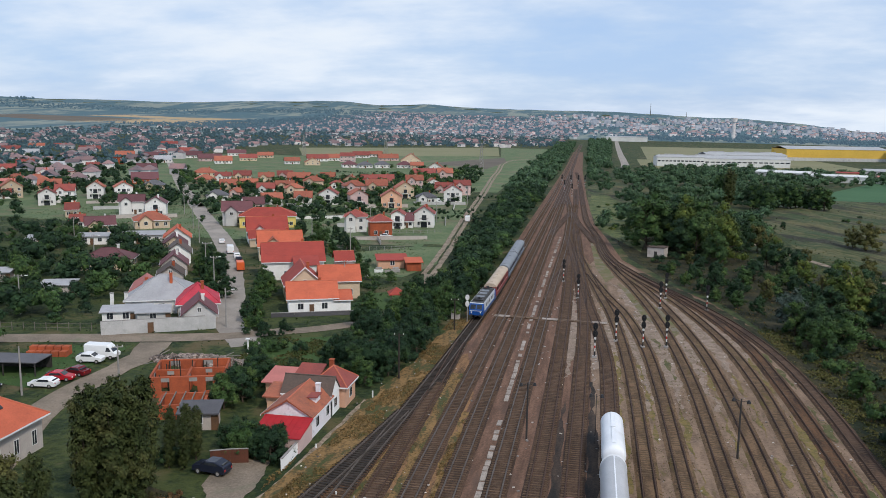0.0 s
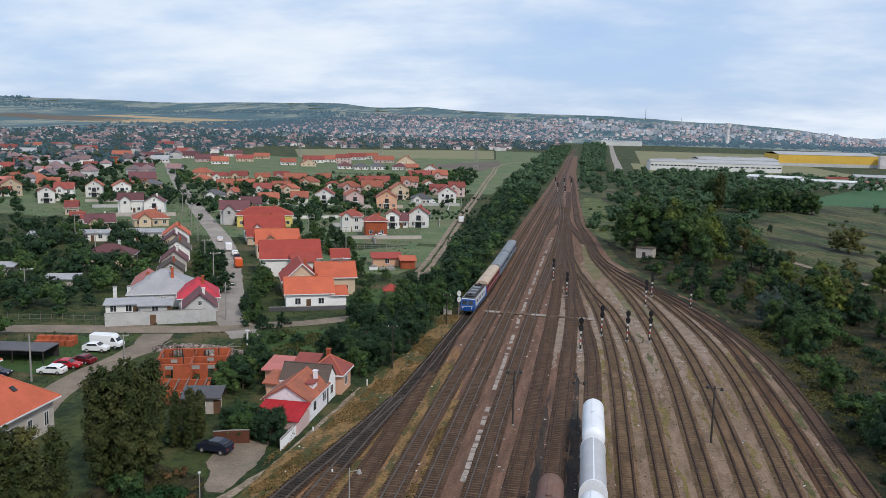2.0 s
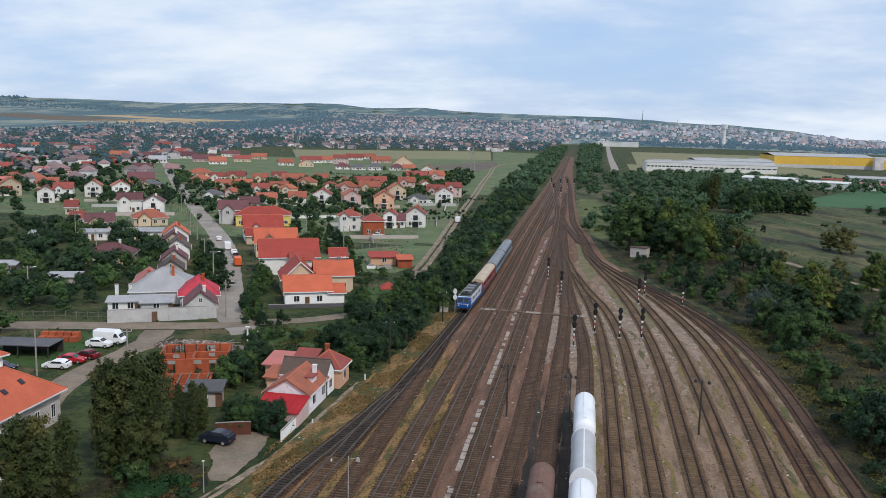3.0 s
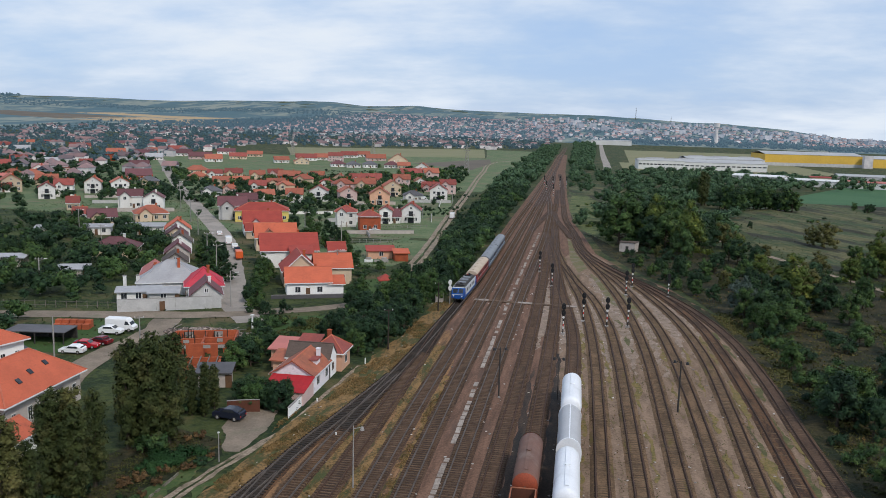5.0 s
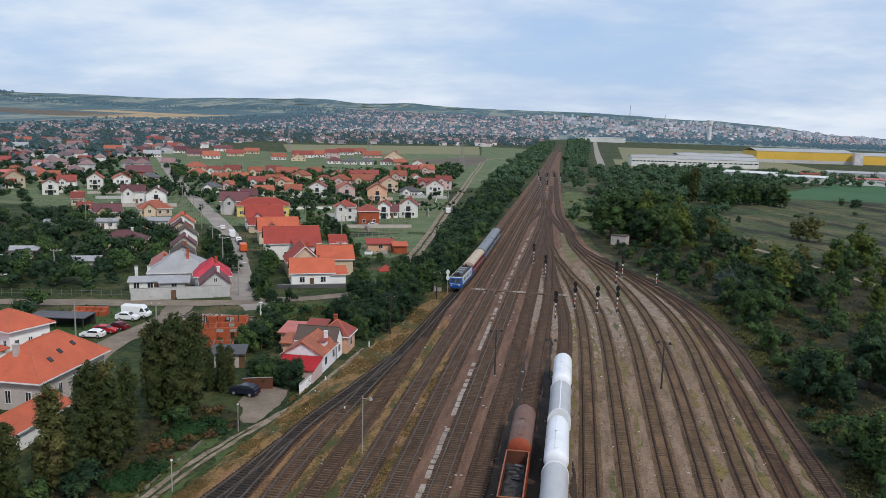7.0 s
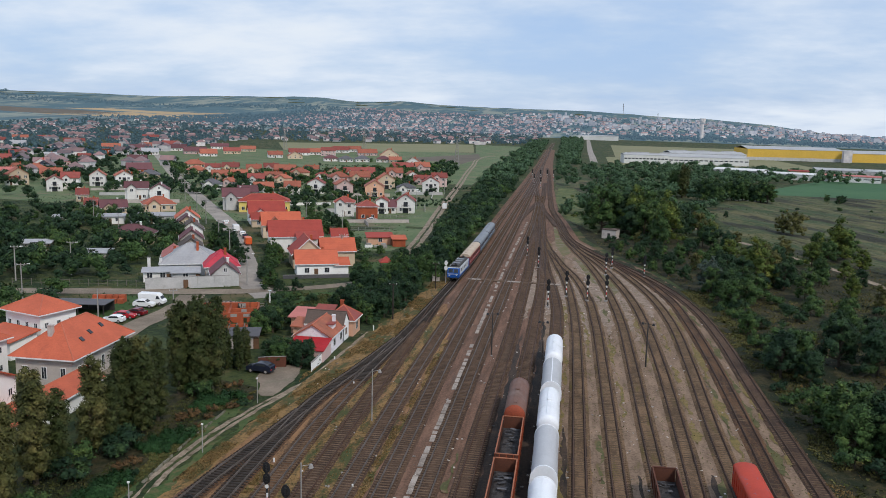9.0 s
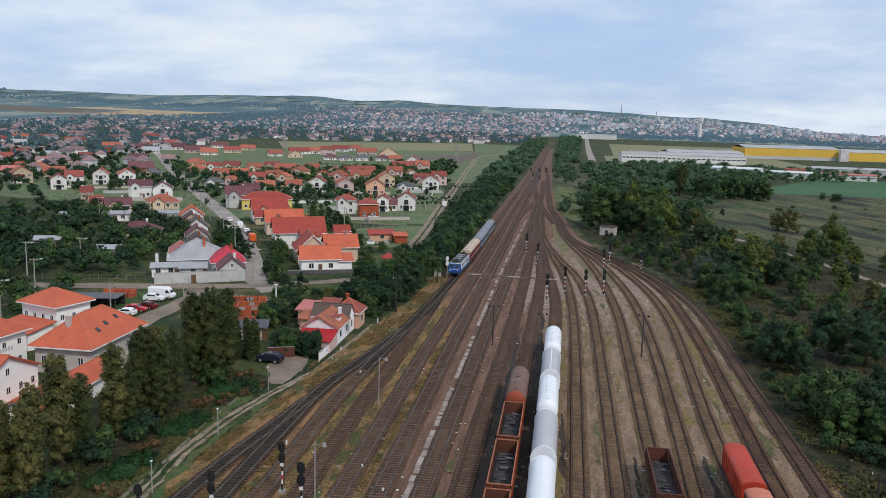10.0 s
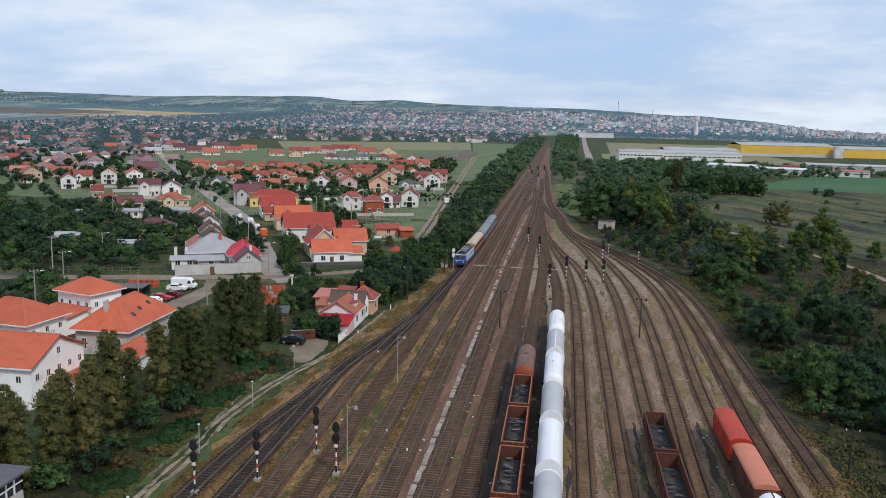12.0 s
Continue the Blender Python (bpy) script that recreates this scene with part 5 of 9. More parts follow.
def front_gable(base, w, d, h, rh, roof, wall):
    """A cross gable with its own roof and window, set into the front."""
    gw, gh = min(4.4, 0.42 * w), h
    turn = pose(-w * 0.2, -d / 2 + 0.6, 0, 0, 0, 90)
    dep, rise = 3.6, min(rh * 0.72, gw * 0.42)
    ob = part("front_bay", wall_shape("gable", dep, gw, gh, rise), wall, base)
    put(ob, turn)
    put(part("bay_roof", roof_shape("gable", dep + d * 0.25, gw, gh, rise, 0.4), roof, base), turn @ pose(d * 0.12, 0, 0))
    set_window(base, WIN, turn @ pose(0, 0, 0, 0, 0, -90) @ pose(0, -dep / 2 - 0.012, max(1.0, gh - 1.7)))


BALC = Shape().box(0, 1.4, -1.7, 1.7, 2.62, 2.8).box(1.2, 1.38, -1.6, -1.42, 0, 2.62).box(1.2, 1.38, 1.42, 1.6, 0, 2.62).mesh("balcony", WHITE_T)
RAILING = Shape().box(1.3, 1.36, -1.7, 1.7, 3.66, 3.74).box(0, 1.3, -1.7, -1.64, 3.66, 3.74).box(0, 1.3, 1.64, 1.7, 3.66, 3.74)
for i_ in range(9):
    RAILING.box(1.31, 1.35, -1.68 + 0.4 * i_, -1.62 + 0.4 * i_, 2.8, 3.66)
RAILING = RAILING.mesh("railing", STEEL)
DARKDOOR = Shape().box(0, 0.03, -1.2, 1.2, 0.05, 2.2).box(0, 0.03, -0.9, 0.9, 2.85, 4.9).mesh("glazed_door", GLASS)


def balcony(base, w):
    """A balcony on posts over glazed doors, on the gable end."""
    for nm, me in (("balcony", BALC), ("railing", RAILING), ("glazed_door", DARKDOOR)):
        ob = new(nm, me)
        ob.parent = base
        put(ob, pose(w / 2 + 0.015, 0, 0))


def fence_wall(name, line, h, t, material, label, category="wall"):
    """A free-standing wall along a line, one panel from point to point, with a coping."""
    base = thing(name, pose(line[0][0], line[0][1], 0), label, category)
    o = Vector((line[0][0], line[0][1], 0))
    for a, b in zip(line, line[1:]):
        a, b = Vector((*a, 0)) - o, Vector((*b, 0)) - o
        d = b - a
        m = Matrix.Translation(a) @ Matrix.Rotation(math.atan2(d.y, d.x), 4, "Z")
        part("panel", Shape().box(0, d.length - 0.02, -t / 2, t / 2, -0.2, h, m), material, base)
        part("coping", Shape().box(-0.03, d.length, -t / 2 - 0.05, t / 2 + 0.05, h, h + 0.07, m), CONCRETE, base)
    return base


def picket_fence(name, line, h, pitch, material, label, post=0.05):
    base = thing(name, pose(line[0][0], line[0][1], 0), label, "fence")
    o = Vector((line[0][0], line[0][1]))
    pts = along(line, pitch)
    for p, d in pts:
        q = p - o
        part("post", Shape().box(q.x - post, q.x + post, q.y - post, q.y + post, -0.2, h), material, base)
    for z in (h * 0.35, h * 0.85):
        for (a, _), (b, _) in zip(pts, pts[1:]):
            a, b = a - o, b - o
            part("rail", Shape().rod((a.x, a.y, z), (b.x, b.y, z), post * 0.6, None, 4), material, base)
    return base


# ---- railway vehicles: each along its own y, standing on rail height ----
def ring_xz(outline, y):
    return [(x, y, z) for x, z in outline]


def wheelset(parent, y, r=0.46):
    for sx in (-0.755, 0.755):
        s = Shape().rod((sx - 0.07, y, r), (sx + 0.07, y, r), r, None, 18)
        part("wheel", s, STEEL, parent, smooth=True)


def bogie(parent, y, base_len=1.8):
    s = Shape()
    for sx in (-1.0, 1.0):
        s.box(sx - 0.08, sx + 0.08, y - base_len / 2 - 0.5, y + base_len / 2 + 0.5, 0.42, 0.72)
    s.box(-1.0, 1.0, y - 0.25, y + 0.25, 0.5, 0.85)
    b = part("bogie", s, STEEL, parent)
    wheelset(b, y - base_len / 2)
    wheelset(b, y + base_len / 2)


def underframe(parent, length, material, wide=1.3):
    s = Shape().box(-wide, wide, -length / 2 + 0.6, length / 2 - 0.6, 0.95, 1.2).box(-0.25, 0.25, -length / 2 + 0.6, length / 2 - 0.6, 0.75, 0.95)
    part("underframe", s, material, parent)
    for sy in (-1, 1):
        for sx in (-0.875, 0.875):
            s = Shape().rod((sx, sy * (length / 2 - 0.6), 1.06), (sx, sy * (length / 2 - 0.06), 1.06), 0.11, None, 10).rod((sx, sy * (length / 2 - 0.06), 1.06), (sx, sy * length / 2, 1.06), 0.24, None, 14)
            part("buffer", s, SIGRED if material is not STEEL else STEEL, parent)
    bogie(parent, -length / 2 + 2.6)
    bogie(parent, length / 2 - 2.6)


def arc(r, z0, a0, a1, n, squash=1.0):
    return [(r * math.cos(radians(a0 + (a1 - a0) * i / n)), z0 + squash * r * math.sin(radians(a0 + (a1 - a0) * i / n))) for i in range(n + 1)]


def tank_wagon(y, x, material, end_material, label, length=14.0, r=1.42, seams=5):
    base = thing("tank_wagon", pose(x, y, HEAD), label, "railway wagon", "wagons in the yard")
    underframe(base, length, RUSTDARK if material is TANKBROWN else STEEL)
    zc = 1.25 + r
    L = length / 2 - 0.75
    s = Shape()
    rings = []
    for yy, k in ((-L, 0.05), (-L + 0.06, 0.45), (-L + 0.2, 0.76), (-L + 0.42, 0.93), (-L + 0.75, 1), (-L * 0.5, 1), (0, 1), (L * 0.5, 1), (L - 0.75, 1), (L - 0.42, 0.93), (L - 0.2, 0.76), (L - 0.06, 0.45), (L, 0.05)):
        rings.append([(r * k * math.cos(2 * math.pi * i / 32), yy, zc + r * k * math.sin(2 * math.pi * i / 32)) for i in range(32)])
    s.rings(rings)
    s.f = [f[::-1] for f in s.f]
    part("tank", s, material, base, smooth=True)
    if end_material is not material:
        for sy in (-1, 1):
            s = Shape()
            rings = []
            for q, k in ((0.0, 0.05), (0.06, 0.46), (0.2, 0.775), (0.43, 0.95)):
                rings.append([((r * k + 0.012) * math.cos(2 * math.pi * i / 32), sy * (L - q + 0.014), zc + (r * k + 0.012) * math.sin(2 * math.pi * i / 32)) for i in range(32)])
            s.rings(rings, caps=False)
            s.f = [f if sy > 0 else f[::-1] for f in s.f]
            part("end_cap", s, end_material, base, smooth=True)
    for i in range(seams):
        yy = -L + 1.0 + (2 * L - 2.0) * i / (seams - 1)
        s = Shape()
        rr = r + 0.015
        ring = lambda q: [(rr * math.cos(2 * math.pi * j / 32), q, zc + rr * math.sin(2 * math.pi * j / 32)) for j in range(32)]
        s.rings([ring(yy - 0.03), ring(yy + 0.03)], caps=False)
        part("seam", s, material, base, smooth=True)
    part("manhole", Shape().rod((0, 0.2, zc + r - 0.05), (0, 0.2, zc + r + 0.18), 0.3, None, 14), material, base, smooth=True)
    part("walkway", Shape().box(-0.22, 0.22, -L + 1.2, L - 1.2, zc + r + 0.03, zc + r + 0.06), material, base)
    for sx in (-1, 1):
        for q in (-1.2, 1.2):
            part("saddle", Shape().box(sx * 1.1 - 0.08, sx * 1.1 + 0.08, q * 3 - 0.15, q * 3 + 0.15, 1.15, zc - r * 0.55), STEEL, base)
    return base


def hood_wagon(y, x, material, end_material, label, length=13.6, open_line=True):
    """A covered wagon with a rounded roof and pale end walls."""
    base = thing("covered_wagon", pose(x, y, HEAD), label, "railway wagon", "wagons in the yard")
    underframe(base, length, STEEL)
    L = length / 2 - 0.65
    outline = [(1.44, 1.2), (1.46, 2.3)] + arc(1.46, 2.3, 0, 180, 18, 1.12) + [(-1.46, 2.3), (-1.44, 1.2)]
    s = Shape().extrude(outline[::-1], -L + 0.1, L - 0.1)
    part("hood", s, material, base, smooth=True)
    for sy in (-1, 1):
        o2 = [(1.5, 1.15), (1.52, 2.3)] + arc(1.52, 2.3, 0, 180, 18, 1.12) + [(-1.52, 2.3), (-1.5, 1.15)]
        s = Shape().extrude(o2[::-1], sy * L - 0.1, sy * L + 0.1)
        part("end_wall", s, end_material, base)
    for i in range(1, 8):
        yy = -L + 2 * L * i / 8
        o2 = arc(1.475, 2.3, 0, 180, 18, 1.12)
        s = Shape()
        s.rings([[(a, yy - 0.03, b) for a, b in o2], [(a, yy + 0.03, b) for a, b in o2]], caps=False)
        part("hoop", s, material, base)
    for sy in (-1, 1):
        part("headstock", Shape().box(-1.35, 1.35, sy * (L + 0.2) - 0.1, sy * (L + 0.2) + 0.1, 0.95, 1.22), RUST, base)
    if open_line:
        part("ridge_strip", Shape().box(-0.07, 0.07, -L + 0.12, L - 0.12, 3.93, 3.97), end_material, base)
    return base


def open_wagon(y, x, outer, rim, label, length=13.2):
    base = thing("open_wagon", pose(x, y, HEAD), label, "railway wagon", "wagons in the yard")
    underframe(base, length, STEEL)
    L, W, z0, z1, t = length / 2 - 0.55, 1.28, 1.2, 3.0, 0.07
    part("floor", Shape().box(-W, W, -L, L, 1.2, 1.3), RUSTDARK, base)
    for sx in (-1, 1):
        part("side_wall", Shape().box(sx * W - t / 2, sx * W + t / 2, -L, L, 1.302, z1), RUSTDARK, base)
        part("side_rim", Shape().box(sx * W - 0.07, sx * W + 0.07, -L - 0.05, L + 0.05, z1, z1 + 0.09), rim, base)
        for i in range(9):
            yy = -L + 0.15 + (2 * L - 0.3) * i / 8
            part("rib", Shape().box(min(sx * (W + 0.035), sx * (W + 0.13)), max(sx * (W + 0.035), sx * (W + 0.13)), yy - 0.06, yy + 0.06, 1.2, z1), outer, base)
    for sy in (-1, 1):
        part("end_wall", Shape().box(-W + t, W - t, sy * L - t / 2, sy * L + t / 2, 1.302, z1), RUSTDARK, base)
        part("end_rim", Shape().box(-W + 0.09, W - 0.09, sy * L - 0.09, sy * L + 0.09, z1, z1 + 0.09), rim, base)
        for i in (-0.8, 0, 0.8):
            part("end_rib", Shape().box(i - 0.06, i + 0.06, min(sy * (L + 0.035), sy * (L + 0.12)), max(sy * (L + 0.035), sy * (L + 0.12)), 1.2, z1), outer, base)
    return base


def scrap_load(y, x, seed, length=11.6, top=0.7, label="dark heap of scrap metal in an open wagon"):
    rnd = random.Random(seed)
    base = thing("scrap_load", pose(x, y, HEAD + 1.302), label, "scrap")
    s = Shape()
    nx, ny = 8, 34
    for j in range(ny + 1):
        for i in range(nx + 1):
            u, v = i / nx * 2 - 1, j / ny * 2 - 1
            edge = min(1, (1 - abs(u)) * 3, (1 - abs(v)) * 6)
            s.v.append((u * 1.2, v * length / 2, max(0.02, 0.25 + top * 0.6 * edge * (0.6 + 0.5 * noise.noise((u * 2, v * 7, seed))))))
    s.f = [(j * (nx + 1) + i, j * (nx + 1) + i + 1, (j + 1) * (nx + 1) + i + 1, (j + 1) * (nx + 1) + i) for j in range(ny) for i in range(nx)]
    part("load", s, SCRAP, base)
    for i in range(14):
        m = pose(rnd.uniform(-0.5, 0.5), rnd.uniform(-length / 2 + 1, length / 2 - 1), 0.45 + top * 0.5 + rnd.uniform(-0.2, 0.12), rnd.uniform(-14, 14), rnd.uniform(-14, 14), rnd.uniform(-25, 25))
        part("sheet_piece", Shape().box(-rnd.uniform(0.2, 0.6), rnd.uniform(0.2, 0.6), -0.12, rnd.uniform(0.05, 0.25), 0, 0.05, m), SCRAP_P, base)
    return base


def box_wagon(y, x, side, roof, label, length=13.4):
    base = thing("box_wagon", pose(x, y, HEAD), label, "railway wagon", "wagons in the yard")
    underframe(base, length, STEEL)
    L = length / 2 - 0.6
    part("body", Shape().box(-1.22, 1.22, -L, L, 1.2, 3.45), side, base)
    o = [(1.28, 3.45)] + [(1.28, 3.5)] + [(a * 1.0, b) for a, b in arc(1.28, 3.5, 0, 180, 14, 0.42)][1:-1] + [(-1.28, 3.5), (-1.28, 3.45)]
    part("roof", Shape().extrude(o[::-1], -L - 0.06, L + 0.06), roof, base, smooth=True)
    for sx in (-1, 1):
        for i in range(11):
            yy = -L + 0.1 + (2 * L - 0.2) * i / 10
            part("rib", Shape().box(min(sx * 1.22, sx * 1.27), max(sx * 1.22, sx * 1.27), yy - 0.06, yy + 0.06, 1.2, 3.44), side, base)
        part("sliding_door", Shape().box(min(sx * 1.225, sx * 1.25), max(sx * 1.225, sx * 1.25), -1.3, 1.3, 1.3, 3.3), side, base)
    return base


def coach(y, x, rot, side, roof, label, length=24.5, windows=9):
    base = thing("passenger_coach", pose(x, y, HEAD, 0, 0, rot), label, "railway coach", "coaches of the passing train")
    underframe(base, length, STEEL, 1.35)
    L = length / 2 - 0.5
    part("body", Shape().box(-1.42, 1.42, -L, L, 1.1, 3.2), side, base)
    o = [(1.43, 3.2)] + arc(1.43, 3.2, 0, 180, 14, 0.6)[1:-1] + [(-1.43, 3.2)]
    part("roof", Shape().extrude(o[::-1], -L, L), roof, base, smooth=True)
    for sx, tr in ((-1, 270), (1, 90)):
        part("waist_band", Shape().box(min(sx * 1.42, sx * 1.432), max(sx * 1.42, sx * 1.432), -L, L, 1.75, 1.85), LOCOWHITE, base)
        for i in range(windows):
            yy = -L + 2.2 + (2 * L - 4.4) * i / (windows - 1)
            ob = part("window", Shape().box(min(sx * 1.42, sx * 1.44), max(sx * 1.42, sx * 1.44), yy - 0.6, yy + 0.6, 2.1, 2.95), GLASS, base)
        for yy in (-L + 0.8, L - 0.8):
            part("door", Shape().box(min(sx * 1.42, sx * 1.445), max(sx * 1.42, sx * 1.445), yy - 0.4, yy + 0.4, 1.15, 3.1), side, base)
    for i in range(5):
        yy = -L + 2.5 + (2 * L - 5) * i / 4
        part("roof_vent", Shape().box(-0.3, 0.3, yy - 0.35, yy + 0.35, 4.0, 4.14), roof, base)
    for sy in (-1, 1):
        part("gangway", Shape().box(-0.55, 0.55, min(sy * L, sy * (L + 0.42)), max(sy * L, sy * (L + 0.42)), 1.1, 3.2), BLACK, base)
    return base


def locomotive(y, x, rot):
    base = thing("locomotive", pose(x, y, HEAD, 0, 0, rot), "blue and grey-white electric locomotive with its pantographs folded", "locomotive")
    length = 19.0
    underframe(base, length, STEEL, 1.35)
    L = length / 2 - 0.55
    # the side view, drawn out across the width: sloped cab fronts
    prof = [(-L, 1.0), (L, 1.0), (L, 2.05), (L - 0.75, 3.3), (L - 1.1, 3.42), (-L + 1.1, 3.42), (-L + 0.75, 3.3), (-L, 2.05)]
    turn = pose(0, 0, 0, 0, 0, 90)
    part("body", Shape().extrude(prof, -1.46, 1.46, turn), LOCOWHITE, base)
    for sy in (-1, 1):
        p2 = [(L * sy + 0.02 * sy, 0.98), (L * sy + 0.02 * sy, 2.06), ((L - 0.74) * sy, 3.32), ((L - 1.6) * sy, 3.32), ((L - 2.3) * sy, 0.98)]
        if sy < 0:
            p2 = p2[::-1]
        cab = part("cab", Shape().extrude(p2[::-1], -1.475, 1.475, turn), LOCOBLUE, base)
        yy = sy * -1
        tilt = -math.degrees(math.atan2(0.75, 1.25))
        for sx in (-0.66, 0.66):
            m = pose(sx, -sy * 0 + 0, 0)
            y0, y1, z0, z1 = sy * (L - 0.12), sy * (L - 0.64), 2.24, 3.1
            s = Shape()
            s.v = [(sx - 0.55, y0 + sy * 0.05, z0), (sx + 0.55, y0 + sy * 0.05, z0), (sx + 0.55, y1 + sy * 0.05, z1), (sx - 0.55, y1 + sy * 0.05, z1), (sx - 0.55, y0 - sy * 0.1, z0), (sx + 0.55, y0 - sy * 0.1, z0), (sx + 0.55, y1 - sy * 0.1, z1), (sx - 0.55, y1 - sy * 0.1, z1)]
            s.f = [(0, 1, 2, 3), (7, 6, 5, 4), (0, 4, 5, 1), (1, 5, 6, 2), (2, 6, 7, 3), (3, 7, 4, 0)]
            part("windscreen", s, GLASS, cab)
            part("headlight", Shape().rod((sx * 1.45, sy * (L - 0.05), 1.6), (sx * 1.45, sy * (L + 0.09), 1.6), 0.14, None, 12), SIGWHITE, cab)
        part("front_band", Shape().box(-1.3, 1.3, min(sy * (L + 0.02), sy * (L + 0.04)), max(sy * (L + 0.02), sy * (L + 0.04)), 1.85, 1.97), LOCOWHITE, cab)
    for sx in (-1, 1):
        part("blue_band", Shape().box(min(sx * 1.46, sx * 1.472), max(sx * 1.46, sx * 1.472), -L + 2.4, L - 2.4, 1.0, 1.45), LOCOBLUE, base)
        for i in range(5):
            yy = -4.6 + 9.2 * i / 4
            part("side_grille", Shape().box(min(sx * 1.46, sx * 1.475), max(sx * 1.46, sx * 1.475), yy - 0.5, yy + 0.5, 2.1, 2.8), STEEL, base)
    part("roof", Shape().extrude([(-1.4, 3.424), (1.4, 3.424), (1.15, 3.5), (-1.15, 3.5)], -L + 1.15, L - 1.15), STEEL, base)
    part("roof_box", Shape().box(-1.05, 1.05, -L + 2.6, L - 2.6, 3.5, 3.72), STEEL, base)
    for yy in (-3.2, 0.2, 3.2):
        part("roof_grille", Shape().box(-0.8, 0.8, yy - 0.7, yy + 0.7, 3.722, 3.86), COACHGREY, base)
    for sy in (-1, 1):
        s = Shape()
        y0 = sy * (L - 2.9)
        s.rod((-0.7, y0 - 1.1, 3.95), (0.0, y0 + 0.9, 4.15), 0.04, None, 6).rod((0.7, y0 - 1.1, 3.95), (0.0, y0 + 0.9, 4.15), 0.04, None, 6).rod((-0.9, y0 - 0.9, 4.2), (0.9, y0 - 0.9, 4.2), 0.05, None, 6).rod((0, y0 + 0.9, 4.15), (0, y0 - 0.9, 4.2), 0.04, None, 6)
        s.box(-0.75, 0.75, y0 - 1.2, y0 - 1.0, 3.72, 3.95).box(-0.2, 0.2, y0 + 0.8, y0 + 1.0, 3.72, 4.12)
        part("pantograph", s, BLACK, base)
    return base


# ---- signals, lamps and posts ----
def signal_proto():
    base = thing("signal_post", Matrix(), "black colour-light signal on a striped white, red and black mast", "railway signal", "signals of the yard")
    part("footing", Shape().box(-0.35, 0.35, -0.35, 0.35, -0.1, 0.35), CONCRETE, base)
    bands = ((0.35, 1.1, BLACK), (1.1, 1.6, SIGWHITE), (1.6, 2.1, SIGRED), (2.1, 2.6, SIGWHITE), (2.6, 3.1, BLACK), (3.1, 3.6, SIGWHITE), (3.6, 6.0, BLACK))
    for z0, z1, m in bands:
        part("mast_band", Shape().rod((0, 0, z0), (0, 0, z1), 0.10, None, 10), m, base, smooth=True)
    for zc in (4.2, 5.45):
        s = Shape()
        o = [(0.42 * math.cos(2 * math.pi * i / 20), 0.62 * math.sin(2 * math.pi * i / 20)) for i in range(20)]
        s.rings([[(a, -0.16, zc + b) for a, b in o], [(a, -0.12, zc + b) for a, b in o]])
        b = part("backboard", s, BLACK, base)
        for dz in (-0.3, 0.0, 0.3):
            part("lamp_hood", Shape().rod((0, -0.16, zc + dz), (0, -0.36, zc + dz), 0.11, None, 10), BLACK, b)
    part("ladder", Shape().rod((-0.17, 0.3, 0.1), (-0.17, 0.3, 5.3), 0.025, None, 5).rod((0.17, 0.3, 0.1), (0.17, 0.3, 5.3), 0.025, None, 5), STEEL, base)
    part("number_plate", Shape().box(-0.2, 0.2, -0.14, -0.11, 3.2, 3.5), SIGWHITE, base)
    return base


def lamp_pole(x, y, h, material, label, arm=0.9, heads=2, turn=0, r=0.1):
    base = thing("yard_lamp", pose(x, y, 0, 0, 0, turn), label, "lamp post", "lamp posts of the yard")
    part("pole", Shape().rod((0, 0, -0.1), (0, 0, h), r, r * 0.65, 9), material, base, smooth=True)
    for i in range(heads):
        sx = (-1, 1)[i % 2]
        part("arm", Shape().rod((0, 0, h - 0.35), (sx * arm, 0, h - 0.1), 0.035, None, 6), material, base)
        s = Shape().rod((sx * arm, 0, h - 0.42), (sx * arm, 0, h - 0.05), 0.26, 0.13, 12)
        part("lamp_head", s, BLACK if material is STEEL else CONCRETE, base, smooth=True)
    return base


def thin_post(x, y, h, material, label, r=0.07, cap=True, name="post", category="post"):
    base = thing(name, pose(x, y, 0), label, category)
    part("shaft", Shape().rod((0, 0, -0.1), (0, 0, h), r, r * 0.8, 8), material, base, smooth=True)
    if cap:
        part("cap", Shape().box(-r * 1.6, r * 1.6, -r * 1.6, r * 1.6, h, h + 0.14), SIGWHITE, base)
    return base


def utility_pole(x, y, h, material, label, turn=0, arms=1, lamp=False):
    base = thing("utility_pole", pose(x, y, 0, 0, 0, turn), label, "utility pole", "utility poles")
    part("pole", Shape().rod((0, 0, -0.2), (0, 0, h), 0.17, 0.10, 8), material, base, smooth=True)
    for k in range(arms):
        part("crossarm", Shape().box(-0.8, 0.8, -0.05, 0.05, h - 0.4 - 0.6 * k, h - 0.28 - 0.6 * k), material, base)
        for sx in (-0.7, 0, 0.7):
            part("insulator", Shape().rod((sx, 0, h - 0.28 - 0.6 * k), (sx, 0, h - 0.05 - 0.6 * k), 0.05, None, 6), SIGWHITE, base)
    if lamp:
        part("lamp_arm", Shape().rod((0, 0, h - 0.8), (1.3, 0, h - 0.3), 0.04, None, 6), material, base)
        part("lamp_head", Shape().box(1.1, 1.8, -0.12, 0.12, h - 0.36, h - 0.22), SIGWHITE, base)
    return base


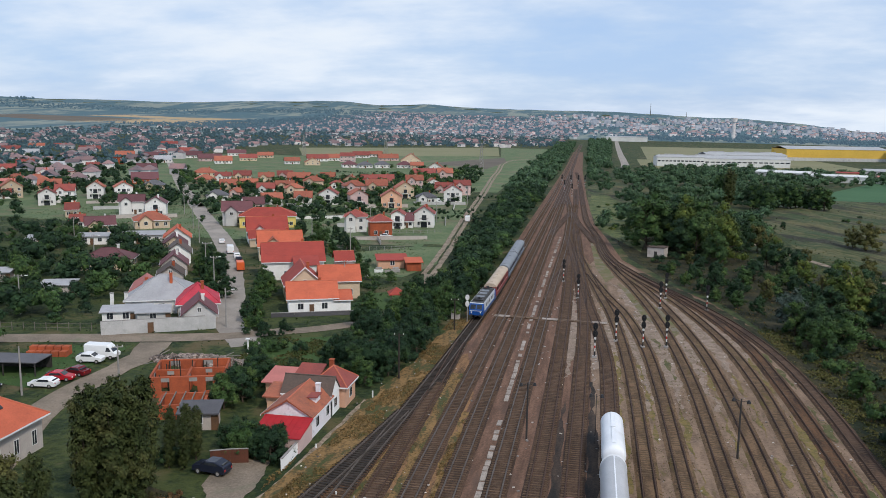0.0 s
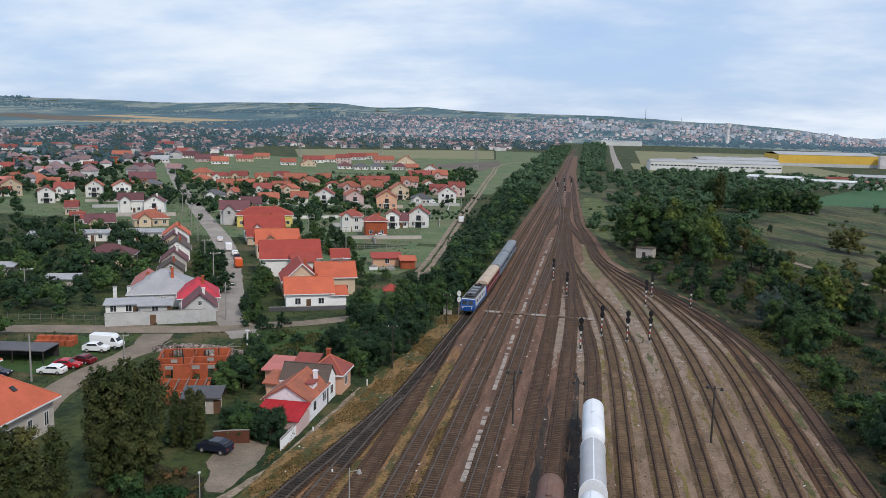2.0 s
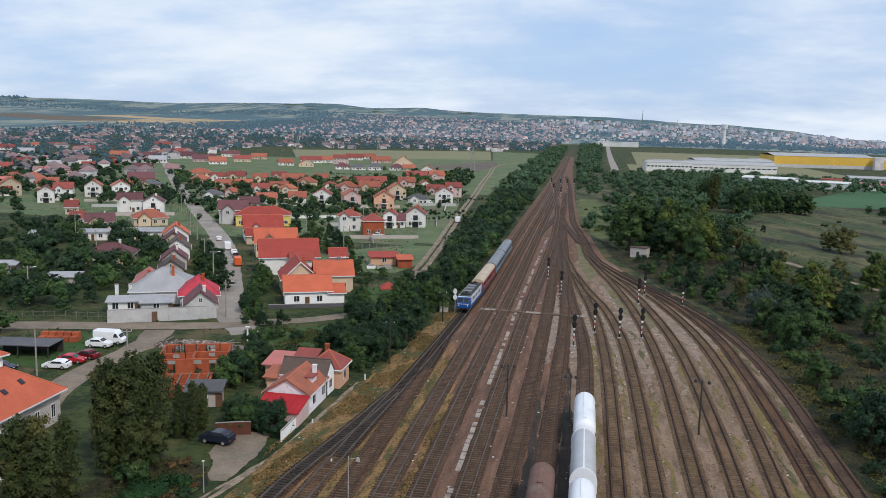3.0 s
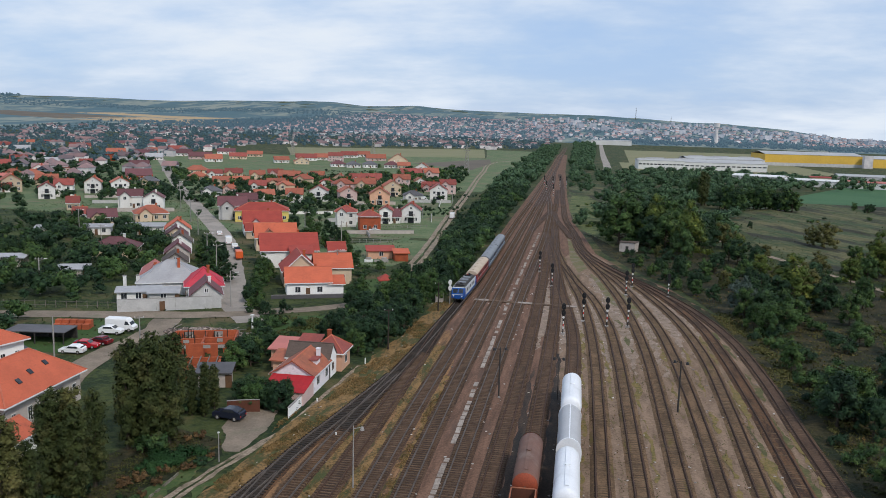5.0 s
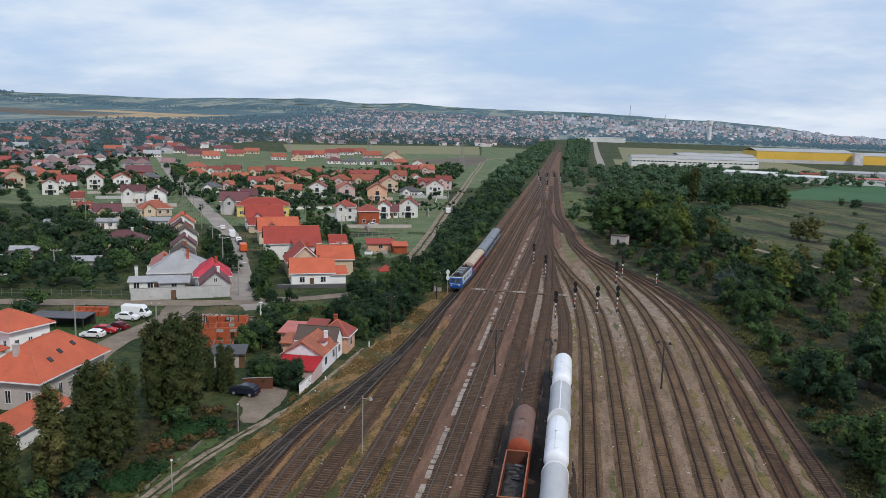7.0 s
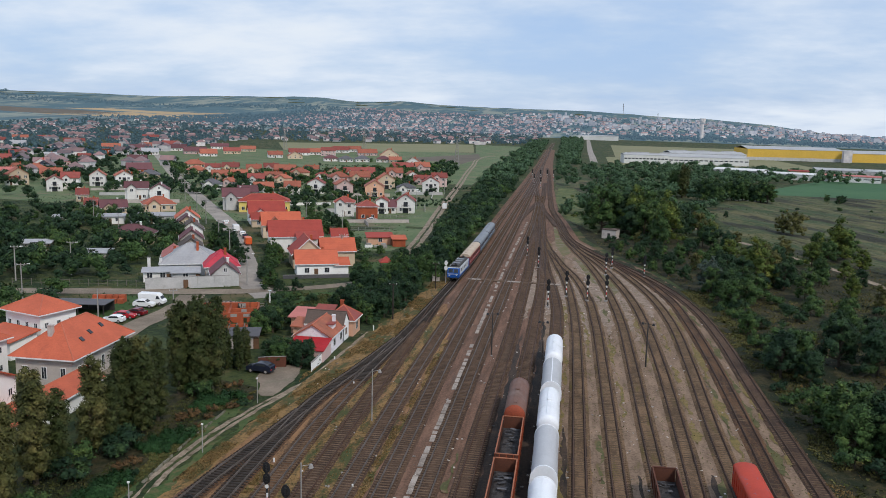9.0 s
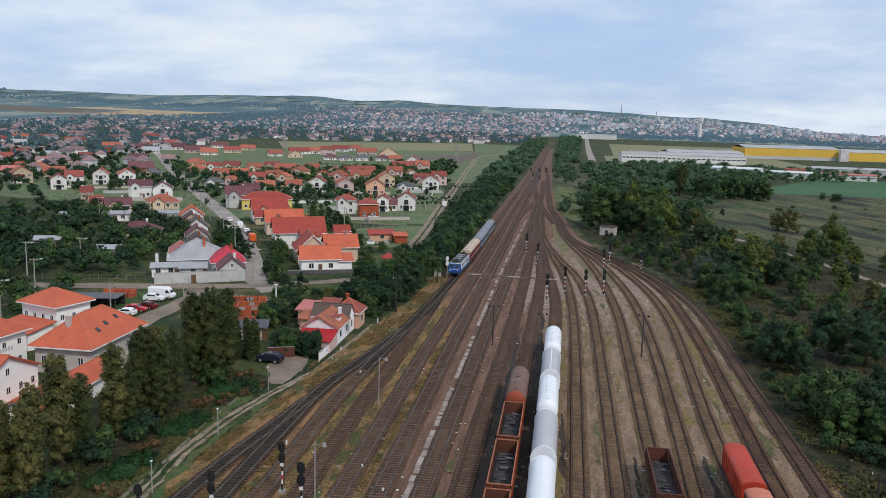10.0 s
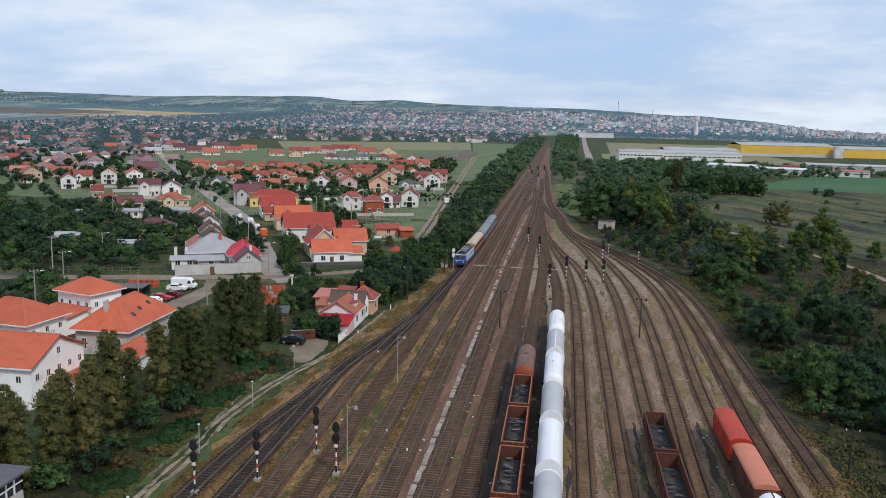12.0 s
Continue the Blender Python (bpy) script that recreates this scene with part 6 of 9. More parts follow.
def pylon(x, y, h):
    base = thing("lattice_pylon", pose(x, y, height(x, y)), "tall grey steel lattice pylon in a field", "pylon", "pylons")
    for sx in (-1, 1):
        for sy in (-1, 1):
            part("leg", Shape().rod((sx * h * 0.09, sy * h * 0.09, 0), (sx * 0.35, sy * 0.35, h), 0.14, 0.09, 5), CONCRETE, base)
    for i in range(8):
        z0, z1 = h * i / 8, h * (i + 1) / 8
        w0, w1 = h * 0.09 * (1 - i / 8) + 0.35 * i / 8, h * 0.09 * (1 - (i + 1) / 8) + 0.35 * (i + 1) / 8
        for sy in (-1, 1):
            for p, q in (((-w0, sy * w0, z0), (w1, sy * w1, z1)), ((w0, sy * w0, z0), (-w1, sy * w1, z1)), ((sy * w0, -w0, z0), (sy * w1, w1, z1)), ((sy * w0, w0, z0), (sy * w1, -w1, z1))):
                part("brace", Shape().rod(p, q, 0.07, None, 4), CONCRETE, base)
    for z in (0.78, 0.88, 0.97):
        part("crossarm", Shape().box(-h * 0.13, h * 0.13, -0.15, 0.15, h * z, h * z + 0.25), CONCRETE, base)
    return base


# ---- cars: along their own x, nose to +x ----
def car(x, y, rot, paint, label, kind="saloon", name="car"):
    base = thing(name, pose(x, y, 0.08, 0, 0, rot), label, "van" if kind == "van" else "car", "parked vehicles")
    if kind == "van":
        L, W, low = 5.6, 1.0, 0.45
        body = [(-2.8, low), (2.75, low), (2.8, 1.0), (2.35, 1.25), (1.75, 2.2), (1.3, 2.5), (-2.7, 2.55), (-2.8, 2.4)]
        glass = [((1.72, 2.15), (2.3, 1.32))]
        sides = [(1.0, 1.75, 1.35, 2.05)]
        wheels, r = (-1.75, 1.85), 0.34
    else:
        up = 0.22 if kind == "suv" else 0.0
        L, W, low = 4.4, 0.88, 0.28 + up * 0.4
        tail = -1.95 if kind in ("suv", "hatch") else -1.45
        body = [(-2.15, low), (2.15, low), (2.2, 0.62 + up), (2.05, 0.78 + up), (1.05, 0.95 + up), (0.35, 1.42 + up), (-0.95, 1.46 + up), (tail, 1.0 + up + (0.1 if tail < -1.8 else 0)), (-2.15, 0.95 + up), (-2.2, 0.6 + up)]
        glass = [((1.0, 0.99 + up), (0.42, 1.38 + up))]
        sides = [(-1.35, 0.45, 0.98 + up, 1.34 + up)]
        wheels, r = (-1.3, 1.35), 0.31 + up * 0.15
    s = Shape()
    k = len(body)
    rings = []
    for yy, sc in ((-W, 0.93), (-W + 0.1, 1.0), (W - 0.1, 1.0), (W, 0.93)):
        rings.append([(a * (1 if sc == 1 else 0.985), yy, low + (b - low) * (1 if sc == 1 else 0.93)) for a, b in body])
    s.rings(rings)
    part("body", s, paint, base)
    for (x0, z0), (x1, z1) in glass:
        s = Shape()
        s.v = [(x0 + 0.03, -W + 0.16, z0 + 0.02), (x0 + 0.03, W - 0.16, z0 + 0.02), (x1 + 0.03, W - 0.2, z1 + 0.02), (x1 + 0.03, -W + 0.2, z1 + 0.02), (x0 - 0.2, -W + 0.16, z0 - 0.02), (x0 - 0.2, W - 0.16, z0 - 0.02), (x1 - 0.2, W - 0.2, z1 - 0.04), (x1 - 0.2, -W + 0.2, z1 - 0.04)]
        s.f = [(0, 1, 2, 3), (7, 6, 5, 4), (0, 4, 5, 1), (1, 5, 6, 2), (2, 6, 7, 3), (3, 7, 4, 0)]
        part("windscreen", s, GLASS, base)
    for x0, x1, z0, z1 in sides:
        for sy in (-1, 1):
            s = Shape().extrude([(x0, z0), (x1 + 0.25, z0), (x1 - 0.15, z1), (x0 + 0.2, z1)], min(sy * (W - 0.05), sy * (W + 0.005)), max(sy * (W - 0.05), sy * (W + 0.005)))
            part("side_window", s, GLASS, base)
    if kind != "van":
        part("rear_window", Shape().box(tail + 0.02, tail + 0.22, -W + 0.2, W - 0.2, 1.05 + (0.22 if kind == "suv" else 0), 1.26 + (0.22 if kind == "suv" else 0)), GLASS, base)
    for wx in wheels:
        for sy in (-1, 1):
            t = part("tyre", Shape().rod((wx, sy * (W - 0.2), r), (wx, sy * (W + 0.01), r), r, None, 16), RUBBER, base, smooth=True)
            part("rim", Shape().rod((wx, sy * (W + 0.0), r), (wx, sy * (W + 0.02), r), r * 0.6, None, 12), CONCRETE, t)
    for sy in (-1, 1):
        part("headlight", Shape().box(body[2][0] - 0.16, body[2][0] + 0.01, sy * (W - 0.28) - 0.14, sy * (W - 0.28) + 0.14, 0.58, 0.72), SIGWHITE, base)
        part("tail_light", Shape().box(body[-1][0] - 0.02, body[-1][0] + 0.1, sy * (W - 0.2) - 0.1, sy * (W - 0.2) + 0.1, 0.68, 0.88), SIGRED, base)
    return base

# ---- trains in the yard ----
tank_wagon(96.5, 0.15, TANKWHITE, TANKWHITE, "white tank wagon with rounded ends on a siding")
hood_wagon(82.0, 0.05, TANKGREY, TANKWHITE, "grey covered wagon with a rounded roof and white ends")
tank_wagon(67.4, -0.05, TANKWHITE, TANKWHITE, "white tank wagon with rounded ends on a siding")
hood_wagon(52.7, -0.1, TANKGREY, TANKWHITE, "grey covered wagon with a rounded roof and white ends", open_line=False)
hood_wagon(37.6, -0.15, TANKWHITE, TANKWHITE, "white covered wagon with a stained rounded hood")
hood_wagon(22.6, -0.2, TANKGREY, TANKWHITE, "grey covered wagon with a rounded roof and white ends", open_line=False)
tank_wagon(70.6, -4.4, TANKBROWN, RUST, "dull brown tank wagon with rust-red ends", length=14.2)
for k_, (y_, sd_) in enumerate(((57.0, 1), (43.7, 2), (30.4, 3), (17.1, 4))):
    open_wagon(y_, -4.45, RUST, RUSTPALE, "open wagon in worn orange-red paint, loaded with scrap")
    scrap_load(y_, -4.45, sd_)
for y_, sd_ in ((44.9, 5), (31.6, 6), (18.3, 7)):
    open_wagon(y_, 12.95, RUSTDARK, RUSTDARK, "open wagon with rusty sides and a dark load")
    scrap_load(y_, 13.0, sd_, top=0.35, label="dark heap of coal-like scrap in an open wagon")
box_wagon(46.6, 21.6, REDWAG, REDWAG, "bright red covered wagon with a scuffed roof", length=11.6)
box_wagon(34.6, 21.6, RUSTDARK, SALMON, "covered wagon with a faded salmon roof and brown ribbed sides", length=12.0)
hood_wagon(21.5, 21.6, TANKWHITE, RUSTDARK, "white covered wagon with a rounded roof and brown ends")

# ---- the passenger train on the main line ----
def on_track_c(y):
    pts = TRACKS["c"]
    return float(np.interp(y, [p[1] for p in pts], [p[0] for p in pts]))


def lean_c(y):
    return math.degrees(math.atan2(-(on_track_c(y + 8) - on_track_c(y - 8)), 16))


TRAIN = 163.0
locomotive(TRAIN + 9.5, on_track_c(TRAIN + 9.5), lean_c(TRAIN + 9.5))
coach(TRAIN + 31.5, on_track_c(TRAIN + 31.5), lean_c(TRAIN + 31.5), COACHRED, COACHTOP, "dark red passenger coach with a cream roof")
coach(TRAIN + 56.3, on_track_c(TRAIN + 56.3), lean_c(TRAIN + 56.3), COACHBLUE, COACHGREY, "grey-blue passenger coach with a grey roof")
coach(TRAIN + 81.1, on_track_c(TRAIN + 81.1), lean_c(TRAIN + 81.1), COACHBLUE, COACHGREY, "grey-blue passenger coach with a grey roof")

# ---- signals, lamps, posts ----
SIG = signal_proto()
SIG.matrix_world = pose(-37.4, 25.3, 0.1, 0, 0, 3)
for x_, y_, h_ in ((-32.0, 29.4, 1.0), (-27.9, 38.1, 0.97), (-23.9, 32.5, 1.05), (-1.9, 142.2, 1.05), (2.1, 154, 1.05), (6.9, 150.6, 1.05), (11.2, 151.7, 1.05), (-5.7, 191.3, 1.0), (-9.8, 211.5, 1.0),
                   (12.6, 184.9, 1.05), (14.8, 196.3, 1.05), (22.7, 185.0, 1.0), (-23.0, 552, 1.2), (-17.0, 546, 1.2), (-12.2, 548, 1.2), (-7.8, 550, 1.2), (-14.3, 470, 1.2), (-19.6, 500, 1.2)):
    copy_thing(SIG, pose(x_, y_, 0.1, 0, 0, random.uniform(-6, 6)) @ Matrix.Scale(h_, 4))
lamp_pole(-10.7, 101.6, 7.8, STEEL, "dark steel yard lamp with two lamp heads", turn=15, r=0.14)
lamp_pole(15.6, 101.0, 7.8, STEEL, "dark steel yard lamp with two lamp heads", turn=-20, r=0.15)
lamp_pole(-23.7, 66.4, 7.4, CONCRETE, "slim concrete lamp post beside a siding", arm=1.0, heads=1, turn=180, r=0.09)
lamp_pole(-23.4, 35.4, 7.4, CONCRETE, "slim concrete lamp post beside a siding", arm=1.0, heads=1, turn=180, r=0.09)
lamp_pole(-1.9, 102.0, 6.8, STEEL, "thin dark yard lamp beside the wagons", arm=0.7, heads=2, r=0.06)
for x_, y_, h_ in ((-41.2, 51.8, 3.6), (-41.3, 70.0, 3.6), (-41.5, 35.4, 3.6), (-42.6, 21.0, 1.2)):
    thin_post(x_, y_, h_, CONCRETE, "slim grey concrete post beside the dirt path")
thin_post(-34.6, 113.2, 1.1, SIGWHITE, "short white marker post in dry grass", r=0.12, cap=False, name="marker_post")
for x_, y_ in ((-36.6, 93.2), (-21.0, 46.0), (-17.3, 40.5), (-30.0, 80.8), (-31.9, 51.0)):
    thin_post(x_, y_, 0.55, SIGWHITE, "small white kilometre marker by the track", r=0.13, cap=False, name="marker_post")
twin = thing("relay_signal", pose(-27.9, 163.2, 0), "pale grey signal seen from behind on a post", "railway signal")
part("mast", Shape().rod((0, 0, -0.1), (0, 0, 5.6), 0.09, None, 8), CONCRETE, twin)
for z_ in (3.9, 5.2):
    o_ = [(0.42 * math.cos(2 * math.pi * i / 18), 0.62 * math.sin(2 * math.pi * i / 18)) for i in range(18)]
    part("backboard", Shape().rings([[(a, -0.16, z_ + b) for a, b in o_], [(a, 0.0, z_ + b) for a, b in o_]]), SIGWHITE, twin)
box_ = thing("relay_cabinet", pose(-30.6, 165.0, 0), "weathered pale relay cabinet beside the line", "cabinet")
part("body", Shape().box(-0.9, 0.9, -0.5, 0.5, 0, 2.0), PALEWALL, box_)
part("lid", Shape().box(-1.0, 1.0, -0.6, 0.6, 2.0, 2.12), CONCRETE, box_)
part("door", Shape().box(-0.75, 0.75, -0.53, -0.5, 0.15, 1.9), PALEWALL, box_)
utility_pole(-32.9, 123.0, 7.6, LINEWOOD, "dark wooden line pole in dry grass", turn=10)
utility_pole(-29.3, 155.7, 6.5, LINEWOOD, "dark wooden line pole in dry grass", turn=10)
utility_pole(33.9, 42.4, 6.2, LINEWOOD, "dark wooden line pole among weeds", turn=-5)
utility_pole(-85.6, 103.0, 7.5, CONCRETE, "thick pale concrete pole beside parked cars", arms=0)
utility_pole(-73.9, 147.6, 8.0, CONCRETE, "concrete street lamp pole beside the lane", arms=0, lamp=True, turn=20)
utility_pole(-73.2, 108.6, 7.0, CONCRETE, "concrete pole beside the gravel road", arms=1, turn=30)
thin_post(-61.9, 130.5, 2.8, SIGWHITE, "stubby white concrete post in rough grass", r=0.2, cap=True)
for x_, y_ in ((-92, 180), (-104, 200), (-131, 250), (-150, 283), (-176, 326), (-86, 300), (-96, 262), (-76, 240), (-200, 372), (-66, 330), (-72, 420), (-120, 148), (-128, 138), (-104, 96), (-60, 182), (-140, 205), (-170, 240), (-112, 118), (-64, 402)):
    utility_pole(x_, y_, 8.5, CONCRETE, "slender grey concrete utility pole", turn=25 + 7 * (x_ % 3), lamp=(x_ % 2 == 0))
pylon(-94, 676, 24)
pylon(-260, 1010, 26)
pylon(-330, 905, 24)
# worn track across the pasture
ribbon("footpath", [(50, 311), (52.1, 302), (59.0, 280), (64.5, 262), (72, 238), (80.4, 212), (84.5, 190), (87, 168), (89, 130)], 2.4, 0.1, DIRT, "worn pale track across rough pasture", "path", jag=0.4, seed=61, step=1.5)
# edge slabs: a broken white line between two main tracks
rs = random.Random(9)
edge = thing("edging", pose(-14.9, 0, 0), "broken line of pale concrete edging slabs between tracks", "edging")
rest_ = Shape()
y_, count_ = 12.0, 0
while y_ < 300:
    ln = rs.uniform(0.9, 2.2) if rs.random() < 0.7 else rs.uniform(2.4, 5)
    x_ = 0.25 * math.sin(y_ / 40) + (0.9 * max(0, y_ - 120) / 220)
    if rs.random() < (0.78 if y_ < 120 else 0.6):
        m_ = pose(x_ + rs.uniform(-0.06, 0.06), y_, 0.07, 0, 0, rs.uniform(-1.5, 1.5))
        if y_ < 230:
            part("slab", Shape().box(-0.32, 0.32, 0, ln, 0, 0.10, m_), SLAB, edge)
        else:
            rest_.box(-0.36, 0.36, 0, ln, 0, 0.16, m_)
    y_ += ln + rs.uniform(0.05, 0.7)
tagged(part("slab_row", rest_, SLAB, edge), kind="stuff")
# timber crossing over the tracks
cross = thing("foot_crossing", pose(0, 168, 0.0, 0, 0, -4), "pale plank crossing laid over the tracks", "crossing")
for i in range(7):
    part("plank", Shape().box(-23 + 3.4 * i, -19.7 + 3.4 * i, -0.8, 0.8, 0.2, 0.30), SLEEPER if i % 3 else SLAB, cross)

# ---- parked vehicles ----
car(-85.2, 123.0, 6, CARWHITE, "white high-roofed delivery van parked on grass", "van", "van")
car(-85.6, 120.2, 8, CARWHITE, "white estate car parked beside a van", "suv")
car(-83.8, 113.6, 172, CARMAROON, "dark red saloon car parked on grass", "saloon")
car(-84.6, 110.6, 10, CARRED, "bright red hatchback parked on grass", "hatch")
car(-85.0, 107.2, 186, CARWHITE, "white hatchback parked by the gravel road", "hatch")
car(-46.0, 83.6, 172, CARNAVY, "dark blue car parked under trees", "suv")
car(-92.5, 104.0, 10, CARNAVY, "dark car parked under a low roof", "hatch")
car(-97.6, 207.3, 118, CARORANGE, "orange van parked in the village street", "van", "van")
car(-112.5, 233.5, 118, CARWHITE, "white van parked outside a house", "van", "van")
car(-103.5, 219.5, 118, CARNAVY, "dark car parked outside a house", "saloon")
car(-107.0, 226.0, 118, CARWHITE, "pale car parked in the village street", "hatch")
car(-124, 252, 118, CARWHITE, "white car parked in the village street", "saloon")
car(-74.5, 279.0, 10, CARWHITE, "white car parked on a lawn", "saloon")
car(-80.5, 406.0, 10, CARWHITE, "white van parked beside a house", "van", "van")
car(-53.6, 334.0, 95, CARWHITE, "white van driving on a farm track", "van", "van")

# ---- hut among the trees ----
hut = thing("line_hut", pose(17.6, 261.0, 0, 0, 0, -20), "small pale abandoned railway hut", "hut")
part("wall", Shape().box(-2.6, 2.6, -2.2, 2.2, -0.2, 3.2), PALEWALL, hut)
part("roof", Shape().box(-2.8, 2.8, -2.4, 2.4, 3.2, 3.4), ROOF_OLD, hut)
part("door", Shape().box(-0.5, 0.5, -2.24, -2.2, 0, 2.0), STEEL, hut)

# loose stones and scraps lying about the yard
rl = random.Random(12)
bits = Shape()
for i_ in range(1500):
    x_, y_ = rl.uniform(-37, 32), rl.uniform(15, 230)
    if x_ > 30 - max(0, y_ - 140) * 0.35:
        continue
    k_ = rl.uniform(0.05, 0.17)
    bits.box(-k_, k_, -k_ * 0.7, k_ * 0.7, 0, k_ * 0.6, pose(x_, y_, 0.09, rl.uniform(-10, 10), rl.uniform(-10, 10), rl.uniform(0, 180)))
BITS = mat("pale_litter", (0.50, 0.46, 0.42), (0.20, 0.17, 0.15), 0.9, 0.9, 6, 0.2, island=0.7)
tagged(part("loose_stones", bits, BITS), "pale stones and scraps scattered over ballast", "stones", kind="stuff")

# ---- the row of houses on the village street ----
house(-62.7, 166.3, 23, 10.2, 7.4, 3.5, 2.7, ROOF_O, WHITE, "gable", "f2r1l1", label="white bungalow with a bright orange tile roof and skylight", mesh=WIN)
house(-56.5, 168.3, 23, 3.2, 6.2, 2.9, 1.3, ROOF_O, WHITE, "gable", "f0", label="small white annex with an orange tile roof", chimney=False, door=False)
fence_wall("garden_wall", [(-68.5, 157.5), (-64.0, 159.2), (-59.5, 161.1), (-55.2, 162.9), (-50.0, 165.2)], 0.9, 0.25, ROOF_G, "dark stone garden wall before a white house")
house(-69.0, 178.2, -65, 11.5, 8.4, 4.0, 3.9, ROOF_R, BEIGE, "gable", "r2", label="beige gabled house with a dark red roof and white barge boards")
barge = thing("barge_board", pose(-69.0, 178.2, 0, 0, 0, -65), "white barge boards under a red gable", "trim")
for sy_ in (-1, 1):
    s_ = Shape()
    s_.v = [(6.27, sy_ * 4.75, 3.62), (6.27, 0, 7.95), (6.27, 0, 8.25), (6.27, sy_ * 4.75, 3.92), (6.33, sy_ * 4.75, 3.62), (6.33, 0, 7.95), (6.33, 0, 8.25), (6.33, sy_ * 4.75, 3.92)]
    s_.f = [(0, 1, 2, 3), (7, 6, 5, 4), (0, 4, 5, 1), (3, 2, 6, 7), (0, 3, 7, 4)]
    part("board", s_, FRAME, barge)
house(-61.5, 182.0, 23, 9.0, 8.0, 4.4, 2.8, ROOF_O, BEIGE, "gable", "f2r2", label="peach house with an orange tile roof behind a gable")
house(-81.0, 203.5, 24, 15.5, 12.5, 4.9, 3.9, ROOF_R, WHITE_T, "gable", "f4l2", label="large white house with a sweeping red tile roof")
house(-74.6, 196.2, 24, 5.6, 4.6, 4.6, 1.6, ROOF_R, WHITE_T, "shed", "f2", label="white dormer wing with a red sheet roof", chimney=False, door=False)
house(-68.0, 207.0, 24, 4.5, 6.0, 4.6, 1.8, ROOF_R, PINK, "gable", "f1", label="small pinkish outbuilding with a red tile roof", chimney=False)
house(-94.8, 229.5, 25, 12.5, 11.0, 4.4, 3.6, ROOF_O, BEIGE, "gable", "f3l2", label="beige house with a broad orange tile roof and a small dormer")
house(-95.5, 226.0, -65, 5.0, 4.4, 5.0, 1.7, ROOF_B, BEIGE, "gable", "r1", label="small tiled dormer gable on an orange roof", chimney=False, door=False)
house(-112.0, 261.5, 26, 13.0, 12.0, 4.2, 3.9, ROOF_R, WHITE_T, "gable", "f3l2", label="white house with a steep red tile roof")
house(-108.5, 250.8, 26, 9.5, 6.5, 3.0, 2.0, ROOF_R, BEIGE, "gable", "f2", label="low beige wing with a red tile roof", chimney=False)
house(-126.5, 298.0, 22, 21.0, 11.0, 4.6, 2.6, ROOF_R, YELLOW, "hip", "f6r2", label="bright yellow house with a red hipped roof")
house(-140.0, 300.0, 24, 11.0, 9.5, 5.8, 3.2, ROOF_D, GREYW, "gable", "f3l2", label="grey two-storey house with a maroon roof")

# ---- the walled yard and its buildings ----
fence_wall("yard_wall", [(-94.1, 136.4), (-90.6, 138.2), (-87.2, 140.0), (-83.8, 141.8), (-80.4, 143.6), (-77.2, 145.3)], 2.7, 0.3, GREYW, "tall cement-rendered yard wall along a lane")
gate = thing("gate", pose(-86.1, 140.42, 0, 0, 0, 27.6), "brown sheet-metal gate in a grey yard wall", "gate")
part("leaf", Shape().box(-0.55, 0.55, -0.19, -0.165, 0.05, 2.1), DOORBROWN, gate)
part("handle", Shape().box(0.35, 0.42, -0.23, -0.19, 1.0, 1.12), STEEL, gate)
house(-79.9, 148.2, -63, 7.2, 6.2, 3.2, 2.6, ROOF_D, GREYW, "gable", "r0", label="small grey cement gabled house with an old tile roof", mesh=WIN_S, door=False)
house(-84.6, 157.0, -63, 9.0, 8.0, 3.4, 3.2, ROOF_CRIMSON, GREYW, "hip", "r2", label="grey house with a scarlet sheet roof")
house(-94.6, 161.0, -65, 13.0, 14.5, 3.2, 4.0, ROOF_METAL, WHITE_T, "hip", "r3", label="wide low house with a pale grey sheet roof", over=0.4)
house(-102.0, 166.0, -65, 12.0, 5.0, 3.4, 1.6, ROOF_PINK, WHITE_T, "gable", "r1", label="low wing with a faded pink sheet roof")
house(-95.5, 147.8, 25, 9.0, 4.2, 2.4, 0.4, ROOF_METAL, WHITE_T, "shed", "f3", label="low whitish shed with a sheet-metal roof", chimney=False)
house(-90.0, 148.5, 25, 6.0, 4.0, 2.3, 0.6, ROOF_METAL, GREYW, "shed", "f1", label="lean-to shed with a pale sheet roof", chimney=False)
for i_, (x_, y_) in enumerate(((-98.9, 153.3), (-101.4, 152.0))):
    ch_ = thing("chimney_stack", pose(x_, y_, 0), "slim white chimney stack of a low house", "chimney")
    part("shaft", Shape().box(-0.28, 0.28, -0.28, 0.28, 0, 4.6), WHITE_T, ch_)
    part("cap", Shape().box(-0.36, 0.36, -0.36, 0.36, 4.6, 4.75), CONCRETE, ch_)
house(-106.5, 186.0, -63, 8.0, 6.0, 2.8, 2.2, ROOF_OLD, PALEWALL, "gable", "r1", label="narrow old house with a grey-brown tile roof")
house(-112.5, 199.0, -63, 8.0, 6.5, 3.0, 2.6, ROOF_D, PALEWALL, "gable", "r1", label="narrow old house with a maroon tile roof")
house(-120.5, 216.0, -63, 9.0, 7.0, 3.2, 2.6, ROOF_OLD, WHITE_T, "gable", "r1", label="old street house with a brown tile roof")
house(-128.5, 229.0, -63, 9.0, 7.0, 3.2, 2.6, ROOF_D, BEIGE, "gable", "r1")
house(-135.0, 243.0, -63, 9.0, 8.0, 3.4, 3.0, ROOF_O, WHITE_T, "gable", "r2")
house(-133.0, 201.0, 20, 13.0, 10.0, 3.0, 2.6, ROOF_D, BEIGE, "hip", "f3r2", label="low beige house with a maroon hipped roof among trees")
house(-150.0, 246.0, 22, 15.0, 6.0, 2.8, 0.6, ROOF_METAL, WHITE_T, "shed", "f4", label="long low pale outbuilding", chimney=False)
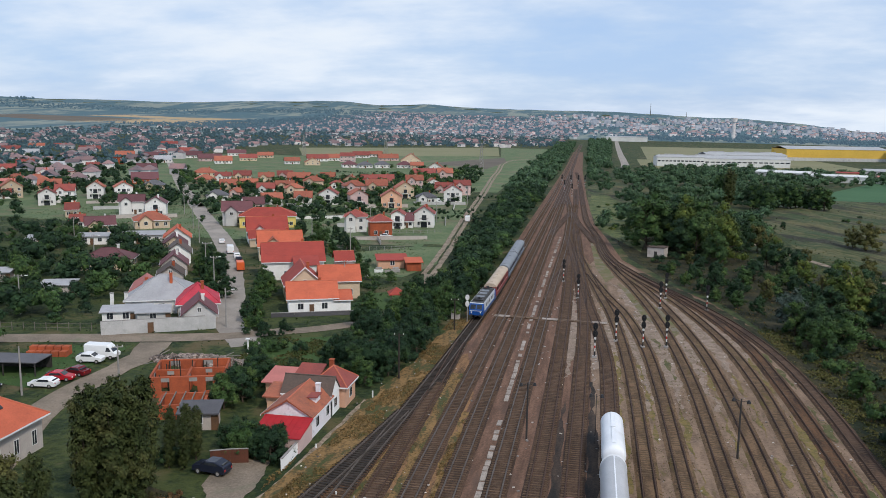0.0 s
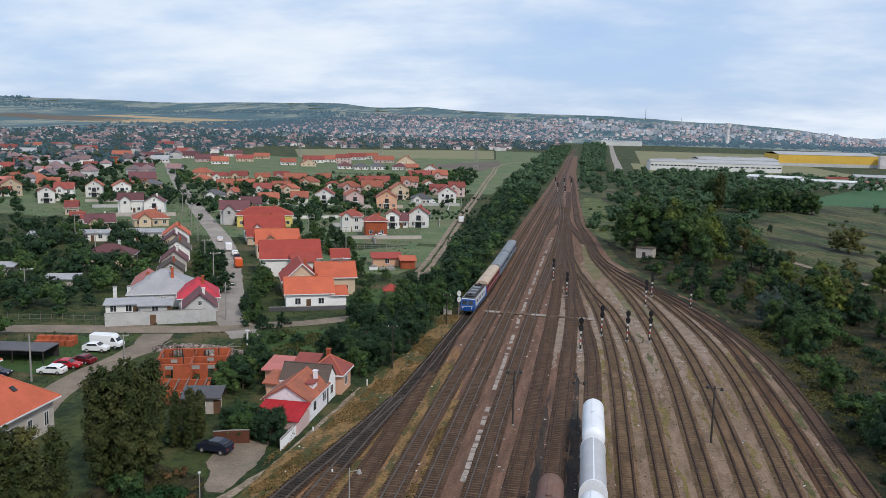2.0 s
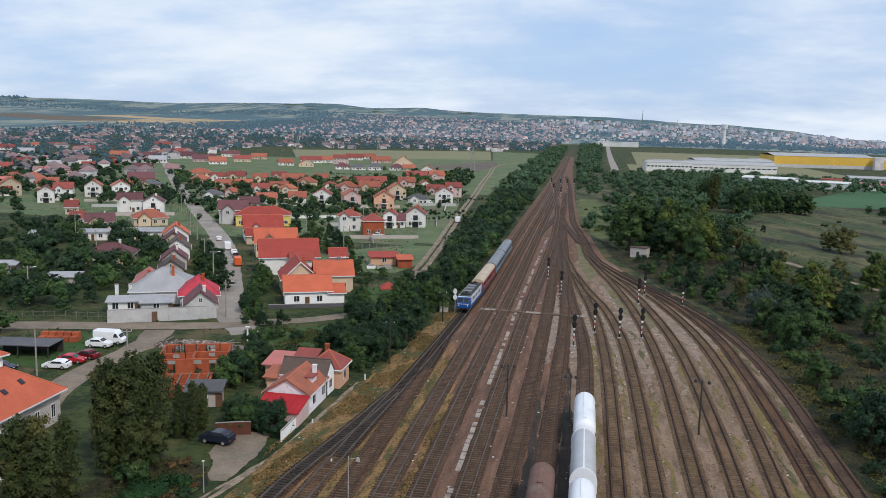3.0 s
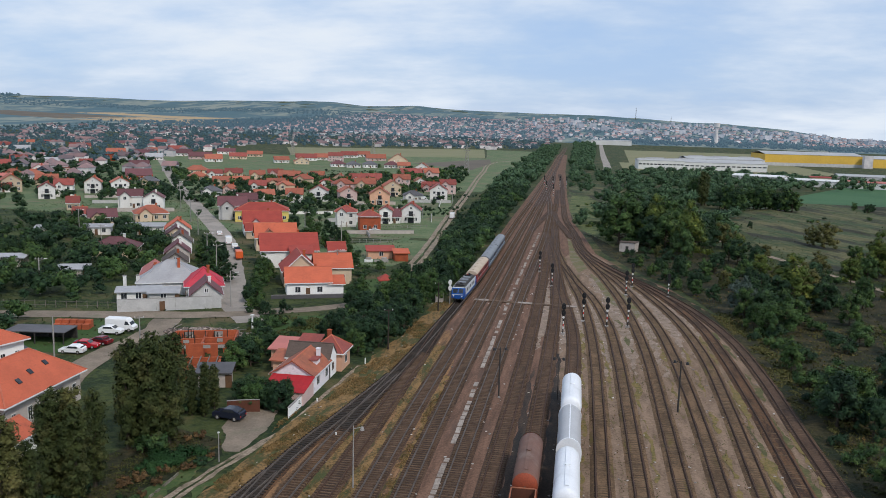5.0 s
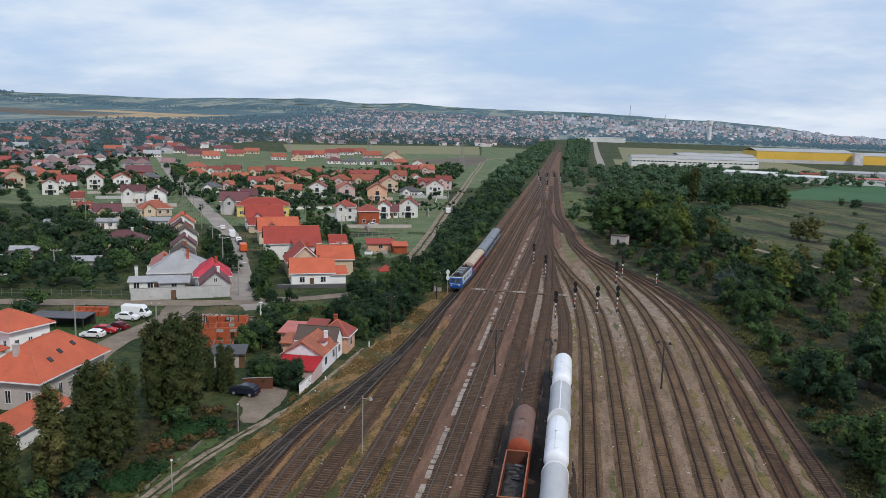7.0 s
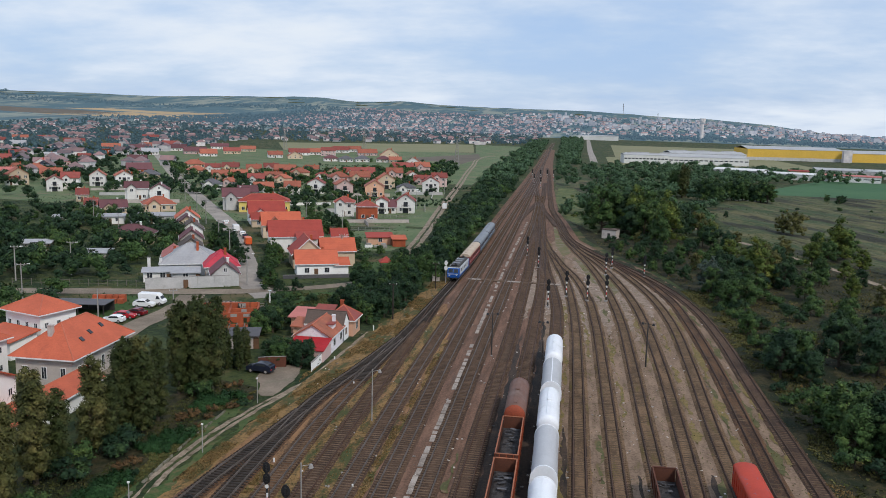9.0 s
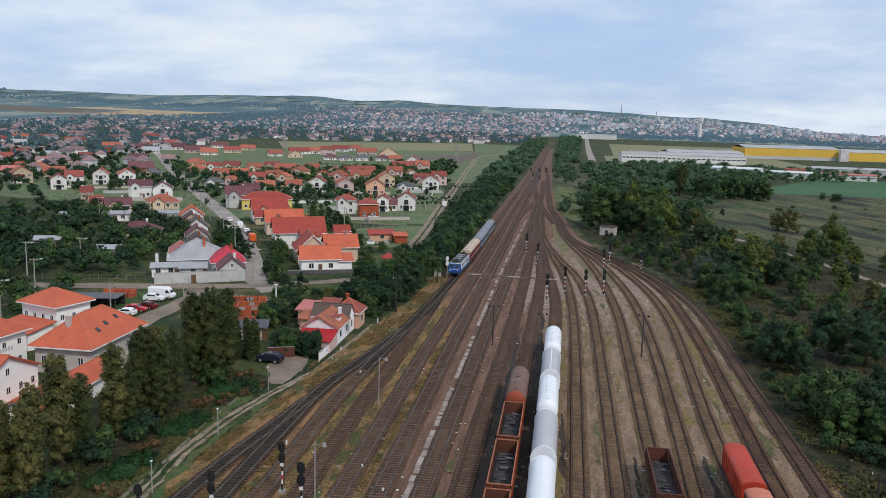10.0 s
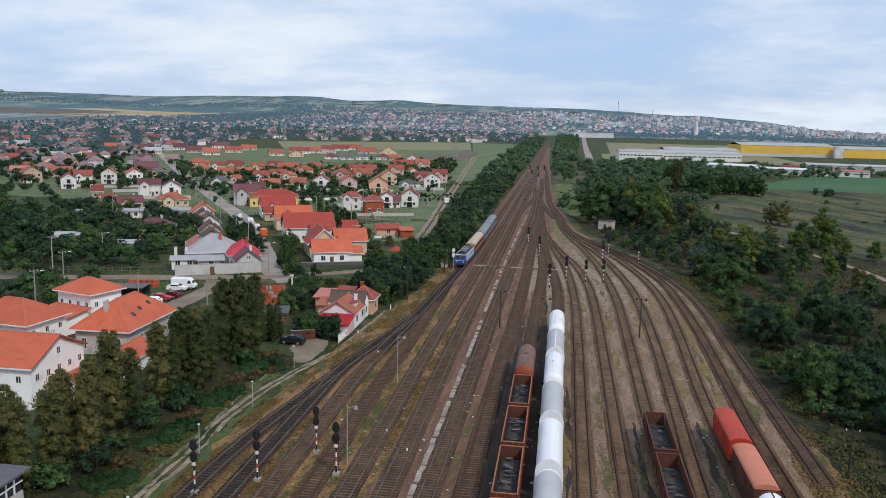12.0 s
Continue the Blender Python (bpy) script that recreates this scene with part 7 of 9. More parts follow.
house(-163.0, 240.0, 24, 9.0, 5.0, 2.6, 0.6, ROOF_METAL, WHITE_T, "shed", "f2", label="low whitish shed among gardens", chimney=False)
house(-176.0, 232.0, 24, 8.0, 5.0, 2.6, 0.6, ROOF_METAL, PALEWALL, "shed", "f2", label="low grey shed among gardens", chimney=False)
house(-125.0, 168.0, 20, 7.0, 4.5, 2.4, 0.5, ROOF_METAL, PALEWALL, "shed", "f1", label="greenhouse-like pale shed among trees", chimney=False)
house(-150.0, 178.0, 20, 8.0, 4.5, 2.4, 0.5, ROOF_METAL, PALEWALL, "shed", "f1", label="pale garden shed among trees", chimney=False)

# ---- the guest-house group with orange roofs ----
house(-89.0, 91.0, -18, 8.8, 7.2, 6.6, 1.9, ROOF_O, WHITE, "hip", "f4r3", label="white two-storey guest house with an orange hipped roof", mesh=WIN_S, over=0.7, chimney=False, door=False)
house(-90.5, 83.8, -18, 8.5, 5.0, 3.0, 1.0, ROOF_O, WHITE, "shed", "f2", label="low white porch wing with an orange roof", chimney=False, over=0.5)
big_b = house(-74.6, 78.4, 0, 9.2, 16.0, 4.7, 3.6, ROOF_O, PALEWALL, "hip", "r5f3", label="large pale villa with an orange roof and skylights", mesh=WIN_T, over=0.7, chimney=False, door=False, floors=1)
for y_, x_ in ((-3.2, 3.2), (-0.2, 2.7), (3.4, 2.4)):
    zz_ = 4.7 + 3.6 * (1 - x_ / 4.6) + 0.2
    part("skylight", Shape().box(-0.42, 0.42, -0.35, 0.35, -0.02, 0.1, pose(x_, y_, zz_ + 0.02, 0, 38.5, 0)), GLASS, big_b)
s_ = Shape().box(-0.35, 0.35, -0.35, 0.35, 6.6, 8.4).box(-0.42, 0.42, -0.42, 0.42, 8.4, 8.55)
s_.v = [(a - 0.5, b - 5.2, c) for a, b, c in s_.v]
part("chimney", s_, PALEWALL, big_b)
big_c = house(-89.8, 70.2, -8, 12.5, 9.0, 6.2, 2.7, ROOF_O, WHITE, "hip", "f4r3", label="white two-storey guest house with an orange roof and faint sign", mesh=WIN_S, over=0.7, chimney=False, door=False)
for i_ in range(7):
    part("sign_bar", Shape().box(6.262, 6.29, -2.0 + 0.56 * i_, -1.66 + 0.56 * i_, 3.2, 3.75 + 0.12 * (i_ % 2)), GREYW, big_c)
house(-80.4, 50.8, 0, 22.0, 12.4, 6.0, 2.8, ROOF_O, WHITE, "gable", "f6r5", label="long white two-storey guest house with an orange gabled roof", mesh=WIN_S, over=0.5, chimney=False, door=False)
house(-66.6, 58.2, 90, 20.0, 5.0, 2.7, 1.3, ROOF_O, WHITE, "gable", "b4", label="low white wing with an orange tile roof", chimney=False, door=False)
house(-93.0, 56.0, 0, 8.0, 9.0, 5.8, 2.4, ROOF_O, WHITE, "hip", "f2r2", label="white house with an orange hipped roof", mesh=WIN_S, chimney=False)
# signal box with its glazed front
sbox = thing("signal_box", pose(-55.2, 13.8, 0), "white-framed glazed signal box with a flat grey roof", "building")
part("wall", Shape().box(-3.6, 3.6, -3.6, 3.6, -0.2, 3.0), PALEWALL, sbox)
part("roof", Shape().box(-4.2, 4.2, -4.2, 4.2, 4.95, 5.2), ROOF_G, sbox)
part("glazing", Shape().box(-3.5, 3.5, -3.5, 3.5, 3.0, 4.95), GLASS, sbox)
for i_ in range(7):
    u_ = -3.55 + 7.1 * i_ / 6
    for a_, b_ in ((u_, -3.55), (u_, 3.55), (-3.55, u_), (3.55, u_)):
        part("mullion", Shape().box(a_ - 0.07, a_ + 0.07, b_ - 0.07, b_ + 0.07, 3.0, 4.95), FRAME, sbox)
for b_ in (-3.58, 3.58):
    part("transom", Shape().box(-3.6, 3.6, b_ - 0.06, b_ + 0.06, 3.9, 4.02), FRAME, sbox)
    part("transom", Shape().box(b_ - 0.06, b_ + 0.06, -3.6, 3.6, 3.9, 4.02), FRAME, sbox)

# ---- the old house beside the line ----
house(-41.4, 100.3, 90, 8.4, 6.6, 2.9, 2.0, ROOF_B, LILAC, "gable", "f2", label="old lilac-white house with a weathered red-brown tile roof beside the railway", over=0.3, door=False, chimney=False)
old_ = thing("roof_dormer", pose(-39.9, 100.6, 0), "small tiled dormer and plastered chimney on an old roof", "dormer")
part("dormer_wall", Shape().extrude([(-1.1, 3.3), (1.1, 3.3), (1.1, 4.35), (-1.1, 4.0)], -0.9, 0.9), LILAC, old_)
s_ = Shape()
s_.v = [(-1.5, -1.15, 4.12), (1.3, -1.15, 4.28), (1.3, 1.15, 4.28), (-1.5, 1.15, 4.12), (-1.5, -1.15, 4.24), (1.3, -1.15, 4.42), (1.3, 1.15, 4.42), (-1.5, 1.15, 4.24)]
s_.f = [(0, 3, 2, 1), (4, 5, 6, 7), (0, 1, 5, 4), (1, 2, 6, 5), (2, 3, 7, 6), (3, 0, 4, 7)]
part("dormer_roof", s_, ROOF_R2, old_)
part("chimney", Shape().box(0.2, 0.75, 1.6, 2.15, 3.4, 5.3).box(0.13, 0.82, 1.53, 2.22, 5.3, 5.42), LILAC, old_)
ver = thing("veranda", pose(-41.0, 93.4, 0), "closed veranda with a scarlet sheet roof", "veranda")
s_ = Shape()
s_.v = [(-3.4, -2.6, 1.9), (3.2, -2.6, 1.9), (3.2, 2.5, 2.85), (-3.4, 2.5, 2.85), (-3.4, -2.6, 2.0), (3.2, -2.6, 2.0), (3.2, 2.5, 2.95), (-3.4, 2.5, 2.95)]
s_.f = [(0, 3, 2, 1), (4, 5, 6, 7), (0, 1, 5, 4), (1, 2, 6, 5), (2, 3, 7, 6), (3, 0, 4, 7)]
part("roof", s_, ROOF_SCARLET, ver)
for i_ in range(9):
    u_ = -3.2 + 6.2 * i_ / 8
    part("roof_seam", Shape().rod((u_, -2.6, 2.02), (u_, 2.5, 2.97), 0.03, 0.03, 5), ROOF_SCARLET, ver)
part("wall", Shape().box(-3.2, 3.0, -2.4, 2.4, -0.1, 1.9), PINK, ver)
house(-41.7, 105.9, 0, 7.2, 4.0, 3.1, 2.0, ROOF_OLD, WHITE, "gable", "r1", label="white cross wing with an old grey-brown tile roof", over=0.15, door=False, chimney=False)
house(-39.8, 110.7, 90, 5.0, 5.0, 3.3, 2.0, ROOF_R2, PEACH, "hip", "b2f1", label="peach end house with a red-brown tile roof", over=0.4, door=False)
house(-43.8, 111.0, 0, 2.9, 4.2, 3.2, 1.3, ROOF_R2, PEACH, "shed", "f0", label="low peach link with a red tile roof", chimney=False, door=False)
house(-47.3, 110.2, 0, 4.0, 4.6, 3.1, 0.8, ROOF_PINK, PEACH, "shed", "f1", label="peach outbuilding with a faded pink sheet roof", chimney=False)
house(-46.4, 105.6, 0, 2.2, 3.4, 2.4, 0.8, ROOF_B, PEACH, "shed", "f0", label="small lean-to with a brown tile roof", chimney=False, door=False)
fence_wall("boundary_wall", [(-38.3, 85.8), (-38.3, 88.2), (-38.3, 90.6), (-38.3, 92.9), (-38.3, 95.9)], 1.5, 0.2, WHITE, "whitewashed boundary wall beside the railway path")
fence_wall("yard_fence", [(-47.2, 85.6), (-45.0, 86.6), (-43.0, 87.2)], 1.8, 0.12, RUSTDARK, "dark red sheet-metal yard fence", "fence")

# ---- brick shell under construction, rubble and sheds ----
def shell_wall(parent, p, q, h, gaps, t=0.3):
    """A wall from p to q with gaps (start, end, sill, head)."""
    p, q = Vector((*p, 0)), Vector((*q, 0))
    d = q - p
    m = Matrix.Translation(p) @ Matrix.Rotation(math.atan2(d.y, d.x), 4, "Z")
    x0 = 0.0
    for a, b, sill, head in gaps + [(d.length, d.length, 0, 0)]:
        if a > x0:
            part("brick_pier", Shape().box(x0, a, -t / 2, t / 2, -0.1, h, m), BRICK, parent)
        if b > a:
            if sill > 0:
                part("brick_sill", Shape().box(a, b, -t / 2, t / 2, -0.1, sill, m), BRICK, parent)
            part("lintel", Shape().box(a - 0.0, b, -t / 2 - 0.01, t / 2 + 0.01, head, h - 0.02, m), CONCRETE, parent)
        x0 = b
    part("ring_beam", Shape().box(0, d.length, -t / 2 - 0.02, t / 2 + 0.02, h, h + 0.18, m), BRICK, parent)


shell = thing("brick_shell", pose(-66.6, 106.0, 0, 0, 0, 19), "roofless orange brick house shell under construction", "building")
shell_wall(shell, (0, 0), (10.6, 0), 3.0, [(1.6, 2.8, 0.9, 2.4), (5.6, 6.8, 0.0, 2.4), (8.0, 9.2, 0.9, 2.4)])
shell_wall(shell, (10.6, 0.15), (10.6, 9.0), 3.0, [(2.0, 3.4, 0.9, 2.4), (5.6, 6.8, 0.9, 2.4)])
shell_wall(shell, (0, 9.0), (10.45, 9.0), 3.0, [(1.5, 3.0, 0.9, 2.4), (6.5, 8.0, 0.9, 2.4)])
shell_wall(shell, (0, 0.15), (0, 8.85), 3.0, [(2.2, 3.4, 0.9, 2.4), (6.0, 7.2, 0.9, 2.4)])
shell_wall(shell, (5.2, 0.15), (5.2, 8.85), 2.7, [(2.0, 3.0, 0, 2.1)])
shell_wall(shell, (0.15, 4.6), (5.05, 4.6), 2.7, [(1.6, 2.6, 0, 2.1)])
shell_wall(shell, (5.35, 5.2), (10.45, 5.2), 2.7, [(2.0, 3.0, 0, 2.1)])
low = thing("brick_shell", pose(-61.0, 98.0, 0, 0, 0, 19), "low brick and beam frame of an unfinished annex", "building")
shell_wall(low, (0, 0), (6.2, 0), 1.9, [(2.6, 3.6, 0, 1.7)])
shell_wall(low, (6.2, 0.15), (6.2, 5.0), 1.9, [])
shell_wall(low, (0, 5.0), (6.05, 5.0), 1.9, [])
shell_wall(low, (0, 0.15), (0, 4.85), 1.9, [])
for i_ in range(5):
    part("beam", Shape().box(0.3 + 1.35 * i_, 0.45 + 1.35 * i_, -0.3, 5.3, 2.1, 2.25), WOODGREY, low)
rb = random.Random(515)
for i_ in range(14):
    pr_ = thing("timber_prop", pose(-66.6, 106.0, 0, 0, 0, 19) @ pose(rb.uniform(0.6, 10), rb.uniform(0.6, 8.6), 0), "rough timber prop standing in a brick shell", "prop", "props of the building site")
    part("post", Shape().box(-0.07, 0.07, -0.07, 0.07, 0, rb.uniform(2.6, 3.9)), LINEWOOD, pr_)
    part("foot", Shape().box(-0.2, 0.2, -0.2, 0.2, 0, 0.08), WOODGREY, pr_)
for i_ in range(16):
    bd_ = thing("timber_board", pose(rb.uniform(-78, -60), rb.uniform(120.6, 129), rb.uniform(0.2, 0.5), rb.uniform(-9, 9), rb.uniform(-14, 14), rb.uniform(0, 180)), "loose timber board lying on rubble", "board", "boards of the building site")
    part("plank", Shape().box(-rb.uniform(0.9, 1.8), rb.uniform(0.9, 1.8), -0.12, 0.12, -0.03, 0.03), WOODGREY, bd_)
house(-54.2, 97.2, 15, 4.6, 3.2, 2.3, 0.5, ROOF_G, PALEWALL, "shed", "f1", label="small grey shed with a dark roof", chimney=False)
pile = thing("brick_stack", pose(-95.0, 122.4, 0, 0, 0, 12), "stacked hollow bricks on pallets in grass", "bricks")
for i_ in range(5):
    for j_ in range(2):
        part("brick_block", Shape().box(-3.4 + 1.4 * i_, -2.2 + 1.4 * i_, -1.1 + 1.3 * j_, 0.1 + 1.3 * j_, 0.0, 1.0 + 0.55 * ((i_ * 3 + j_) % 3)), BRICK, pile)
shed = thing("car_shelter", pose(-95.0, 113.0, 0, 0, 0, 8), "dark sheet-metal car shelter", "shelter")
part("roof", Shape().box(-5.5, 5.5, -2.6, 2.6, 2.2, 2.35), ROOF_G, shed)
for a_, b_ in ((-5.2, -2.4), (5.2, -2.4), (-5.2, 2.4), (5.2, 2.4), (0, -2.4), (0, 2.4)):
    part("post", Shape().box(a_ - 0.08, a_ + 0.08, b_ - 0.08, b_ + 0.08, -0.1, 2.2), STEEL, shed)
part("back_wall", Shape().box(-5.4, 5.4, 2.5, 2.58, 0, 2.2), STEEL, shed)
rr = random.Random(31)
rub = Shape()
for i_ in range(620):
    a_, q_ = rr.uniform(0, 6.28), rr.random() ** 0.6
    x_, y_ = 8.6 * q_ * math.cos(a_), 3.4 * q_ * math.sin(a_)
    z_ = 1.1 * (1 - q_) + rr.uniform(0, 0.15)
    sz_ = rr.uniform(0.08, 0.34)
    rub.box(-sz_, sz_, -sz_ * rr.uniform(0.4, 1), sz_, -0.1, sz_ * rr.uniform(0.4, 1), pose(-68.5 + x_, 124.6 + y_, z_, rr.uniform(-30, 30), rr.uniform(-30, 30), rr.uniform(0, 180)))
RUBBLE = mat("mixed_rubble", (0.31, 0.24, 0.20), (0.12, 0.10, 0.09), 0.9, 0.9, 6, 0.3, island=0.65)
tagged(part("rubble_heap", rub, RUBBLE), "heap of broken concrete and brick rubble", "rubble", kind="stuff")
picket_fence("garden_fence", [(-126, 134), (-112, 136.6), (-100, 138.8), (-94.6, 139.8)], 1.6, 2.2, WOODGREY, "weathered post-and-rail garden fence")
picket_fence("garden_fence", [(-84, 246), (-72, 250), (-62, 254)], 1.3, 2.4, CONCRETE, "pale post-and-rail garden fence")
picket_fence("garden_fence", [(-92, 284), (-78, 289), (-64, 294), (-58, 297)], 1.3, 2.6, CONCRETE, "pale post-and-rail garden fence")
# small red-roofed garden pavilion
pav = thing("garden_pavilion", pose(-46.5, 178.0, 0, 0, 0, 20), "small open pavilion with a red tile roof", "pavilion")
for a_ in (-1.3, 1.3):
    for b_ in (-1.3, 1.3):
        part("post", Shape().box(a_ - 0.08, a_ + 0.08, b_ - 0.08, b_ + 0.08, -0.1, 2.2), WOODGREY, pav)
part("roof", roof_shape("hip", 3.0, 3.0, 2.3, 1.1, 0.4), ROOF_R, pav)
house(-58.5, 222.0, 20, 8.0, 5.0, 2.4, 0.9, ROOF_R, PEACH, "shed", "f1", label="low peach workshop with a red roof", chimney=False)
house(-51.5, 219.0, 20, 4.0, 3.5, 2.4, 0.8, ROOF_O, BRICK, "shed", "f0", label="low brick shed with an orange roof", chimney=False, door=False)
for i_, (x_, y_, c_) in enumerate(((-66, 214, FRAME), (-63.5, 211, CONCRETE), (-60, 213.5, FRAME), (-57, 211.5, LAWN), (-69, 210, FRAME), (-55.5, 214.5, CONCRETE), (-62, 206.5, FRAME))):
    st_ = thing("stone_display", pose(x_, y_, 0, 0, 0, 20), "pale stone garden ware stacked in a yard", "stone ware")
    part("slab", Shape().box(-1.2, 1.2, -0.6, 0.6, 0, 0.5 + 0.15 * (i_ % 3)), c_, st_)
    part("top", Shape().box(-0.8, 0.8, -0.4, 0.4, 0.5 + 0.15 * (i_ % 3), 1.1 + 0.15 * (i_ % 3)), CONCRETE, st_)

# ---- the village: family houses ----
house(-198, 322, 26, 10.2, 8.1, 5.6, 2.5, ROOF_D, WHITE_T, "gable", "f3r2")
house(-185, 319, -66, 9.2, 8.4, 5.5, 2.6, ROOF_D, WHITE_T, "gable", "r2")
house(-167, 283, 35, 12.3, 9.8, 3.2, 2.6, ROOF_O2, BEIGE, "hip", "f4r2")
house(-178, 267, 35, 9.8, 7.8, 2.9, 2.5, ROOF_D, BEIGE, "gable", "f3r2")
house(-191, 273, 29, 4.8, 7.5, 2.9, 2.1, ROOF_R2, WHITE_T, "gable", "f2r2")
house(-252, 379, -63, 8.9, 8.1, 6.0, 2.8, ROOF_O2, WHITE_T, "gable", "r2")
house(-240, 384, -55, 9.7, 8.8, 5.9, 2.5, ROOF_O2, WHITE_T, "gable", "r2")
house(-251, 434, 26, 11.4, 9.1, 3.1, 2.5, ROOF_G, BEIGE, "hip", "f3r2")
house(-280, 474, 32, 15.5, 11.0, 3.2, 3.8, ROOF_D, BRICK, "gable", "f5r2")
house(-335, 572, 23, 14.2, 11.0, 3.1, 3.6, ROOF_D, PINK, "gable", "f4r2")
house(-254, 343, -56, 8.1, 7.4, 5.6, 2.3, ROOF_R2, WHITE_T, "gable", "r2")
house(-254, 357, 27, 8.6, 7.5, 6.0, 2.6, ROOF_R2, WHITE_T, "gable", "f2r2")
house(-350, 447, 36, 13.6, 10.9, 3.0, 2.9, ROOF_O2, BEIGE, "hip", "f4r2")
house(-339, 451, 40, 12.7, 10.2, 3.1, 2.7, ROOF_O2, BEIGE, "hip", "f4r2")
house(-293, 369, -49, 11.0, 10.0, 5.9, 3.2, ROOF_B, BEIGE, "gable", "r3")
house(-304, 415, 32, 11.7, 9.3, 3.1, 2.9, ROOF_O2, BEIGE, "gable", "f3r2")
house(-423, 533, 31, 11.5, 9.2, 3.0, 3.2, ROOF_R2, WHITE_T, "gable", "f3r2")
house(-362, 491, -63, 13.0, 11.8, 2.8, 3.9, ROOF_PINK, WHITE_T, "gable", "r3")
house(-457, 598, 32, 12.9, 10.3, 3.1, 3.2, ROOF_R2, WHITE_T, "gable", "f4r2")
house(-415, 664, 28, 7.9, 7.5, 6.0, 0.0, ROOF_R2, BRICK, "flat", "f2r2")
house(-479, 780, 29, 18.4, 11.0, 2.9, 3.6, ROOF_O2, BEIGE, "gable", "f5r2")
house(-276, 548, 23, 16.2, 11.0, 3.0, 3.0, ROOF_O2, BEIGE, "hip", "f5r2")
house(-245, 486, 30, 12.5, 10.0, 3.0, 2.7, ROOF_O2, BEIGE, "hip", "f4r2")
house(-189, 385, 26, 10.4, 8.3, 3.3, 2.3, ROOF_G, WHITE_T, "hip", "f3r2")
house(-448, 782, 23, 18.3, 11.0, 2.8, 3.2, ROOF_D, BEIGE, "gable", "f5r2")
house(-462, 836, 32, 22.8, 11.0, 3.1, 3.2, ROOF_O2, BEIGE, "gable", "f5r2")
house(-396, 707, 26, 15.6, 11.0, 2.9, 3.4, ROOF_METAL, WHITE_T, "gable", "f5r2")
house(-414, 800, 20, 18.6, 11.0, 3.1, 3.9, ROOF_D, WHITE_T, "gable", "f5r2")
house(-368, 745, 32, 22.0, 11.0, 3.2, 3.9, ROOF_D, PINK, "gable", "f5r2")
house(-472, 899, 20, 17.4, 11.0, 2.9, 3.9, ROOF_R2, BEIGE, "gable", "f5r2")
house(-339, 712, 29, 15.5, 11.0, 3.0, 3.9, ROOF_O2, WHITE_T, "gable", "f5r2")
house(-340, 771, 25, 16.7, 11.0, 3.2, 3.3, ROOF_R2, BEIGE, "gable", "f5r2")
house(-348, 835, 19, 15.9, 11.0, 3.0, 3.1, ROOF_O2, BEIGE, "gable", "f5r2")
house(-397, 871, 23, 20.0, 11.0, 3.3, 3.3, ROOF_D, WHITE_T, "gable", "f5r2")
house(-197, 526, 14, 14.6, 11.0, 2.8, 3.1, ROOF_O2, BRICK, "gable", "f4r2")
house(-158, 411, 25, 9.4, 7.5, 5.7, 2.0, ROOF_O2, BEIGE, "hip", "f3r2")
house(-146, 392, 18, 8.4, 7.5, 2.8, 2.7, ROOF_O2, WHITE_T, "gable", "f2r2")
house(-166, 465, 19, 11.7, 9.4, 5.6, 2.5, ROOF_O2, BEIGE, "hip", "f3r2")
house(-131, 387, -77, 9.9, 9.0, 5.5, 2.6, ROOF_R2, WHITE_T, "gable", "r2")
house(-154, 473, 22, 10.7, 8.5, 2.9, 2.3, ROOF_R2, WHITE_T, "hip", "f3r2")
house(-158, 515, -78, 10.6, 9.6, 3.0, 2.8, ROOF_B, BEIGE, "gable", "r3")
house(-133, 438, 25, 12.6, 10.1, 5.6, 2.7, ROOF_O2, PINK, "hip", "f4r2")
house(-121, 441, 17, 11.5, 9.2, 5.9, 2.8, ROOF_O2, BEIGE, "gable", "f3r2")
house(-115, 383, -65, 9.5, 8.6, 5.7, 2.5, ROOF_O2, PINK, "gable", "r2")
house(-98, 382, -75, 10.9, 9.9, 5.5, 3.1, ROOF_O2, PEACH, "gable", "r3")
house(-90, 294, 14, 8.1, 7.5, 5.9, 2.0, ROOF_R2, WHITE_T, "hip", "f2r2")
house(-78, 284, 21, 7.8, 7.5, 5.7, 2.0, ROOF_R2, BRICK, "hip", "f2r2")
house(-77, 308, -81, 8.0, 5.0, 5.6, 1.5, ROOF_R2, WHITE_T, "gable", "r2")
house(-74, 311, 11, 4.6, 7.5, 2.9, 2.6, ROOF_D, WHITE_T, "gable", "f2r2")
house(-68, 315, -81, 8.6, 7.8, 5.5, 2.7, ROOF_R2, WHITE_T, "gable", "r2")
house(-86, 407, 15, 10.0, 8.0, 3.3, 2.2, ROOF_G, WHITE_T, "hip", "f3r2")
house(-74, 417, -79, 10.1, 9.2, 6.0, 3.0, ROOF_R2, WHITE_T, "gable", "r2")
house(-76, 460, 16, 9.0, 7.5, 5.9, 2.4, ROOF_R2, PINK, "gable", "f2r2")
house(-88, 471, 7, 10.4, 8.3, 2.9, 2.9, ROOF_R2, PINK, "gable", "f3r2")
house(-101, 502, -71, 10.1, 9.2, 3.3, 2.8, ROOF_B, WHITE_T, "gable", "r2")
house(-110, 489, 17, 10.2, 8.2, 5.9, 2.7, ROOF_O2, PINK, "gable", "f3r2")
house(-103, 431, -70, 10.5, 9.6, 5.8, 3.1, ROOF_O2, BEIGE, "gable", "r2")
house(-137, 522, 19, 11.6, 9.3, 2.9, 3.3, ROOF_R2, BEIGE, "gable", "f3r2")
house(-146, 518, 24, 11.6, 9.3, 2.8, 3.3, ROOF_R2, WHITE_T, "gable", "f3r2")
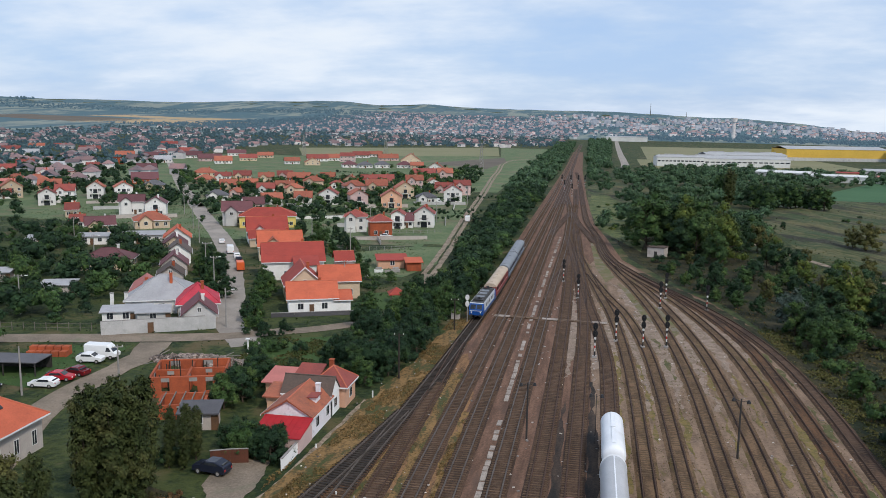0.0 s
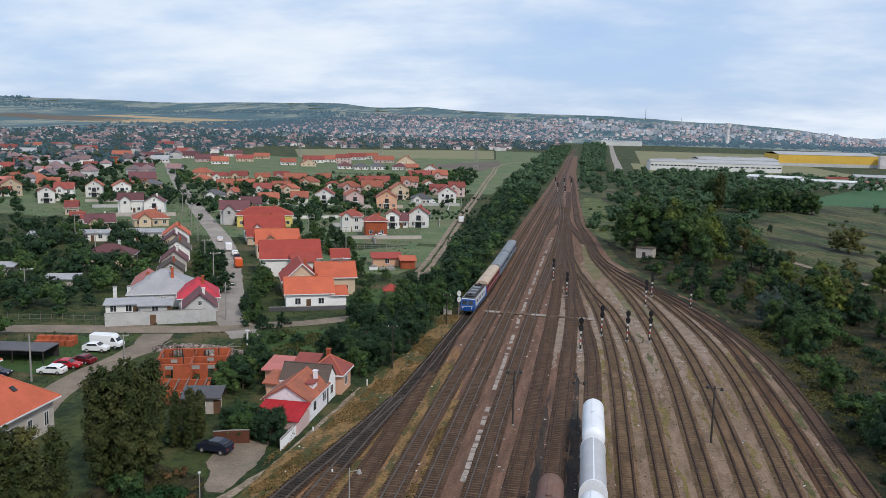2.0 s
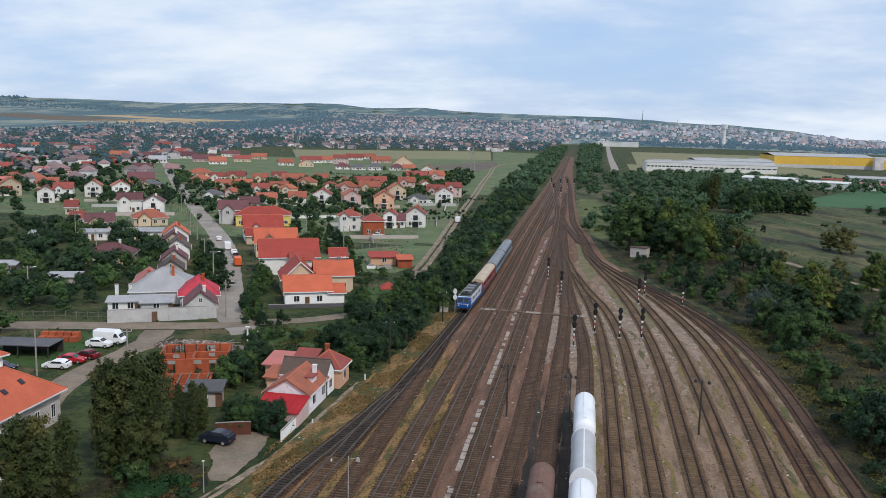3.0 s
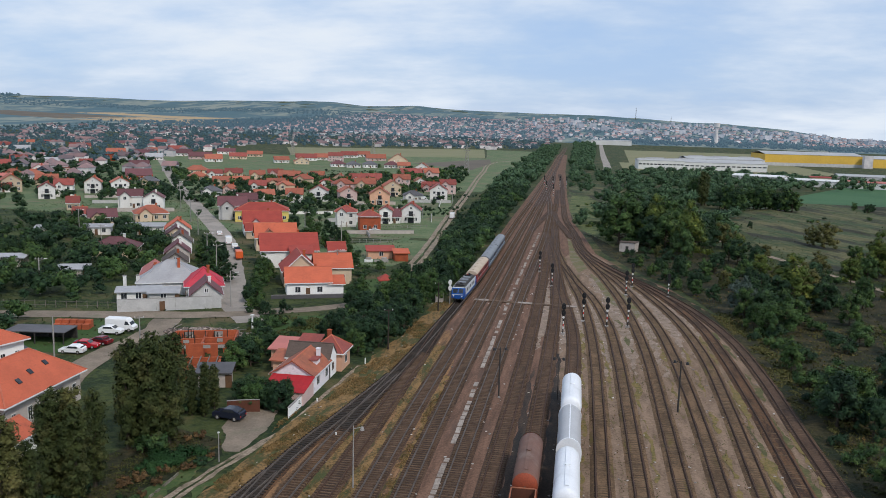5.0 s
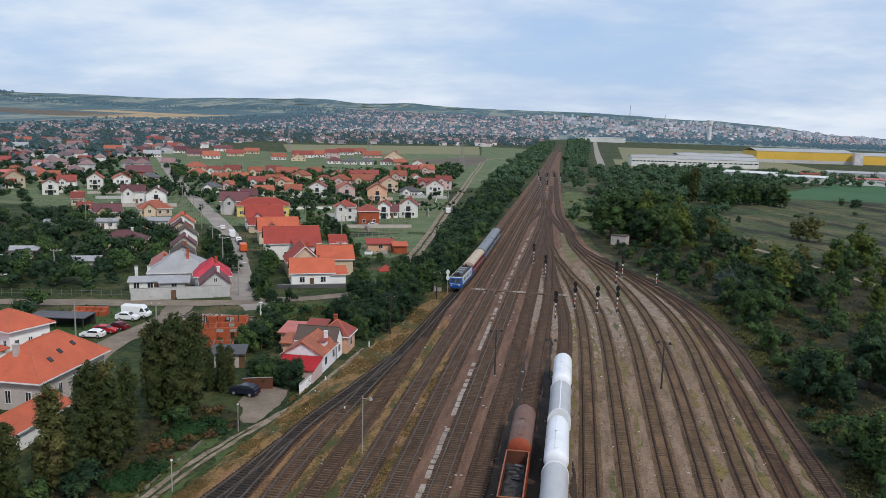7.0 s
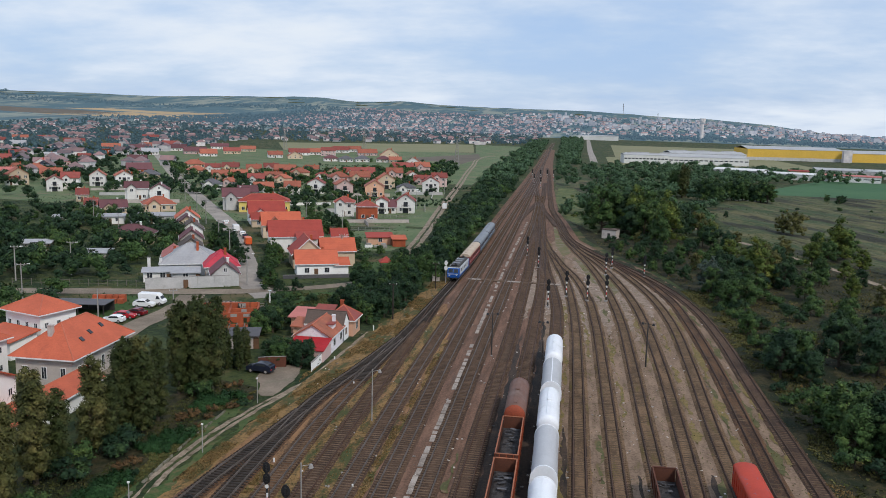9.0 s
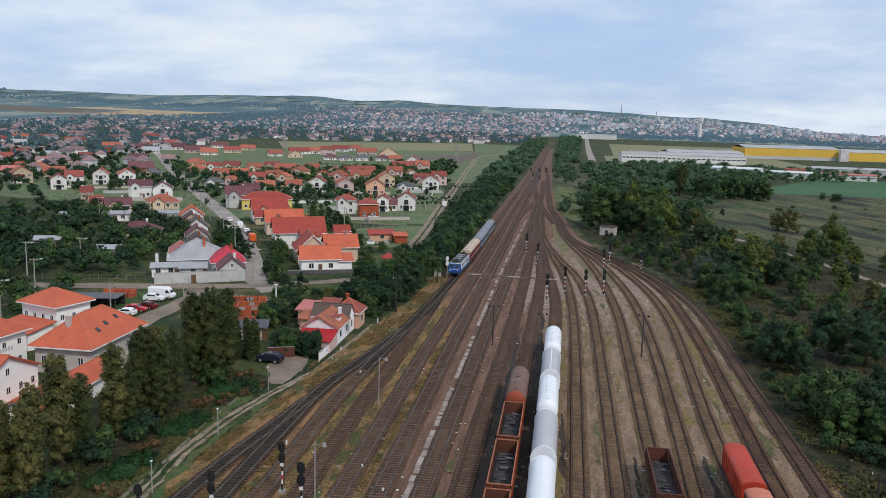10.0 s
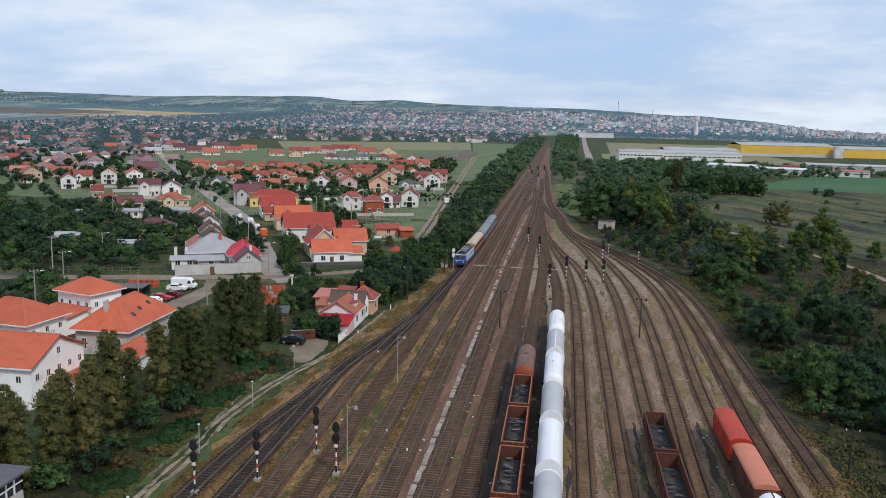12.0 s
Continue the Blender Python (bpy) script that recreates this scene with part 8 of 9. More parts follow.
house(-124, 603, 21, 22.9, 11.0, 3.1, 3.0, ROOF_R2, BEIGE, "gable", "f5r2")
house(-106, 571, 19, 10.5, 8.4, 5.6, 3.0, ROOF_O2, PINK, "gable", "f3r2")
house(-256, 721, -67, 13.0, 13.6, 2.8, 3.9, ROOF_B, BEIGE, "gable", "r3")
house(-275, 791, 22, 20.8, 11.0, 3.1, 3.7, ROOF_R2, WHITE_T, "gable", "f5r2")
house(-214, 699, 24, 13.1, 10.4, 2.9, 2.8, ROOF_D, WHITE_T, "hip", "f4r2")
house(-244, 793, 12, 14.8, 11.0, 6.0, 3.0, ROOF_R2, PINK, "gable", "f4r2")
house(-199, 696, 23, 12.1, 9.7, 2.9, 2.6, ROOF_G, WHITE_T, "hip", "f4r2")
house(-185, 702, 21, 13.0, 10.4, 3.2, 2.8, ROOF_G, WHITE_T, "hip", "f4r2")
house(-213, 834, 22, 20.6, 11.0, 3.1, 3.8, ROOF_O2, PINK, "gable", "f5r2")
house(-167, 710, 11, 13.1, 10.5, 3.1, 2.8, ROOF_D, WHITE_T, "hip", "f4r2")
house(-179, 790, -77, 13.0, 19.4, 3.2, 6.6, ROOF_O2, BEIGE, "gable", "r3")
house(-155, 706, 14, 11.3, 9.0, 3.1, 2.5, ROOF_O2, BEIGE, "gable", "f3r2")
house(-132, 674, -83, 13.0, 13.2, 3.1, 4.1, ROOF_B, WHITE_T, "gable", "r3")
house(-279, 730, 27, 13.8, 11.0, 3.1, 3.1, ROOF_O2, WHITE_T, "gable", "f4r2")
house(-264, 809, 17, 15.2, 11.0, 3.2, 3.5, ROOF_O2, WHITE_T, "gable", "f5r2")
house(-256, 884, 11, 18.6, 11.0, 3.2, 3.8, ROOF_R2, WHITE_T, "gable", "f5r2")
house(-249, 919, 11, 14.8, 11.0, 3.1, 3.3, ROOF_O2, WHITE_T, "gable", "f4r2")
house(-158, 380, 27, 9.7, 7.8, 3.0, 2.3, ROOF_O2, WHITE_T, "gable", "f3r2")
house(-180, 455, 22, 10.4, 8.3, 3.3, 2.3, ROOF_O2, BEIGE, "gable", "f3r2")
house(-183, 434, 18, 9.4, 7.5, 3.1, 2.6, ROOF_R2, WHITE_T, "gable", "f3r2")
house(-204, 459, 24, 10.0, 8.0, 3.0, 2.8, ROOF_O2, WHITE_T, "gable", "f3r2")
house(-215, 455, 29, 9.9, 8.0, 2.8, 2.8, ROOF_O2, BEIGE, "gable", "f3r2")
house(-188, 407, 20, 8.9, 7.5, 3.0, 2.0, ROOF_O2, PINK, "hip", "f2r2")
house(-156, 353, 28, 9.1, 7.5, 3.0, 2.6, ROOF_D, PINK, "gable", "f3r2")
house(-247, 516, 21, 10.0, 8.0, 3.2, 2.3, ROOF_R2, WHITE_T, "gable", "f3r2")
house(-240, 531, 19, 11.6, 9.2, 3.0, 2.8, ROOF_R2, BEIGE, "gable", "f3r2")
house(-217, 517, 24, 9.9, 7.9, 3.3, 2.6, ROOF_O2, BEIGE, "gable", "f3r2")
house(-182, 541, 13, 9.5, 7.6, 3.0, 2.4, ROOF_B, BEIGE, "gable", "f3r2")
house(-213, 541, 22, 10.3, 8.2, 3.2, 2.6, ROOF_R2, PINK, "gable", "f3r2")
house(-331, 413, 30, 10.1, 8.1, 2.9, 2.8, ROOF_PINK, WHITE_T, "gable", "f3r2")
house(-293, 364, 34, 6.4, 7.5, 3.2, 2.7, ROOF_R2, WHITE_T, "gable", "f2r2")
house(-360, 519, 34, 9.0, 7.5, 3.1, 0.0, ROOF_R2, PINK, "flat", "f2r2")
house(-215, 305, 30, 4.9, 7.5, 3.3, 2.3, ROOF_R2, BEIGE, "gable", "f2r2")
house(-417, 581, 39, 10.9, 8.7, 3.0, 3.0, ROOF_METAL, WHITE_T, "gable", "f3r2")
house(-392, 591, 36, 9.4, 7.5, 3.1, 2.3, ROOF_R2, WHITE_T, "gable", "f3r2")
house(-588, 781, 29, 15.7, 11.0, 3.2, 3.3, ROOF_METAL, WHITE_T, "gable", "f5r2")
house(-691, 981, 35, 19.6, 11.0, 2.9, 3.1, ROOF_R2, BEIGE, "gable", "f5r2")
house(-671, 858, 30, 19.6, 11.0, 3.2, 3.1, ROOF_R2, WHITE_T, "gable", "f5r2")
house(-599, 902, 37, 23.8, 11.0, 3.0, 3.5, ROOF_R2, BEIGE, "gable", "f5r2")
house(-716, 964, 32, 19.3, 11.0, 3.1, 3.1, ROOF_O2, WHITE_T, "gable", "f5r2")
house(-616, 1032, 28, 24.0, 11.0, 3.3, 3.1, ROOF_D, BEIGE, "gable", "f5r2")
house(-626, 1142, 30, 24.0, 11.0, 3.0, 3.3, ROOF_R2, WHITE_T, "gable", "f5r2")

# ---- trees and bushes ----
rp = random.Random(77)
for x_, y_, h_, k_ in ((-50.4, 76.5, 13.8, "poplar"), (-52.2, 74.5, 14.4, "poplar"), (-51.0, 72.0, 14.2, "poplar"), (-53.6, 71.0, 14.2, "poplar"), (-54.6, 73.8, 13.4, "poplar"), (-49.8, 73.8, 12.6, "poplar"), (-53.0, 77.4, 12.8, "poplar"),
                       (-51.4, 60.4, 11.6, "poplar"), (-52.2, 57.6, 12.4, "poplar_olive"), (-53.8, 56.0, 12.4, "poplar"), (-54.6, 58.8, 12.0, "poplar"), (-51.2, 56.4, 11.0, "poplar"), (-53.8, 49.0, 12.2, "poplar_olive"), (-53.0, 51.4, 9.0, "poplar"),
                       (-55.0, 40.0, 13.2, "poplar_olive"), (-56.4, 41.4, 12.8, "poplar_olive"), (-54.0, 42.8, 10.4, "poplar"), (-54.4, 34.2, 11.8, "poplar_olive"), (-53.0, 31.0, 11.2, "poplar_olive"), (-55.6, 29.6, 11.2, "poplar_olive"), (-54.4, 26.4, 10.6, "poplar_olive"),
                       (-55.6, 22.4, 10.6, "poplar_olive"), (-57.8, 24.2, 11.2, "poplar_olive"), (-59.6, 21.0, 11.0, "poplar_olive"), (-57.4, 18.4, 10.2, "poplar_olive"), (-62.0, 23.4, 10.6, "poplar_olive"), (-64.6, 20.4, 10.6, "poplar_olive"), (-56.6, 32.2, 10.6, "poplar_olive")):
    plant(k_, x_, y_, h_, rp)
# shrubs under the poplars and down to the path
zone([(-56, 14), (-50, 14), (-50, 45), (-49.5, 62), (-49.4, 72), (-52, 74), (-54, 50)], 13, ["bush_dark", "bush_dark", "bush"], 6.0, 8.5, 1, 1.9)
zone([(-50, 16), (-44.8, 16), (-45.0, 46), (-44.0, 60), (-42.5, 72), (-46.0, 74)], 9, ["bush_brown", "bush_brown", "bush_brown", "bush_dark"], 1.8, 3.2, 2, 1.3, [(-46.4, 68.6, 3), (-46.6, 53.6, 3), (-46.4, 38.8, 3), (-46.6, 26.6, 3)])
for x_, y_, s_ in ((-46.6, 69.0, 1.35), (-47.8, 66.6, 1.0), (-46.8, 54.4, 1.3), (-47.8, 51.8, 1.0), (-46.6, 40.2, 1.3), (-47.6, 37.2, 1.1), (-46.6, 27.2, 0.9), (-47.6, 24.8, 1.0)):
    plant("juniper", x_, y_, s_, rp)
for x_, y_, h_, k_ in ((38.4, 68, 7.5, "broad"), (41, 72, 7, "dark"), (42.5, 66, 6.5, "broad"), (37, 63.5, 3.2, "bush"), (46, 64, 6.5, "dark"), (39.5, 61, 3, "bush_dark"), (44, 58, 5.5, "dark"), (48, 72, 7, "dark")):
    plant(k_, x_, y_, h_, rp)
for x_, y_, h_ in ((-47.8, 63.2, 1.5), (-48.6, 61.6, 1.4), (-47.4, 46.8, 1.4), (-48.4, 45.4, 1.3), (-47.0, 34.6, 1.2), (-48.6, 30.4, 1.5), (-46.8, 76.2, 1.3), (-47.8, 75.0, 1.1)):
    plant("bush_brown", x_, y_, h_, rp)
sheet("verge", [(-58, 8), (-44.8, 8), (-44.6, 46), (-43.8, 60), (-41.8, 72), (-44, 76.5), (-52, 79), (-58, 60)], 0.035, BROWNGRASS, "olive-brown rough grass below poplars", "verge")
zone([(-54.0, 84), (-49.6, 83.5), (-49.2, 88), (-50, 92), (-55, 92)], 14, ["poplar", "poplar", "bush_dark"], 4.6, 5.8, 3, 1.2)
zone([(-46.5, 87.8), (-40.2, 87.8), (-40.2, 89.8), (-44.9, 91), (-46.8, 93)], 11, ["dark", "broad", "dark"], 4.0, 5.4, 4, 1.1)
zone([(-56, 104), (-52.5, 104), (-52.5, 118), (-56.5, 121)], 12, ["dark", "bush_dark", "broad"], 4.0, 5.6, 5, 1.6)
# between the old house and the lane
zone([(-37.0, 118), (-33.5, 128), (-33.0, 140), (-42, 140), (-47, 128), (-44, 119)], 22, ["dark", "broad", "bush_dark", "dark"], 4.5, 7.0, 6, 2.0)
zone([(-56, 122), (-49, 122), (-50, 140), (-60, 141)], 5, ["bush_dark", "bush"], 4, 6, 7, 2.2)
zone([(-62, 131), (-58, 131), (-57, 136), (-62, 138)], 4, ["bush"], 5, 7, 8, 2.0)
zone([(-70, 150), (-66, 147), (-61, 150), (-60, 145), (-64, 142), (-69, 144)], 9, ["broad", "dark", "bush_dark"], 2.8, 3.8, 9, 1.8)
for x_, y_, h_ in ((-76.5, 171, 6.5), (-79.5, 181.5, 6.5), (-74.0, 163.5, 5.0), (-84, 190, 4.5), (-71.0, 155.5, 4.8), (-76, 176, 6.0)):
    plant("broad", x_, y_, h_, rp)
zone([(-74, 152), (-71, 150.5), (-73, 158), (-76, 163)], 3, ["dark"], 3.5, 4.5, 10, 1.6)
# the thicket between the line and the farm track
zone([(-33.0, 143), (-31.5, 168), (-29.6, 205), (-36, 206), (-43, 188), (-44, 168), (-50, 156), (-43, 143)], 60, ["dark", "broad", "dark", "bush_dark"], 4.2, 7.2, 11, 2.0)
grove("garden_trees", [(-30.2, 205), (-30.2, 330), (-45, 300), (-42, 240), (-40, 205)], 67, LEAF_D, 4.5, 7.5, 12, 2.3)
grove("garden_trees", [(-30.2, 205), (-30.2, 330), (-45, 300), (-42, 240), (-40, 205)], 30, LEAF, 4.5, 7.5, 212, 2.3)
grove("garden_trees", [(-30.5, 330), (-30.5, 480), (-50, 470), (-47, 380), (-44, 320)], 80, LEAF_D, 4.5, 8.0, 13, 2.8)
grove("garden_trees", [(-30.5, 330), (-30.5, 480), (-50, 470), (-47, 380), (-44, 320)], 32, LEAF, 4.5, 8.0, 213, 2.8)
# gardens and orchards west of the street
GARDEN_CLEAR = [(-133, 201, 9), (-95, 160, 12), (-106, 187, 5), (-113, 200, 6), (-121, 217, 6), (-129, 230, 6), (-150, 246, 7), (-163, 240, 6), (-176, 232, 5), (-125, 168, 4.5), (-150, 178, 5), (-104, 145, 5), (-84, 157, 7), (-102, 166, 7), (-97, 150, 7)]
grove("garden_trees", [(-99, 140), (-106, 150), (-108, 172), (-106, 182), (-114, 196), (-128, 226), (-142, 250), (-190, 262), (-235, 235), (-230, 160), (-180, 138), (-130, 138)], 190, LEAF_D, 2.6, 8.6, 14, 2.6, GARDEN_CLEAR)
grove("garden_trees", [(-99, 140), (-106, 150), (-108, 172), (-106, 182), (-114, 196), (-128, 226), (-142, 250), (-190, 262), (-235, 235), (-230, 160), (-180, 138), (-130, 138)], 130, LEAF, 2.2, 7.6, 214, 2.8, GARDEN_CLEAR)
zone([(-88, 163), (-84, 168), (-106, 215), (-117, 236), (-121, 232), (-110, 205)], 16, ["dark", "broad"], 4.5, 6.5, 15, 2.4, [(-120.5, 216, 5), (-112.5, 199, 5), (-106.5, 186, 5)])
grove("garden_trees", [(-100, 110), (-104, 128), (-130, 126), (-190, 112), (-190, 70), (-130, 66), (-102, 80)], 45, LEAF_D, 4.2, 7.0, 16, 3.0, [(-96, 113, 7), (-95, 122, 5), (-90, 91, 9)])
grove("garden_trees", [(-100, 110), (-104, 128), (-130, 126), (-190, 112), (-190, 70), (-130, 66), (-102, 80)], 37, LEAF, 4.2, 7.0, 216, 3.0, [(-96, 113, 7), (-95, 122, 5), (-90, 91, 9)])
grove("garden_trees", [(-230, 240), (-200, 262), (-260, 330), (-330, 330), (-330, 200)], 56, LEAF_D, 4.0, 6.5, 17, 4.0, [(-252, 380, 8)])
grove("garden_trees", [(-230, 240), (-200, 262), (-260, 330), (-330, 330), (-330, 200)], 42, LEAF, 4.0, 6.5, 217, 4.0, [(-252, 380, 8)])
# gardens east of the street
zone([(-66, 214), (-88, 242), (-101, 262), (-118, 288), (-100, 290), (-78, 262), (-64, 236)], 26, ["dark", "broad", "bush_dark"], 4.0, 6.0, 18, 2.6, [(-81, 203, 9), (-95, 230, 9), (-112, 261, 10), (-58, 222, 6)])
zone([(-66, 190), (-54, 176), (-47, 184), (-50, 202), (-60, 206)], 12, ["bush", "bush_dark", "broad"], 3.5, 5.5, 19, 2.2, [(-62, 182, 6)])
grove("garden_trees", [(-100, 300), (-66, 300), (-70, 420), (-110, 400)], 9, LEAF_D, 3.5, 5.0, 20, 4.0, [(-82, 290, 9), (-92, 300, 9), (-75, 300, 8), (-66, 305, 8)])
grove("garden_trees", [(-100, 300), (-66, 300), (-70, 420), (-110, 400)], 8, LEAF, 3.5, 5.0, 220, 4.0, [(-82, 290, 9), (-92, 300, 9), (-75, 300, 8), (-66, 305, 8)])
grove("garden_trees", [(-175, 340), (-130, 310), (-105, 330), (-120, 470), (-200, 470)], 36, LEAF_D, 3.5, 6.0, 21, 4.0)
grove("garden_trees", [(-175, 340), (-130, 310), (-105, 330), (-120, 470), (-200, 470)], 30, LEAF, 3.5, 6.0, 221, 4.0)
grove("garden_trees", [(-300, 420), (-215, 330), (-190, 345), (-250, 460)], 21, LEAF_D, 3.5, 6.0, 22, 4.0)
grove("garden_trees", [(-300, 420), (-215, 330), (-190, 345), (-250, 460)], 18, LEAF, 3.5, 6.0, 222, 4.0)
# the wooded strip right of the yard
for x_, y_, h_, k_ in ((15, 276, 20, "broad"), (22, 281, 19, "dark"), (27, 276, 18.5, "yellow"), (31, 287, 20, "broad"), (36, 257, 18.5, "yellow"), (33.5, 250, 12, "broad"), (25, 268, 13, "dark"), (30, 268, 14, "broad"), (40, 268, 14, "dark"), (20, 300, 17, "broad"), (37, 290, 16, "broad"), (44, 276, 13, "dark"), (12, 292, 14, "broad"), (17.2, 262.6, 5, "broad"),
                       (66.7, 445, 19, "poplar"), (69, 449, 18, "poplar"), (64, 452, 17, "broad"), (51, 281, 10, "olive"), (54, 276, 8, "olive"), (88, 292, 11, "olive"), (86, 300, 8, "olive"), (85.6, 232, 14, "yellow"), (89, 236, 11, "broad"), (82, 238, 9, "broad"), (67.6, 186, 8.5, "broad"), (70, 192, 6.5, "dark"),
                       (51, 182, 13, "yellow"), (55, 186, 11, "olive"), (47, 180, 9.5, "dark"), (57, 178, 8, "dark"), (37, 170, 9.5, "silver"), (41, 166, 8.5, "dark"), (42, 176, 10, "dark"), (44, 157, 9, "broad"), (39, 152, 7.5, "broad"), (47, 163, 8, "dark"), (53.6, 126, 7.5, "dark"), (57, 129, 7, "broad"), (60, 124, 6.5, "dark"), (71, 144, 7.5, "broad"), (75, 138, 8, "dark"),
                       (37.2, 100, 9.5, "dark"), (40.5, 103, 9, "broad"), (38.4, 107, 8, "broad"), (41, 97, 7, "dark"), (49, 109, 10.5, "dark"), (54, 105, 9.5, "dark"), (38.5, 73, 9.5, "broad"), (42, 76, 8.5, "dark"), (37.5, 79, 6.5, "broad"), (46, 72, 8, "dark"), (56, 88, 9, "broad"), (62, 98, 9, "yellow"), (44, 60, 7, "dark"), (52, 62, 7.5, "dark"), (50, 84, 8, "dark"),
                       (73, 347, 3.5, "dark"), (150, 440, 6, "dark"), (154, 446, 5, "dark"), (147, 452, 5, "broad"), (26, 196.5, 4.0, "broad"), (30, 190, 5.0, "broad"), (33, 183, 5.5, "dark"), (31, 199, 6.0, "dark"), (24, 205, 4.5, "dark"), (28, 210, 6.0, "dark"), (21, 214, 4.0, "broad"), (35, 212, 6.5, "broad"), (38, 200, 6.0, "olive"), (24, 224, 5.0, "dark"), (30, 226, 6.0, "dark"), (19, 230, 4.0, "broad"), (27, 238, 5.5, "dark"), (40, 226, 7, "dark"), (46, 214, 7.5, "broad"), (52, 206, 6.5, "olive"), (58, 216, 7, "dark"), (62, 232, 6, "broad"), (54, 240, 8, "dark"), (48, 250, 8.5, "broad"), (60, 256, 6, "olive")):
    plant(k_, x_, y_, h_, rp)
for x_, y_, h_, k_ in ((39.5, 37, 5.5, "dark"), (46, 45, 8, "dark"), (52, 52, 8.5, "dark"), (58, 62, 9, "broad"), (50, 36, 7, "dark"), (44, 52, 6.5, "broad"), (60, 74, 9.5, "dark"), (66, 84, 10, "dark"), (68, 108, 10, "yellow"), (58, 112, 8, "dark"), (74, 120, 9, "broad"), (80, 150, 8, "dark"), (60, 140, 7, "broad")):
    plant(k_, x_, y_, h_, rp)
ribbon("verge", [(-45.6, 8), (-45.4, 24), (-44.9, 36), (-45.4, 48), (-44.6, 60), (-42.6, 71)], 2.2, 0.045, VERGE_GREEN, "green grass strip beside a dirt path", "verge", jag=0.8, seed=171, step=0.8, widths=(2.6, 2.2, 2.4, 2.0, 2.4, 1.0))
ribbon("verge", [(-41.4, -20), (-41.2, 14), (-40.8, 30), (-41.2, 46), (-40.4, 58), (-39.4, 66)], 1.5, 0.093, VERGE_GREEN, "green grass strip between path and track", "verge", jag=0.7, seed=172, step=0.8, widths=(1.8, 1.7, 1.5, 1.3, 1.4, 0.3))
re_ = random.Random(64)
kerb = thing("stone_edging", pose(-44, 28, 0), "broken low row of mossy edging stones in grass", "edging")
EDGESTONE = mat("mossy_edging_stone", (0.26, 0.23, 0.19), (0.12, 0.115, 0.07), 0.95, 0.6, 5.0, 0.5, hue=0.2)
y_ = 0.0
while y_ < 37:
    ln_ = re_.uniform(0.5, 1.3)
    if re_.random() < 0.8:
        part("stone", Shape().extrude([(-0.16, -0.1), (0.16, -0.1), (0.13, 0.26 + re_.uniform(0, 0.12)), (-0.11, 0.24)], 0, ln_, pose(-0.2 + 0.25 * math.sin(y_ / 6), y_, 0.0, 0, 0, re_.uniform(-5, 5))), EDGESTONE, kerb)
    y_ += ln_ + re_.uniform(0.05, 0.5)
WEDGE = mat("hummocky_green_grass", (0.062, 0.088, 0.030), (0.135, 0.140, 0.052), 0.95, 0.16, 0.9, 0.9, dist=0.4, third=((0.032, 0.052, 0.020), 0.2, 0.53, 0.62), contrast=(0.42, 0.58))
sheet("field", [(-1.0, 338), (4.0, 306), (9.5, 284), (13.0, 270), (16.5, 300), (17.5, 350), (15, 420), (6, 480), (-3.5, 480), (-4.0, 400)], 0.07, WEDGE, "hummocky green and yellow grass beside the tracks", "field")
zone([(2, 340), (10, 290), (15, 320), (14, 410), (4, 460), (-1, 400)], 15, ["bush", "bush_yellow", "bush"], 3.0, 6.5, 611, 5.0)
# a broad dark thicket out on the pasture
for i_ in range(19):
    plant(("dark", "broad", "broad")[i_ % 3], 76 + 36 * ((i_ * 0.618) % 1), 424 + 22 * ((i_ * 0.382 + 0.2) % 1), rp.uniform(10, 14.5), rp)
# bushes along the foot of the yard and between the trees
zone([(35.0, 84), (35.2, 150), (33.8, 168), (38, 176), (42, 140), (40, 84)], 20, ["bush", "bush_dark", "bush", "broad"], 4.4, 7.5, 124, 2.4)
zone([(44, 112), (44, 160), (60, 176), (80, 160), (80, 110)], 18, ["bush", "bush_dark", "bush_yellow", "bush"], 5.0, 8.5, 125, 4.0)
zone([(40, 44), (42, 92), (64, 94), (72, 44)], 18, ["bush", "bush_dark", "bush_dark", "dark"], 5.0, 8.5, 28, 3.6)
zone([(64, 60), (66, 130), (110, 150), (110, 60)], 22, ["broad", "dark", "bush", "bush_dark", "olive"], 6.0, 9.0, 29, 4.4)
zone([(10, 262), (15, 236), (22, 218), (30, 200), (42, 190), (50, 200), (40, 240), (24, 262)], 22, ["bush", "bush_dark", "bush", "olive"], 5.0, 8.0, 25, 2.6, [(17, 260, 5)])
zone([(42, 184), (62, 150), (92, 172), (104, 222), (72, 262), (52, 268), (42, 232)], 30, ["broad", "olive", "dark", "bush", "bush_dark", "yellow", "bush"], 5.5, 9.5, 733, 4.0)
zone([(92, 220), (80, 300), (90, 390), (150, 420), (200, 330), (200, 240)], 18, ["bush_dark", "bush", "bush_dark"], 3.5, 6.0, 230, 7.0)
grove("garden_trees", [(0, 318), (24, 296), (48, 284), (62, 310), (58, 372), (20, 372), (4, 345)], 22, LEAF_M, 5.0, 11.0, 26, 4.6)
grove("garden_trees", [(6, 330), (24, 296), (48, 284), (62, 310), (58, 372), (20, 372), (8, 350)], 14, LEAF, 5.0, 10.0, 226, 5.0)


ROADSIDE = [[(12, 690), (40, 690), (46, 1000), (62, 2060), (38, 2060), (22, 1200), (14, 840)]]


def places(poly, count, h0, h1, seed, skip=()):
    rnd = random.Random(seed)
    xs, ys = [p[0] for p in poly], [p[1] for p in poly]
    out = []
    while len(out) < count:
        x, y = rnd.uniform(min(xs), max(xs)), rnd.uniform(min(ys), max(ys))
        if inside(x, y, poly) and not any(inside(x, y, k) for k in skip):
            out.append((x, y, rnd.uniform(h0, h1)))
    return out


